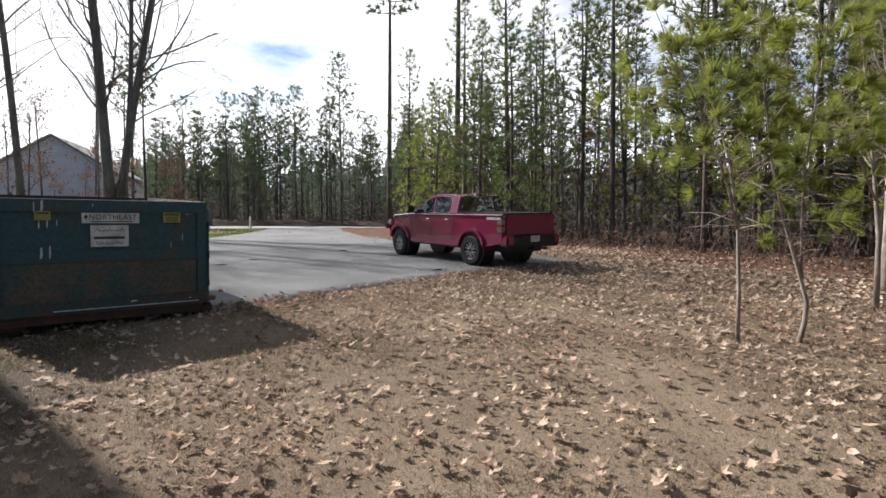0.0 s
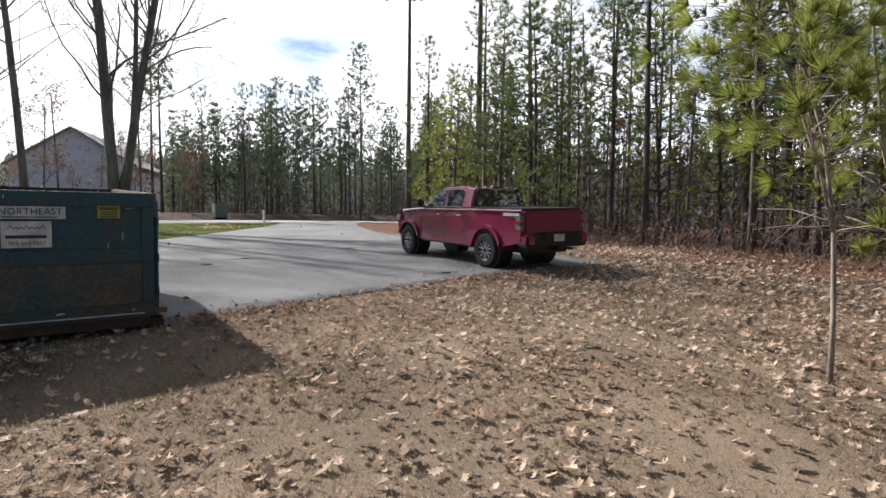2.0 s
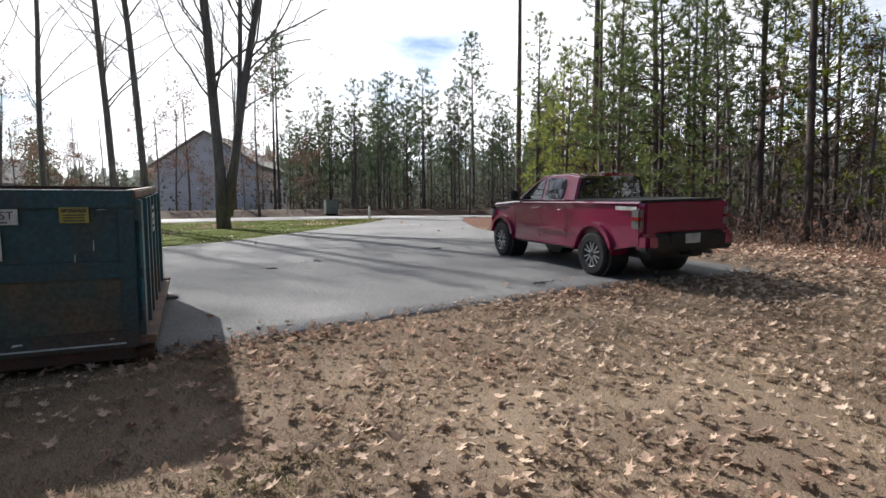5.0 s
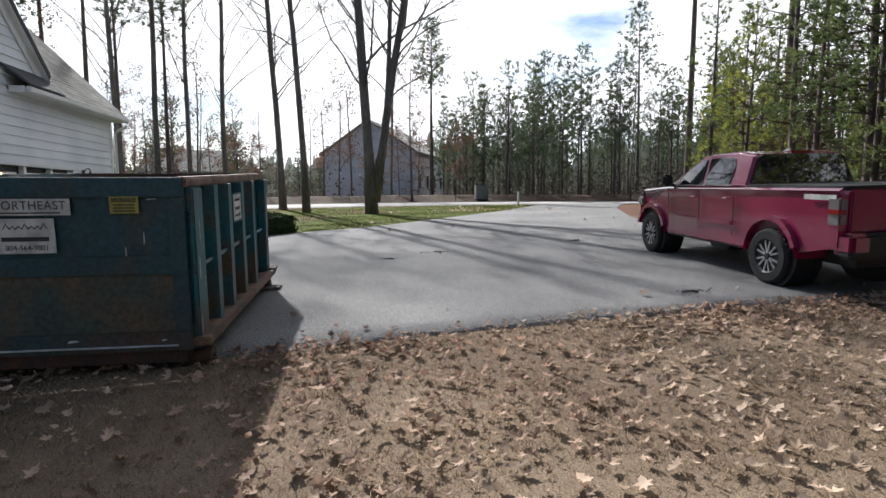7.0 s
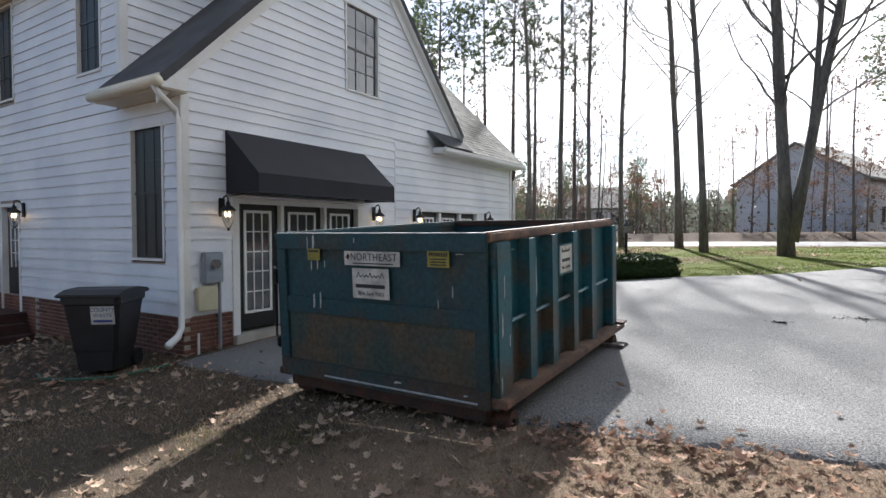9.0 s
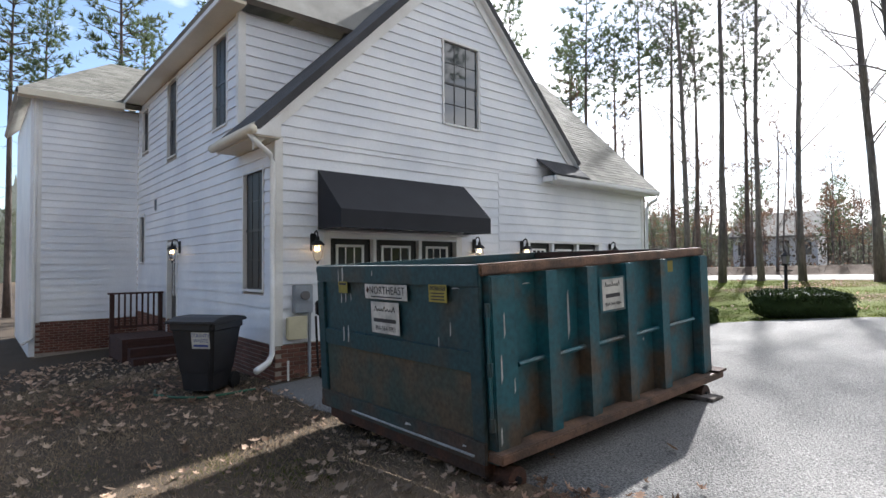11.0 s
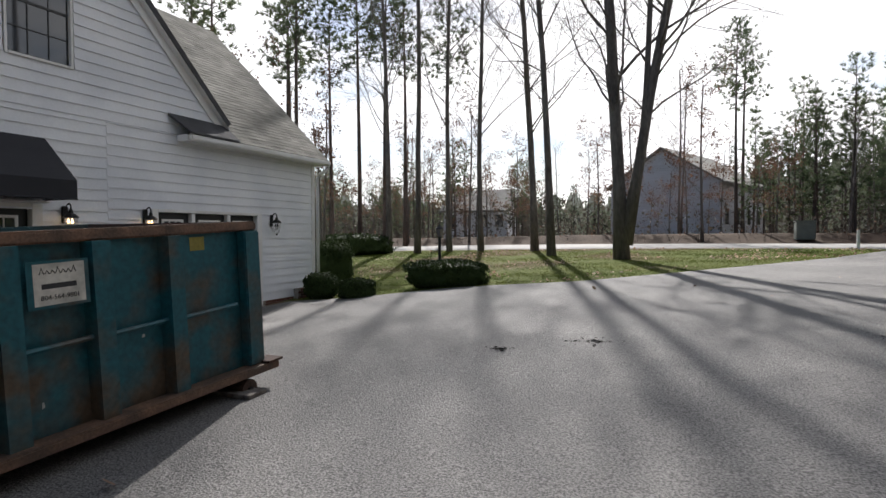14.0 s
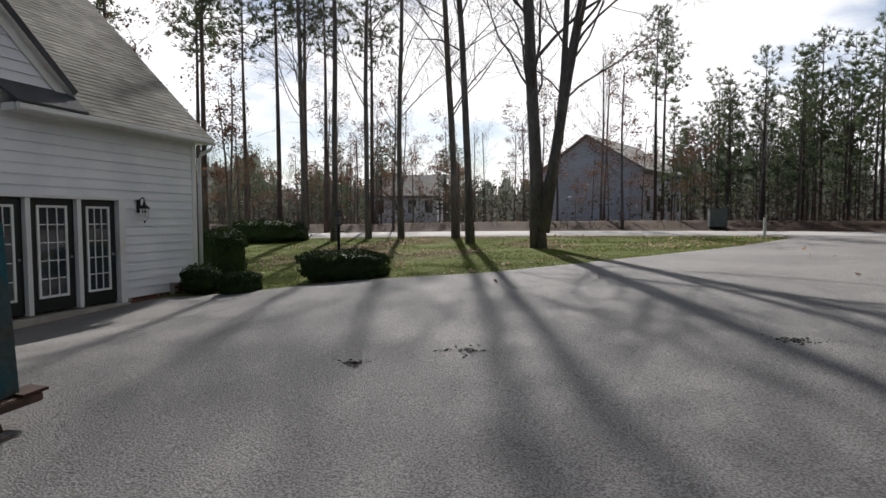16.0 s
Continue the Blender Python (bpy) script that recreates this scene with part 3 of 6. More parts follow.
def rake(y0, z0, y1, z1, w=0.20):
    """A white rake board under the roof edge, along the gable wall."""
    ring = [(y0, z0), (y1, z1), (y1, z1 - w * 1.41), (y0, z0 - w * 1.41)]
    hp("rake_board", extrude_x(ring, WX + 0.024, WX + 0.052, bevel=0.003), TRIM)
    ring = [(y0, z0 - 0.02), (y1, z1 - 0.02), (y1, z1 - 0.06), (y0, z0 - 0.06)]
    hp("rake_soffit", extrude_x(ring, WX + 0.052, -2.21), TRIM)


rake(9.05, 4.50, PEAK_Y, PEAK_Z - 0.06)
rake(17.25, 4.84, PEAK_Y, PEAK_Z - 0.06)
# eave return at the foot of the right-hand rake
bm = bmesh.new()
v = [bm.verts.new(c) for c in ((WX + 0.02, 15.78, 4.90), (WX + 0.02, 17.27, 4.90), (-1.94, 17.27, 4.53), (-1.94, 15.97, 4.53), (WX + 0.02, 15.78, 4.84), (WX + 0.02, 17.27, 4.49), (-1.94, 17.27, 4.49), (-1.94, 15.97, 4.49))]
for f in ((0, 1, 2, 3), (7, 6, 5, 4), (0, 3, 7, 4), (3, 2, 6, 7), (2, 1, 5, 6), (1, 0, 4, 5)):
    bm.faces.new([v[i] for i in f])
bmesh.ops.recalc_face_normals(bm, faces=bm.faces[:])
hp("eave_return", bm, SHINGLE_DARK)
hp("eave_return_trim", box(WX + 0.027, -2.05, 15.98, 17.24, 4.36, 4.485, 0.004), TRIM)
# eaves, soffits and gutters
hp("eave_soffit", box(WX + 0.002, -2.05, 17.25, 20.66, 4.36, 4.42), TRIM)
hp("gutter", box(-2.046, -1.95, 15.98, 20.70, 4.37, 4.485, 0.02), TRIM)
hp("south_soffit", box(-3.99, -2.22, 9.04, WY - 0.002, 4.42, 4.48), SOFFIT)
bm = tube([(-4.02, 8.98, 4.50), (-2.16, 8.98, 4.50)], 0.075, 10)
hp("gutter", bm, SOFFIT, smooth=True)
hp("south_fascia", box(-3.99, -2.21, 9.01, 9.038, 4.44, 4.62), SOFFIT)
hp("return_cap", extrude_x([(8.95, 4.44), (9.45, 4.44), (9.45, 4.82), (9.06, 4.50)], WX + 0.002, -2.2, bevel=0.004), TRIM)
# main block: eave above the side wall, hipped roof
hp("main_soffit", box(-12.4, -3.65, 9.02, WY, 7.08, 7.14), SOFFIT)
hp("main_fascia", box(-12.4, -3.63, 8.99, 9.018, 7.06, 7.26), TRIM)
shingle_rows("main_roof", (-12.5, 8.95, 7.2), (-3.6, 8.95, 7.2), (-12.5, 13.6, 10.6), (-5.6, 13.6, 10.6), SHINGLE, pieces=False)
shingle_rows("main_roof_end", (-3.6, 8.95, 7.2), (-3.6, 14.5, 7.2), (-5.6, 13.6, 10.6), (-5.6, 13.8, 10.6), SHINGLE, pieces=False)
shingle_rows("main_roof_back", (-12.5, 18.3, 7.2), (-7.0, 18.3, 7.2), (-12.5, 13.7, 10.6), (-5.6, 13.7, 10.6), SHINGLE, pieces=False)
# wing that stands forward at the far end of the side wall
siding(lambda u, out, z: (-12.02 + out, u, z), 1.0, 6.9, lambda z: [(7.05, WY - 0.02)], [])
hp("wing_wall", box(-12.18, -12.022, 7.05, WY, 0.1, 6.95), MORTAR)
hp("wing_wall_south", box(-18.0, -12.022, 6.9, 7.05, 0.1, 6.95), SIDING)
hp("corner_board", box(-12.02, -11.99, 7.02, 7.14, 0.98, 6.95, 0.004), TRIM)
hp("wing_soffit", box(-12.02, -11.62, 6.6, 9.0, 6.90, 6.95), SOFFIT)
hp("wing_fascia", box(-11.62, -11.59, 6.6, 9.0, 6.88, 7.05), SOFFIT)
shingle_rows("wing_roof", (-11.6, 6.55, 7.02), (-11.6, 11.0, 7.02), (-15.0, 9.2, 9.2), (-15.0, 11.0, 9.2), SHINGLE_TAB)
shingle_rows("wing_roof_south", (-18.4, 6.55, 7.02), (-11.6, 6.55, 7.02), (-15.4, 9.2, 9.2), (-15.0, 9.2, 9.2), SHINGLE, pieces=False)
hp("downspout", tube([(-11.97, 7.0, 6.9), (-11.97, 7.0, 0.6), (-11.9, 6.75, 0.45)], 0.045, 8), TRIM)

# downspouts at the near corner and the far corner
bm = tube([(-2.28, 8.98, 4.46), (-2.28, 9.05, 4.36), (-2.32, 9.32, 4.17), (-2.32, 9.36, 4.05), (-2.32, 9.36, 1.05), (-2.28, 9.28, 0.93), (-2.10, 9.02, 0.86)], [0.05, 0.045, 0.045, 0.045, 0.045, 0.05, 0.055], 8)
hp("downspout", bm, TRIM, smooth=True)
bm = tube([(-2.02, 20.70, 4.38), (-2.05, 20.66, 4.25), (-2.25, 20.55, 4.12), (-2.30, 20.53, 4.0), (-2.30, 20.53, 1.0)], 0.045, 8)
hp("downspout", bm, TRIM, smooth=True)


def french_door(y0, y1, z0=FLOOR, z1=HEAD):
    """A black door with fifteen panes held by white bars, set in the gable wall."""
    d = hp("door", box(WX - 0.13, WX - 0.085, y0, y1, z0, z1, 0.004), DOOR_BLACK, "black french door with fifteen white-barred panes")
    a, b, lo, hi = y0 + 0.17, y1 - 0.17, z0 + 0.27, z1 - 0.15
    bm = box(WX - 0.083, WX - 0.078, a, b, lo, hi)
    hp("pane", bm, PANE, parent=d)
    bm = bmesh.new()
    for y in (a, b):
        box(WX - 0.084, WX - 0.055, y - 0.022, y + 0.022, lo - 0.02, hi + 0.02, bm=bm)
    for z in (lo, hi):
        box(WX - 0.084, WX - 0.0555, a, b, z - 0.022, z + 0.022, bm=bm)
    hp("glazing_frame", bm, TRIM, parent=d)
    for i in (1, 2):
        y = a + (b - a) * i / 3
        hp("bar", box(WX - 0.077, WX - 0.060, y - 0.009, y + 0.009, lo + 0.023, hi - 0.023), TRIM, parent=d)
    for i in range(1, 5):
        z = lo + (hi - lo) * i / 5
        hp("bar", box(WX - 0.077, WX - 0.0605, a + 0.023, b - 0.023, z - 0.009, z + 0.009), TRIM, parent=d)
    hp("door_knob", lathe([(0.012, 0), (0.026, 0.02), (0.026, 0.045), (0.01, 0.055)], 10, at=(WX - 0.08, y1 - 0.07, z0 + 0.95)), ALLOY, parent=d)
    return d


def door_group(doors, y0, y1):
    for a, b in doors:
        french_door(a, b)
    hp("door_jamb", box(WX - 0.14, WX + 0.035, y0 - 0.10, doors[0][0] - 0.004, FLOOR - 0.06, HEAD + 0.06, 0.005), TRIM)
    hp("door_jamb", box(WX - 0.14, WX + 0.035, doors[-1][1] + 0.004, y1 + 0.10, FLOOR - 0.06, HEAD + 0.06, 0.005), TRIM)
    for p, q in zip(doors, doors[1:]):
        hp("door_mullion", box(WX - 0.14, WX + 0.01, p[1] + 0.004, q[0] - 0.004, FLOOR - 0.02, HEAD, 0.005), TRIM)
    hp("door_head", box(WX - 0.14, WX + 0.031, doors[0][0] - 0.003, doors[-1][1] + 0.003, HEAD + 0.003, HEAD + 0.06, 0.005), TRIM)
    hp("door_sill", box(WX - 0.2, WX + 0.12, y0 - 0.10, y1 + 0.10, 0.42, FLOOR - 0.062, 0.012), CONCRETE, "pale concrete door step")


door_group(DOORS_NEAR, 10.36, 13.30)
door_group(DOORS_FAR, 15.48, 18.28)
hp("garage_floor", box(-11.8, WX - 0.21, WY + 0.2, FAR_Y - 0.2, 0.6, 0.80), CONCRETE)
hp("inner_wall", box(-4.6, -4.5, WY + 0.2, FAR_Y - 0.2, 0.8, 4.4), SOFFIT)


def sash_window(name, place, u0, u1, z0, z1, bars=(3, 4), trim=0.04, pane=None):
    """A double-hung window: trim, two sashes with bars and dark panes, set back in the wall."""
    def slab(a, b, o0, o1, p, q, bev=0.0):
        c0, c1 = place(a, o0, p), place(b, o1, q)
        return box(min(c0[0], c1[0]), max(c0[0], c1[0]), min(c0[1], c1[1]), max(c0[1], c1[1]), p, q, bev)
    w = hp(name, slab(u0, u1, -0.12, -0.045, z0, z1), DOOR_BLACK, "dark double-hung window with white trim")
    mid = (z0 + z1) / 2
    hp("pane", slab(u0 + 0.03, u1 - 0.03, -0.044, -0.030, mid + 0.02, z1 - 0.03), pane or PANE, parent=w)
    hp("pane", slab(u0 + 0.03, u1 - 0.03, -0.044, -0.036, z0 + 0.03, mid - 0.02), pane or PANE, parent=w)
    for i in range(1, bars[0]):
        u = u0 + (u1 - u0) * i / bars[0]
        hp("bar", slab(u - 0.007, u + 0.007, -0.029, -0.022, z0 + 0.03, z1 - 0.03), DOOR_BLACK, parent=w)
    for i in range(1, bars[1]):
        z = z0 + (z1 - z0) * i / bars[1]
        wide = 0.02 if i * 2 == bars[1] else 0.007
        hp("bar", slab(u0 + 0.01, u1 - 0.01, -0.035, -0.0215, z - wide, z + wide), DOOR_BLACK, parent=w)
    hp("window_trim", slab(u0 - trim, u0, -0.15, 0.03, z0 - trim, z1 + trim, 0.003), TRIM, parent=w)
    hp("window_trim", slab(u1, u1 + trim, -0.15, 0.03, z0 - trim, z1 + trim, 0.003), TRIM, parent=w)
    hp("window_trim", slab(u0 + 0.001, u1 - 0.001, -0.15, 0.029, z1, z1 + trim, 0.003), TRIM, parent=w)
    hp("window_sill", slab(u0 + 0.001, u1 - 0.001, -0.15, 0.045, z0 - trim, z0, 0.003), TRIM, parent=w)


sash_window("window_1", on_gable, 12.96, 13.91, 5.28, 6.96, (3, 4))
sash_window("window_2", on_side, -3.70, -2.86, 2.03, 4.05, pane=SCREEN)
sash_window("window_3", on_side, -5.37, -4.61, 5.15, 6.90, pane=SCREEN)
sash_window("window_4", on_side, -8.79, -8.01, 5.11, 6.95, pane=SCREEN)
sash_window("window_5", on_side, -11.45, -10.78, 5.65, 6.81, (3, 2), pane=SCREEN)
sash_window("window_6", on_side, -11.70, -11.16, 2.56, 3.88, (2, 4), pane=SCREEN)

# side door with a narrow glazed light
d = hp("door", box(-8.70, -7.93, WY + 0.08, WY + 0.125, 0.87, 2.95, 0.004), DOOR_BLACK, "dark side door with a tall glazed light")
hp("pane", box(-8.50, -8.12, WY + 0.072, WY + 0.078, 1.75, 2.80), PANE, parent=d)
for i in range(1, 4):
    z = 1.75 + 1.05 * i / 4
    hp("bar", box(-8.50, -8.12, WY + 0.060, WY + 0.071, z - 0.008, z + 0.008), TRIM, parent=d)
for a, b in ((-8.53, -8.50), (-8.325, -8.295), (-8.12, -8.09)):
    hp("bar", box(a, b, WY + 0.058, WY + 0.0705, 1.72, 2.83), TRIM, parent=d)
for a, b in ((-8.80, -8.704), (-7.926, -7.84)):
    hp("door_jamb", box(a, b, WY - 0.03, WY + 0.14, 0.84, 3.02, 0.004), TRIM)
hp("door_head", box(-8.703, -7.927, WY - 0.028, WY + 0.14, 2.954, 3.02, 0.004), TRIM)
hp("dryer_vent", box(-9.9, -9.8, WY - 0.06, WY - 0.022, 3.9, 4.2, 0.01), GREY_METAL)


# black canvas awning over the near doors
def awning():
    y0, y1, top, knee, low, out = 10.16, 13.46, 4.03, 3.32, 3.03, WX + 0.80
    aw = tagged(new("awning"), "black canvas awning over the french doors", "awning")
    bm = bmesh.new()
    ring = [(WX + 0.026, top), (out, knee), (out, low)]
    th = 0.012
    for (xa, za), (xb, zb) in zip(ring, ring[1:]):
        dx, dz = xb - xa, zb - za
        ln = math.hypot(dx, dz)
        nx, nz = dz / ln * th, -dx / ln * th
        quad = [(xa, za), (xb, zb), (xb + nx, zb + nz), (xa + nx, za + nz)]
        extrude_y(quad, y0, y1, bm)
    part("canvas", bm, AWNING, aw)
    for y in (y0, y1 - 0.012):
        part("end_panel", extrude_y([(WX + 0.026, top - 0.01), (out - 0.02, knee - 0.01), (out - 0.02, low), (WX + 0.026, low)], y, y + 0.012), AWNING, aw)
    part("hem", tube([(out + 0.003, y0, low), (out + 0.003, y1, low)], 0.012, 6), AWNING, aw)
    for y in (y0 + 0.05, y1 - 0.05):
        part("frame_bar", tube([(WX + 0.03, y, low + 0.02), (out - 0.03, y, low + 0.02)], 0.014, 6), GREY_METAL, aw)
    part("soffit_board", box(WX + 0.036, WX + 0.30, 10.30, 13.36, HEAD + 0.065, HEAD + 0.09), TRIM, aw)


awning()


# brick foundation: bricks one by one on a mortar core
def brick_face(place, u0, u1, z0, z1, host, limit=300):
    me = mesh_of("brick", box(-0.0985, 0.0985, -0.012, 0.012, -0.029, 0.029, 0.003), BRICK)
    k = 0
    rows = int((z1 - z0) / 0.068)
    for r in range(rows):
        z = z1 - 0.034 - r * 0.068
        u = u0 + (0.105 if r % 2 == 0 else 0.0)
        while u < u1 - 0.02:
            a, b = max(u, u0), min(u + 0.198, u1)
            if b - a > 0.06 and k < limit:
                ob = new("brick", me)
                ob.parent = host
                p = place((a + b) / 2, 0.004, z)
                q = place((a + b) / 2 + 0.1, 0.004, z)
                along = math.atan2(q[1] - p[1], q[0] - p[0])
                ob.matrix_local = Matrix.Translation(Vector(p)) @ Matrix.Rotation(along, 4, "Z") @ Matrix.Diagonal(((b - a) / 0.198, 1, 1, 1))
                k += 1
            u += 0.21


def brick_run(place, u0, u1, z0, z1, host):
    """The further bricks of a wall, joined into one part."""
    bm = bmesh.new()
    for r in range(int((z1 - z0) / 0.068)):
        z = z1 - 0.034 - r * 0.068
        u = u0 + (0.105 if r % 2 == 0 else 0.0)
        while u < u1 - 0.1:
            c0, c1 = place(u, -0.008, z), place(min(u + 0.198, u1), 0.016, z)
            box(min(c0[0], c1[0]), max(c0[0], c1[0]), min(c0[1], c1[1]), max(c0[1], c1[1]), z - 0.029, z + 0.029, bm=bm)
            u += 0.21
    tagged(hp("bricks", bm, BRICK, parent=host), kind="stuff")


def foundation(name, x0, x1, y0, y1, z0, z1):
    return hp(name, box(x0, x1, y0, y1, z0, z1), MORTAR, "red brick foundation wall")


f1 = foundation("foundation", WX - 0.14, WX + 0.004, WY - 0.006, 10.26, 0.2, 1.165)
f2 = foundation("foundation", -12.0, WX - 0.142, WY - 0.006, WY + 0.15, 0.0, 1.165)
f3 = foundation("foundation", -12.16, -12.014, 7.04, WY - 0.01, 0.0, 0.99)
f4 = foundation("foundation", WX - 0.14, WX + 0.16, 19.55, FAR_Y + 0.03, 0.4, 1.06)
f5 = foundation("foundation", WX - 0.14, WX + 0.004, 13.44, 15.36, 0.3, 0.86)
f6 = foundation("foundation", WX - 0.14, WX + 0.004, 18.4, 19.54, 0.3, 0.855)
for f, place, a, b, z0, z1 in ((f1, on_gable, WY - 0.01, 10.26, 0.42, 1.165), (f2, on_side, -7.2, WX, 0.36, 1.165), (f6, on_gable, 18.4, 19.54, 0.62, 0.855), (f5, on_gable, 13.44, 15.36, 0.52, 0.86),
                               (f3, lambda u, o, z: (-12.014 + o, u, z), 7.04, WY, 0.12, 0.99), (f4, lambda u, o, z: (WX + 0.16 + o, u, z), 19.55, FAR_Y, 0.72, 1.06)):
    brick_face(place, a, b, z0, z1, f)


brick_run(on_side, -12.0, -7.25, 0.30, 1.165, f2)


# ---- things on the house ----
def wall_lantern(y, lit, m=None):
    """A black carriage lantern on a curved arm, with a glass bowl."""
    t = tagged(new("wall_lantern"), "black carriage wall lantern with clear glass bowl" + (", lit" if lit else ", unlit"), "lantern", "wall lanterns")
    part("back_plate", box(0.0, 0.03, -0.055, 0.055, -0.05, 0.24, 0.012), IRON, t)
    part("arm", tube([(0.03, 0, 0.16), (0.07, 0, 0.25), (0.13, 0, 0.28), (0.17, 0, 0.24), (0.17, 0, 0.17)], 0.013, 6), IRON, t)
    part("roof", lathe([(0.115, 0.04), (0.11, 0.06), (0.06, 0.11), (0.035, 0.12), (0.03, 0.16), (0.012, 0.20)], 12, at=(0.17, 0, 0.0)), IRON, t)
    part("glass_bowl", lathe([(0.02, -0.22), (0.05, -0.20), (0.085, -0.10), (0.095, 0.0), (0.095, 0.038)], 12, at=(0.17, 0, 0.0)), LAMP_GLASS, t, smooth=True)
    part("finial", lathe([(0.008, -0.27), (0.022, -0.25), (0.022, -0.222)], 8, at=(0.17, 0, 0)), IRON, t)
    for k in range(3):
        a = 2.1 * k
        part("candle", lathe([(0.012, -0.12), (0.012, -0.05)], 6, at=(0.17 + 0.03 * math.cos(a), 0.03 * math.sin(a), 0)), TRIM, t)
        part("bulb", lathe([(0.010, -0.05), (0.016, -0.02), (0.004, 0.02)], 6, at=(0.17 + 0.03 * math.cos(a), 0.03 * math.sin(a), 0)), BULB if lit else CLEAR_LENS, t)
    t.matrix_world = m or pose(WX + 0.022, y, 2.72)
    return t


for y, lit in ((10.07, True), (13.74, True), (15.22, True), (18.72, False)):
    wall_lantern(y, lit)
wall_lantern(0, True, pose(-7.62, WY - 0.022, 2.78, 0, 0, -90))

meter = tagged(new("electric_meter"), "grey electric meter box with conduit on the wall", "meter")
part("cabinet", box(WX + 0.02, WX + 0.14, 9.70, 10.02, 1.66, 2.12, 0.015), GREY_METAL, meter)
part("dial", tube([(WX + 0.14, 9.86, 1.95), (WX + 0.21, 9.86, 1.95)], 0.07, 14), CLEAR_LENS, meter, "round glass meter dial")
part("conduit", tube([(WX + 0.08, 9.98, 1.66), (WX + 0.08, 9.98, 0.40)], 0.028, 8), GREY_METAL, meter)
part("conduit", tube([(WX + 0.07, 9.62, 0.92), (WX + 0.07, 9.62, 0.40)], 0.02, 8), TRIM, meter)
ub = tagged(new("utility_box"), "beige plastic utility box on the siding", "utility box")
part("lid", box(WX + 0.11, WX + 0.14, 9.58, 9.92, 1.25, 1.62, 0.012), BEIGE, ub)
part("case", box(WX + 0.02, WX + 0.108, 9.60, 9.90, 1.27, 1.60, 0.008), BEIGE, ub)

# ---- side porch, bin and hose ----
def porch():
    p = tagged(new("side_porch"), "small brown stained wooden porch with railing and steps", "porch")
    x0, x1, y0, y1, z = -9.05, -7.55, 8.25, WY - 0.05, 0.86
    for k in range(9):
        a = y0 + (y1 - y0) * k / 9
        part("deck_board", box(x0, x1, a + 0.004, a + (y1 - y0) / 9 - 0.004, z - 0.035, z), DECK, p)
    for x in (x0, x1 - 0.09):
        for y in (y0, y1 - 0.1):
            part("post", box(x, x + 0.09, y, y + 0.09, 0.2, 1.78 if x == x0 else z - 0.036), DECK, p)
    part("skirt", box(x0 + 0.091, x1 - 0.091, y0 + 0.01, y0 + 0.04, 0.35, z - 0.04), DECK, p)
    part("skirt", box(x1 - 0.04, x1 - 0.005, y0 + 0.095, y1 - 0.105, 0.35, z - 0.04), DECK, p)
    part("top_rail", box(x0 - 0.03, x0 + 0.12, y0 - 0.04, y1, 1.781, 1.82), DECK, p)
    part("lower_rail", box(x0 + 0.02, x0 + 0.07, y0 + 0.092, y1 - 0.102, 0.98, 1.03), DECK, p)
    for k in range(7):
        y = y0 + 0.17 + k * 0.125
        part("baluster", box(x0 + 0.025, x0 + 0.063, y, y + 0.038, 1.031, 1.78), DECK, p)
    for k in range(2):
        part("step", box(x1 + 0.005 + k * 0.28, x1 + 0.30 + k * 0.28, y0 + 0.1, y1 - 0.1, 0.3, z - 0.18 * (k + 1)), DECK, p)


porch()


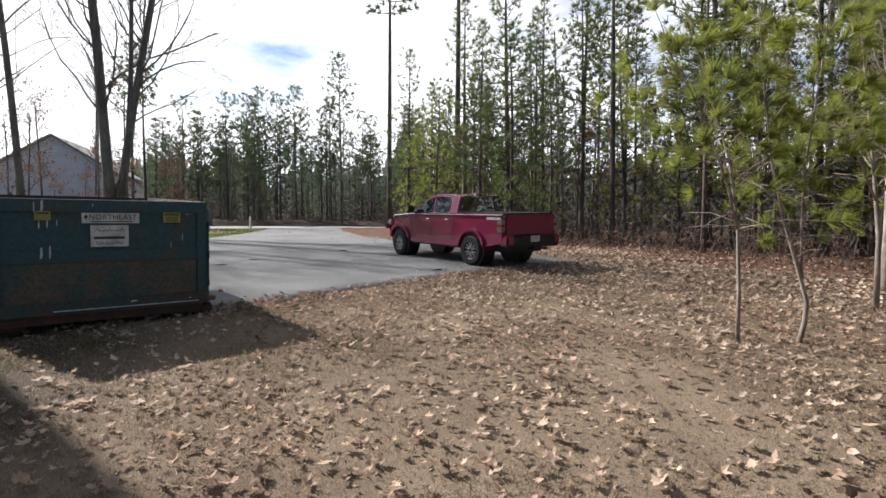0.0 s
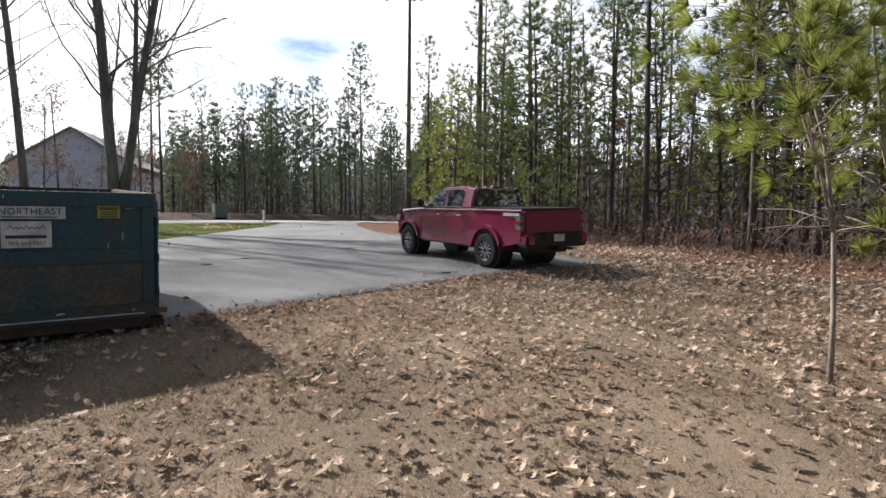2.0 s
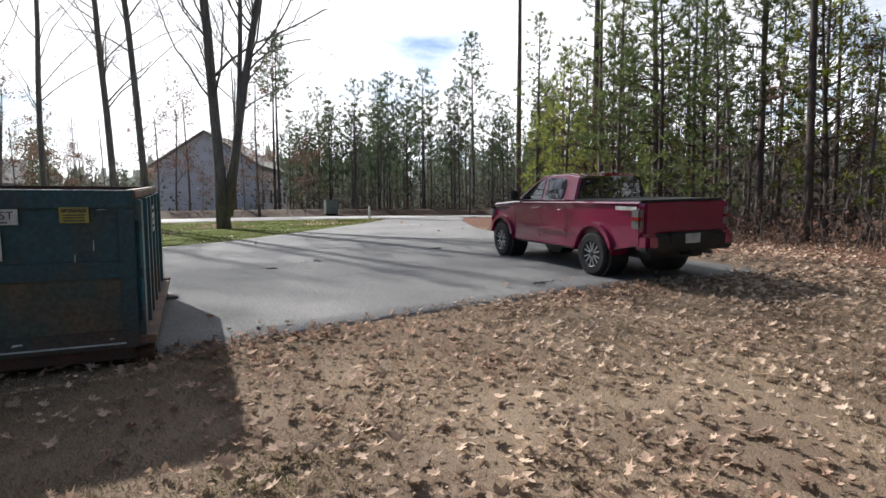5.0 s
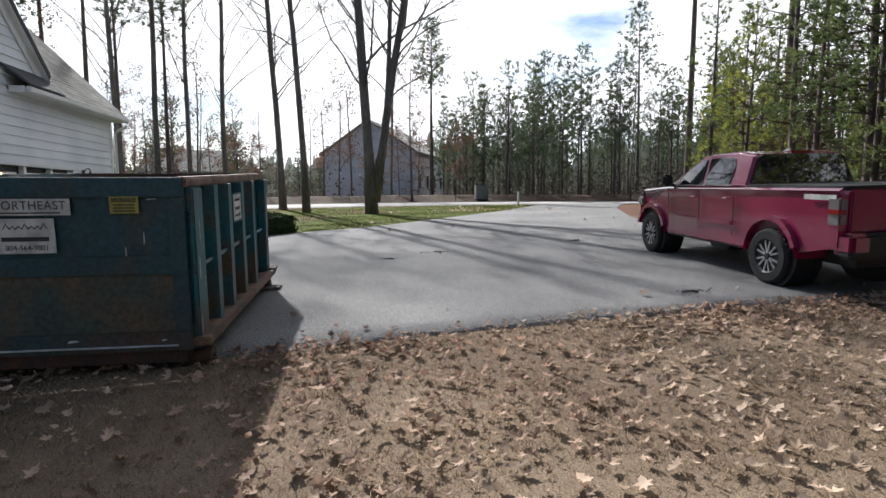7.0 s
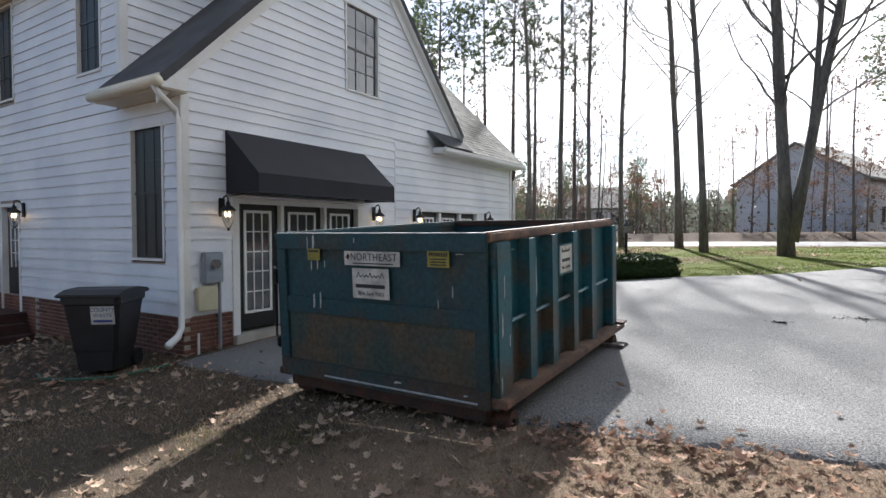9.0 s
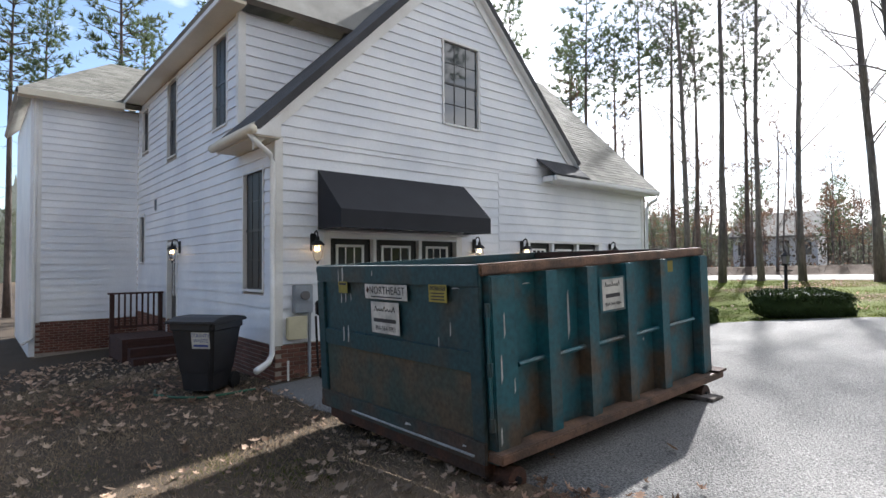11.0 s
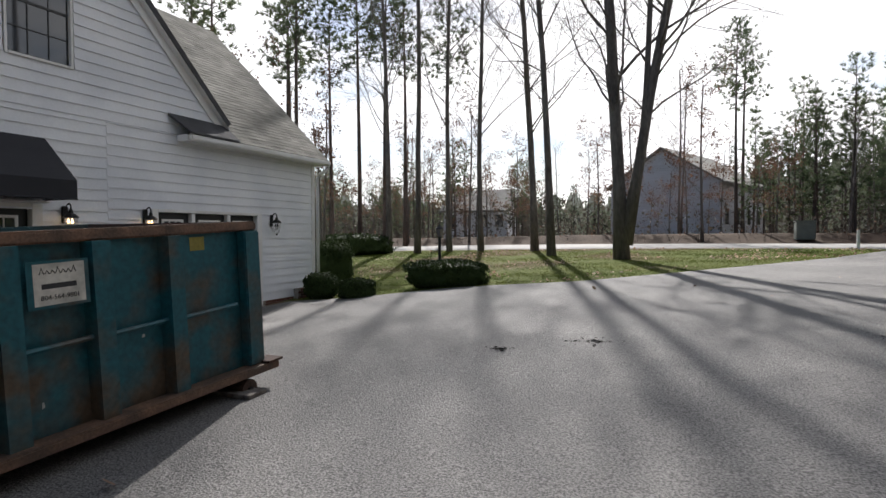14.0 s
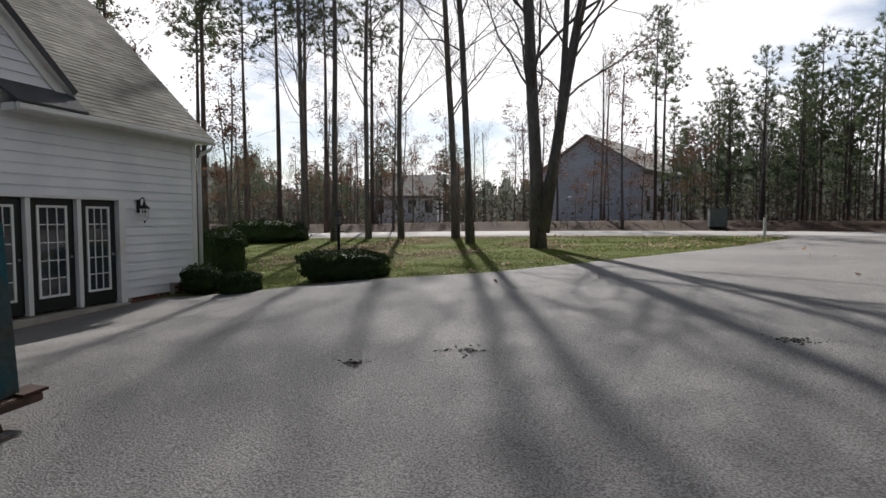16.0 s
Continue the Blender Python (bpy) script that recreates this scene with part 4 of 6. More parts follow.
def wheelie_bin():
    b = tagged(new("wheeled_bin"), "black plastic wheeled rubbish bin with a white label", "bin")
    def ring(z, w, d):
        return [(-w, -d, z), (w, -d, z), (w, d, z), (-w, d, z)]
    bm = bmesh.new()
    rows = [ring(0.06, 0.25, 0.26), ring(0.30, 0.27, 0.29), ring(0.34, 0.285, 0.30), ring(0.95, 0.35, 0.39), ring(0.97, 0.375, 0.415), ring(1.06, 0.38, 0.42)]
    vs = [[bm.verts.new(c) for c in r] for r in rows]
    for a, c in zip(vs, vs[1:]):
        for k in range(4):
            bm.faces.new((a[k], a[(k + 1) % 4], c[(k + 1) % 4], c[k]))
    bm.faces.new(vs[0][::-1])
    bm.faces.new(vs[-1])
    es = [e for e in bm.edges if abs(e.verts[0].co.z - e.verts[1].co.z) > 0.005]
    bmesh.ops.bevel(bm, geom=es, offset=0.05, segments=3, affect="EDGES")
    part("body", bm, BIN_BLACK, b)
    bm = extrude_x([(-0.46, 1.065), (0.47, 1.065), (0.43, 1.12), (0.1, 1.165), (-0.25, 1.155), (-0.46, 1.10)], -0.41, 0.41, bevel=0.015)
    part("lid", bm, BIN_BLACK, b)
    part("handle", tube([(-0.22, 0.45, 1.0), (-0.22, 0.53, 1.02), (0.22, 0.53, 1.02), (0.22, 0.45, 1.0)], 0.016, 6), BIN_BLACK, b)
    for x in (-0.31, 0.27):
        part("wheel", tube([(x, 0.27, 0.13), (x + 0.05, 0.27, 0.13)], 0.13, 14), TYRE, b)
    part("axle", tube([(-0.27, 0.27, 0.13), (0.27, 0.27, 0.13)], 0.014, 6), GREY_METAL, b)
    def front(z):
        return -(0.30 + (z - 0.34) / 0.61 * 0.09)
    lab = part("label", extrude_x([(front(0.70) - 0.005, 0.70), (front(0.945) - 0.005, 0.945), (front(0.945) - 0.001, 0.945), (front(0.70) - 0.001, 0.70)], 0.0, 0.30), PAPER, b, "white printed label with blue capitals")
    for body, z, sz in (("COUNTY", 0.895, 0.075), ("WASTE", 0.82, 0.075)):
        words(body, sz, BLUE_INK, lab, pose(0.15, front(z) - 0.0065, z, 90 + 8.4, 0, 0))
    part("line", extrude_x([(front(0.73) - 0.007, 0.73), (front(0.76) - 0.007, 0.76), (front(0.76) - 0.005, 0.76), (front(0.73) - 0.005, 0.73)], 0.03, 0.27), BLUE_INK, lab)
    b.matrix_world = pose(-2.73, 8.51, gz(-2.7, 8.5) + 0.01, 0, 0, 38) @ Matrix.Scale(0.98, 4)


wheelie_bin()
pts = [(-1.95, 8.95), (-2.0, 8.6), (-2.1, 8.25), (-2.5, 8.0), (-3.0, 7.85), (-3.4, 7.95)]
hose = tagged(part("garden_hose", tube([(x, y, gz(x, y) + 0.05) for x, y in pts], 0.016, 6), HOSE), "green garden hose lying on the ground", "hose")


# ---- roll-off dumpster ----
def dumpster():
    """Open-topped steel box on two rails: x across from 0 to -2.48, y along from 0 to 3.57, z from its floor."""
    W, L, H = 2.48, 3.57, 1.52
    d = tagged(new("dumpster"), "weathered teal steel roll-off dumpster with rusty lower edges", "dumpster")
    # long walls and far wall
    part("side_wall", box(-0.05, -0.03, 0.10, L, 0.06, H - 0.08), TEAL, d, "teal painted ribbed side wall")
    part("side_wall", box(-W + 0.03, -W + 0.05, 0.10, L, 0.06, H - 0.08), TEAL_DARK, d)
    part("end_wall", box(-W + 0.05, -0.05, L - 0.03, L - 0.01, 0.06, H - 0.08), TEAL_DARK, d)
    part("floor_plate", box(-W + 0.05, -0.05, 0.08, L - 0.03, 0.04, 0.07), RUST, d)
    ribs = [0.76, 1.32, 1.94, 2.58]
    for y in ribs:
        # hat section: wide flat face with sloped flanks
        ring = [(y - 0.085, 0.0), (y - 0.070, 0.115), (y + 0.070, 0.115), (y + 0.085, 0.0)]
        for sgn, x0 in ((1, -0.03), (-1, -W + 0.03)):
            bm = bmesh.new()
            pts = [(x0 + sgn * o, yy) for yy, o in ring]
            lo = [bm.verts.new((x, yy, 0.10)) for x, yy in pts]
            hi = [bm.verts.new((x, yy, H - 0.09)) for x, yy in pts]
            for i in range(3):
                bm.faces.new((lo[i], lo[i + 1], hi[i + 1], hi[i]))
            bm.faces.new(lo)
            bm.faces.new(hi[::-1])
            bm.faces.new((lo[3], lo[0], hi[0], hi[3]))
            bmesh.ops.recalc_face_normals(bm, faces=bm.faces[:])
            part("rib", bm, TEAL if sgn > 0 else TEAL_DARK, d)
    cuts = [0.30] + ribs + [L - 0.22]
    for a, b in zip(cuts, cuts[1:]):
        part("mid_rail", tube([(0.03, a + 0.075, 0.72), (0.03, b - 0.075, 0.73)], 0.022, 6), TEAL, d, "chipped teal mid rail")
    for sgn, x0 in ((1, -0.06), (-1, -W - 0.04)):
        # worn steel; the paler rust on the +x rail also imitates reflected light
        part("top_rail", box(x0, x0 + 0.10, 0.0, L + 0.02, H - 0.09, H, 0.015), PALE_RUST if sgn > 0 else TEAL_DARK, d, "worn steel top rail")
    part("top_rail", box(-W + 0.062, -0.062, L - 0.07, L + 0.018, H - 0.088, H - 0.002, 0.015), RUST, d)
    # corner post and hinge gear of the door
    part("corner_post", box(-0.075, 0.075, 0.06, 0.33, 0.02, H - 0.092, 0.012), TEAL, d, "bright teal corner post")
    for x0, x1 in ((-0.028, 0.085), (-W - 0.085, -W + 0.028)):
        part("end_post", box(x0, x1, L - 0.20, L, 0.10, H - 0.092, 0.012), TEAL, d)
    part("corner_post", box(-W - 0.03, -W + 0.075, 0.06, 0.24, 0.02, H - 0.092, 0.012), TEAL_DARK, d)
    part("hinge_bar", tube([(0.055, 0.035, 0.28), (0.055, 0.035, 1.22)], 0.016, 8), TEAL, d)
    for z in (0.33, 0.74, 1.18):
        part("hinge_knuckle", tube([(0.055, 0.035, z - 0.05), (0.055, 0.035, z + 0.05)], 0.024, 8), TEAL_DARK, d)
    # door at the near end: plate, frame and cross member
    G = 2.66                       # the gate is drawn this wide and narrowed to the box at the end
    door = part("tailgate", box(-G + 0.06, 0.0, 0.022, 0.045, 0.10, H - 0.04), TEAL_DARK, d, "darker teal tailgate panel, weathered in brown patches")
    # pale strip painted as the sunlit glint along the gate's top
    part("worn_edge", box(-G + 0.02, 0.0, -0.004, 0.030, H - 0.0095, H - 0.003), WEAR_GLINT, door)
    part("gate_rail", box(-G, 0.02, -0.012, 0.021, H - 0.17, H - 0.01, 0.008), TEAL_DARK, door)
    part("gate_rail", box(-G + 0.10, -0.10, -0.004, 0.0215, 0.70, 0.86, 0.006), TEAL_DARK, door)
    part("gate_rail", box(-G, 0.02, -0.012, 0.021, 0.03, 0.20, 0.008), GATE_FOOT, door)
    part("lower_panel", box(-G + 0.142, -0.122, 0.016, 0.0215, 0.202, 0.698), GATE_LOWER, door, "brown stained lower gate panel")
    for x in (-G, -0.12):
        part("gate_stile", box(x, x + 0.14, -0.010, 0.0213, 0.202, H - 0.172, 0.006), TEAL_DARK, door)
    # the lip's white colour stands for sun glare on its edge
    part("gate_lip", box(-1.98, -0.10, -0.030, -0.0125, 0.075, 0.090, 0.003), WEAR_GLINT, door, "lower gate lip, coloured as white sun glare")
    part("latch", box(-G - 0.07, -G - 0.005, -0.02, 0.05, 0.98, 1.14, 0.015), IRON, door)
    part("latch", box(-G - 0.06, -G - 0.005, -0.02, 0.05, 0.30, 0.42, 0.015), IRON, door)
    part("latch_hook", tube([(-G - 0.03, -0.03, 0.42), (-G - 0.03, -0.03, 0.98)], 0.014, 6), IRON, door)
    rng = random.Random(3)
    for x, z, w, h in ((-2.17, 1.35, 0.02, 0.13), (-2.09, 1.36, 0.035, 0.14), (-2.12, 1.14, 0.018, 0.10), (-2.03, 1.15, 0.02, 0.11), (-1.92, 1.17, 0.012, 0.08), (-2.11, 0.76, 0.035, 0.15), (-2.01, 0.76, 0.025, 0.17),
                       (-0.34, 0.96, 0.012, 0.11), (-0.50, 0.86, 0.012, 0.08), (-0.30, 1.33, 0.10, 0.012), (-1.05, 0.13, 0.10, 0.025), (-0.25, 0.12, 0.05, 0.02), (-1.5, 1.42, 0.012, 0.05)):
        part("scrape", extrude_y([(x, z), (x + w * 0.6, z + 0.006), (x + w, z + h * 0.4), (x + w * 0.8, z + h), (x + w * 0.2, z + h * 0.9)], -0.0145, -0.0125), WEAR_GLINT, door)
    for y, z, w, h in ((1.09, 0.80, 0.030, 0.44), (0.13, 0.62, 0.02, 0.22), (0.18, 0.95, 0.016, 0.2), (0.10, 0.16, 0.02, 0.14), (0.27, 0.52, 0.012, 0.12), (0.52, 1.33, 0.10, 0.012), (1.52, 0.30, 0.02, 0.05), (2.30, 0.62, 0.03, 0.03), (2.86, 0.70, 0.05, 0.02)):
        x = 0.0757 if y < 0.34 else -0.0285
        part("scrape", extrude_x([(y, z), (y + w, z + h * 0.2), (y + w * 0.8, z + h), (y + w * 0.2, z + h * 0.9)], x, x + 0.0015), WEAR_GLINT, d)
    # signs
    def sign(x0, x1, z0, z1, mat, label, y=-0.016):
        return part("sign", box(x0, x1, y, y + 0.003, z0, z1), mat, door, label)
    s = sign(-1.63, -0.92, 1.21, 1.345, PAPER, "pale company sign with dark capitals")
    words("NORTHEAST", 0.098, INK, s, pose(-1.25, -0.0172, 1.288, 90, 0, 0), squeeze=1.08)
    part("mark", extrude_y([(-1.61, 1.285), (-1.575, 1.255), (-1.555, 1.30), (-1.58, 1.325)], -0.0176, -0.0165), RUST, s)
    part("line", box(-1.52, -1.0, -0.0172, -0.0165, 1.225, 1.236), INK, s)
    s = sign(-1.53, -1.06, 0.90, 1.185, PAPER, "white sticker with script and a telephone number")
    for k in range(7):
        part("line", tube([(-1.47 + 0.05 * k, -0.0172, 1.10), (-1.445 + 0.05 * k, -0.0172, 1.125 + 0.02 * (k % 3 == 0)), (-1.42 + 0.05 * k, -0.0172, 1.10)], 0.004, 4), INK, s)
    part("line", box(-1.49, -1.11, -0.0172, -0.0165, 1.00, 1.035), INK, s)
    words("804-564-9801", 0.062, INK, s, pose(-1.29, -0.0172, 0.945, 90, 0, 0))
    s = sign(-2.16, -1.98, 1.245, 1.36, YELLOW, "small yellow warning sticker")
    part("line", box(-2.14, -2.0, -0.0172, -0.0165, 1.325, 1.345), INK, s)
    s = sign(-0.60, -0.36, 1.22, 1.36, YELLOW, "yellow caution sticker")
    part("line", box(-0.58, -0.38, -0.0172, -0.0165, 1.315, 1.348), INK, s)
    words("CAUTION", 0.04, YELLOW, s, pose(-0.48, -0.0176, 1.331, 90, 0, 0))
    for k in range(3):
        part("line", box(-0.57, -0.39, -0.0172, -0.0165, 1.236 + 0.025 * k, 1.246 + 0.025 * k), INK, s)
    s2 = part("sign", box(0.0865, 0.0885, 1.46, 1.80, 1.02, 1.30), PAPER, d, "white sticker with script and a telephone number")
    for k in range(7):
        part("line", tube([(0.0892, 1.50 + 0.035 * k, 1.23), (0.0892, 1.515 + 0.035 * k, 1.255 + 0.018 * (k % 3 == 0)), (0.0892, 1.53 + 0.035 * k, 1.23)], 0.0035, 4), INK, s2)
    part("line", box(0.0886, 0.0895, 1.51, 1.74, 1.13, 1.165), INK, s2)
    words("804-564-9801", 0.046, INK, s2, pose(0.0897, 1.63, 1.07, 90, 0, 90))
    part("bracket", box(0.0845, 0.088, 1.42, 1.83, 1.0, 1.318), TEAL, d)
    part("sign", box(-0.0295, -0.027, 2.82, 2.98, 1.28, 1.40), YELLOW, d, "small yellow sticker")
    door.scale.x = W / G
    # understructure: side sills that run past the far end, skid rails, rollers
    part("sill_beam", extrude_x([(0.02, 0.055), (L + 0.12, 0.02), (L + 0.12, 0.095), (0.02, 0.130)], -0.02, 0.16, bevel=0.010), PALE_RUST, d, "rusty outer sill beam")
    part("sill_beam", box(-W - 0.08, -W + 0.08, 0.02, L + 0.16, 0.0, 0.075, 0.010), RUST, d)
    part("sill_plate", box(-0.02, 0.18, L - 0.05, L + 0.15, 0.098, 0.122), RUST, d)
    part("front_beam", box(-W + 0.1, -0.03, 0.03, 0.18, -0.09, 0.035, 0.01), RUST, d)
    for x in (-0.62, -W + 0.48):
        part("skid_rail", box(x, x + 0.12, 0.25, L + 0.1, -0.16, 0.038, 0.01), RUST, d)
    for k in range(6):
        y = 0.5 + k * 0.58
        part("cross_beam", box(-W + 0.1, -0.1, y, y + 0.08, -0.06, 0.037), RUST, d)
    for x in (-0.13, -W + 0.1):
        for y in (0.20, L - 0.28):
            r = part("roller", tube([(x, y, -0.10), (x + 0.26, y, -0.10)], 0.10, 16), RUST, d, "rusty steel ground roller")
            part("axle", tube([(x - 0.02, y, -0.10), (x + 0.28, y, -0.10)], 0.03, 8), IRON, r)
            part("bracket", box(x - 0.012, x - 0.002, y - 0.11, y + 0.11, -0.11, 0.0), RUST, d)
    d.matrix_world = Matrix.Translation((3.055, 8.70, 0.905)) @ Matrix.Rotation(radians(2.9), 4, "X")
    return d


dumpster()
plank = tagged(part("plank", box(2.55, 3.34, 11.80, 12.05, -0.02, 0.02, 0.006), BARK), "weathered wooden plank under the dumpster roller", "plank")
plank.location = (0, 0, gz(3, 12) + 0.058)


# ---- pickup truck ----
def wheel(truck, x, y, r=0.375, w=0.26, face=-1):
    """A tyre with tread blocks and a six-spoke split alloy rim; face: which way its outside looks."""
    t = part("wheel", lathe([(r * 0.55, -w / 2 * 0.8), (r * 0.60, -w / 2), (r * 0.88, -w / 2), (r * 0.97, -w / 2 * 0.82), (r, -w / 2 * 0.5), (r, w / 2 * 0.5), (r * 0.97, w / 2 * 0.82), (r * 0.88, w / 2), (r * 0.60, w / 2), (r * 0.55, w / 2 * 0.8)], 36), TYRE, truck, "black all-terrain tyre", smooth=False)
    rim = part("rim", lathe([(r * 0.05, 0.02), (r * 0.5, 0.02), (r * 0.56, w / 2 - 0.012), (r * 0.61, w / 2 + 0.004), (r * 0.61, w / 2 - 0.01), (r * 0.56, 0.0)], 30), CAR_BLACK, t, "black and machined alloy rim")
    for k in range(6):
        for off in (-0.16, 0.16):
            a = 2 * math.pi * k / 6 + off
            bm = bmesh.new()
            ca, sa = math.cos(a), math.sin(a)
            a2 = 2 * math.pi * k / 6 + off * 1.45
            cb, sb = math.cos(a2), math.sin(a2)
            pts = []
            for rr, c, s_, hw in ((r * 0.14, ca, sa, 0.010), (r * 0.57, cb, sb, 0.0125)):
                for sg in (-1, 1):
                    for z in (w / 2 - 0.05, w / 2 - 0.012):
                        pts.append(bm.verts.new((rr * c - sg * hw * s_, rr * s_ + sg * hw * c, z)))
            bmesh.ops.convex_hull(bm, input=pts)
            part("spoke", bm, ALLOY, rim)
    part("hub_cap", lathe([(r * 0.13, w / 2 - 0.05), (r * 0.13, w / 2 - 0.01), (r * 0.10, w / 2)], 14), CAR_BLACK, rim)
    for k in range(30):
        a = 2 * math.pi * k / 30
        bm = box(r - 0.006, r + 0.008, -0.022, 0.022, -w / 2 * 0.78, w / 2 * 0.78)
        bmesh.ops.rotate(bm, verts=bm.verts[:], cent=(0, 0, 0), matrix=Matrix.Rotation(a, 3, "Z"))
        part("tread_block", bm, TYRE, t)
    t.matrix_local = pose(x, y, r, 0, 90 * face, 0)


def truck():
    """A crew-cab pickup; local y runs from its nose (+) to its tail (-), x across, z from the ground."""
    t = tagged(new("pickup_truck"), "dark red crew-cab pickup truck parked on the driveway", "pickup truck")
    HW = 0.92
    fy, ry = 1.62, -1.62          # axles

    def arch(cy, r, n=9, up=True):
        return [(cy + r * math.cos(math.pi * k / n), 0.40 + r * math.sin(math.pi * k / n)) for k in range(n + 1)]
    # lower body outline from the tail forward along the underside, then back over bonnet and beltline
    under = [(-2.750, 0.62), (-2.20, 0.50)] + arch(ry, 0.50)[::-1] + [(-1.05, 0.44), (1.05, 0.44)] + arch(fy, 0.50)[::-1] + [(2.30, 0.46), (2.55, 0.52)]
    over = [(2.60, 0.80), (2.56, 1.00), (2.40, 1.10), (1.95, 1.18), (1.30, 1.23), (1.05, 1.245), (-0.95, 1.27), (-2.730, 1.29), (-2.770, 1.24)]
    ring = under + over
    bm = bmesh.new()
    cols = []
    # flanks bulge a little below the beltline: five layers across
    for x, drop in ((-HW + 0.045, 0.0), (-HW, 0.06), (HW, 0.06), (HW - 0.045, 0.0)):
        col = []
        for y, z in ring:
            nose = 0.27 * smooth01((y - 1.85) / 0.75) * (1 if abs(x) > 0.1 else 0)
            col.append(bm.verts.new((x - math.copysign(nose, x), y, z - (0.45 * drop if z > 1.05 else 0))))
        cols.append(col)
    k = len(ring)
    for a, b in zip(cols, cols[1:]):
        for i in range(k):
            bm.faces.new((a[i], a[(i + 1) % k], b[(i + 1) % k], b[i]))
    # side faces: join outer layer inward
    bm.faces.new(cols[0][::-1])
    bm.faces.new(cols[-1])
    bmesh.ops.triangulate(bm, faces=[f for f in bm.faces if len(f.verts) > 4])
    bmesh.ops.recalc_face_normals(bm, faces=bm.faces[:])
    part("body", bm, CAR_RED, t, "dark red painted body")
    # cab: roof and pillars as a tapered block
    bm = bmesh.new()
    prof = [(1.12, 1.235), (0.30, 1.74), (0.10, 1.775), (-0.60, 1.785), (-0.98, 1.73), (-1.04, 1.265)]
    rows = []
    for x, s in ((-1, 1), (1, 1)):
        row = []
        for y, z in prof:
            f = (z - 1.235) / 0.55
            row.append(bm.verts.new((x * (HW - 0.05 - 0.20 * f), y, z)))
        rows.append(row)
    bm.faces.new(rows[0])
    bm.faces.new(rows[1][::-1])
    for i in range(len(prof)):
        j = (i + 1) % len(prof)
        bm.faces.new((rows[0][i], rows[0][j], rows[1][j], rows[1][i]))
    bmesh.ops.recalc_face_normals(bm, faces=bm.faces[:])
    bmesh.ops.bevel(bm, geom=[e for e in bm.edges if e.calc_length() > 0.3], offset=0.035, segments=3, affect="EDGES")
    part("cab", bm, CAR_RED, t, "dark red cab roof and pillars")

    def flank(y, z, sgn, out=0.012):
        f = (z - 1.235) / 0.55
        return (sgn * (HW - 0.05 - 0.20 * f + out), y, z)
    for sgn in (-1, 1):
        for name, pts in (("front_window", [(0.86, 1.29), (0.70, 1.42), (0.28, 1.67), (0.12, 1.685), (0.06, 1.30)]), ("rear_window", [(-0.02, 1.30), (0.04, 1.70), (-0.50, 1.705), (-0.58, 1.68), (-0.64, 1.57), (-0.66, 1.36), (-0.62, 1.305)])):
            bm = bmesh.new()
            a = [bm.verts.new(flank(y, z, sgn)) for y, z in pts]
            b = [bm.verts.new(flank(y, z, sgn, -0.01)) for y, z in pts]
            bm.faces.new(a)
            bm.faces.new(b[::-1])
            for i in range(len(pts)):
                j = (i + 1) % len(pts)
                bm.faces.new((a[i], b[i], b[j], a[j]))
            bmesh.ops.recalc_face_normals(bm, faces=bm.faces[:])
            part("window", bm, CAR_GLASS, t, "tinted side window")
        part("window_trim", tube([flank(0.92, 1.275, sgn, 0.014), flank(-0.74, 1.29, sgn, 0.014)], 0.010, 6), CAR_BLACK, t)
        # doors: seams, handles, pale lower moulding
        for y in (0.98, 0.02, -0.86):
            part("door_seam", box(sgn * HW - 0.004, sgn * HW + 0.002, y - 0.006, y + 0.006, 0.56, 1.17), CAR_BLACK, t)
        for y in (0.16, -0.70):
            part("door_handle", tube([(sgn * (HW + 0.002), y - 0.1, 1.105), (sgn * (HW + 0.035), y - 0.06, 1.11), (sgn * (HW + 0.035), y + 0.06, 1.11), (sgn * (HW + 0.002), y + 0.1, 1.105)], 0.014, 6), CAR_RED, t)
        part("door_moulding", box(sgn * HW - 0.01, sgn * HW + 0.014, -0.82, 0.95, 0.72, 0.77, 0.006), CAR_RED, t)
        part("rocker_panel", box(sgn * (HW - 0.07) - 0.025, sgn * (HW - 0.07) + 0.025, -1.05, 1.05, 0.40, 0.445, 0.01), CAR_BLACK, t)
        part("mirror", box(sgn * (HW + 0.10) - 0.09, sgn * (HW + 0.10) + 0.09, 0.80, 0.92, 1.27, 1.46, 0.035), CAR_BLACK, t, "black door mirror")
        part("mirror_arm", box(sgn * (HW - 0.02) - 0.04, sgn * (HW - 0.02) + 0.04, 0.84, 0.90, 1.26, 1.30, 0.01), CAR_BLACK, t)
        for cy in (fy, ry):
            pts = [(cy + 0.53 * math.cos(a), 0.40 + 0.53 * math.sin(a)) for a in [math.pi * (0.09 + 0.82 * q / 12) for q in range(13)]]
            inn = [(cy + 0.46 * math.cos(a), 0.40 + 0.46 * math.sin(a)) for a in [math.pi * (0.09 + 0.82 * q / 12) for q in range(13)]]
            bm = bmesh.new()
            x0, x1 = sorted((sgn * (HW - 0.04), sgn * (HW + 0.022)))
            for q in range(12):
                vs = []
                for xx in (x0, x1):
                    vs += [bm.verts.new((xx, *p)) for p in (pts[q], pts[q + 1], inn[q + 1], inn[q])]
                for f in ((0, 1, 2, 3), (7, 6, 5, 4), (0, 4, 5, 1), (2, 6, 7, 3)):
                    bm.faces.new([vs[i] for i in f])
            bmesh.ops.remove_doubles(bm, verts=bm.verts[:], dist=0.0005)
            bmesh.ops.recalc_face_normals(bm, faces=bm.faces[:])
            part("fender_flare", bm, CAR_RED, t)
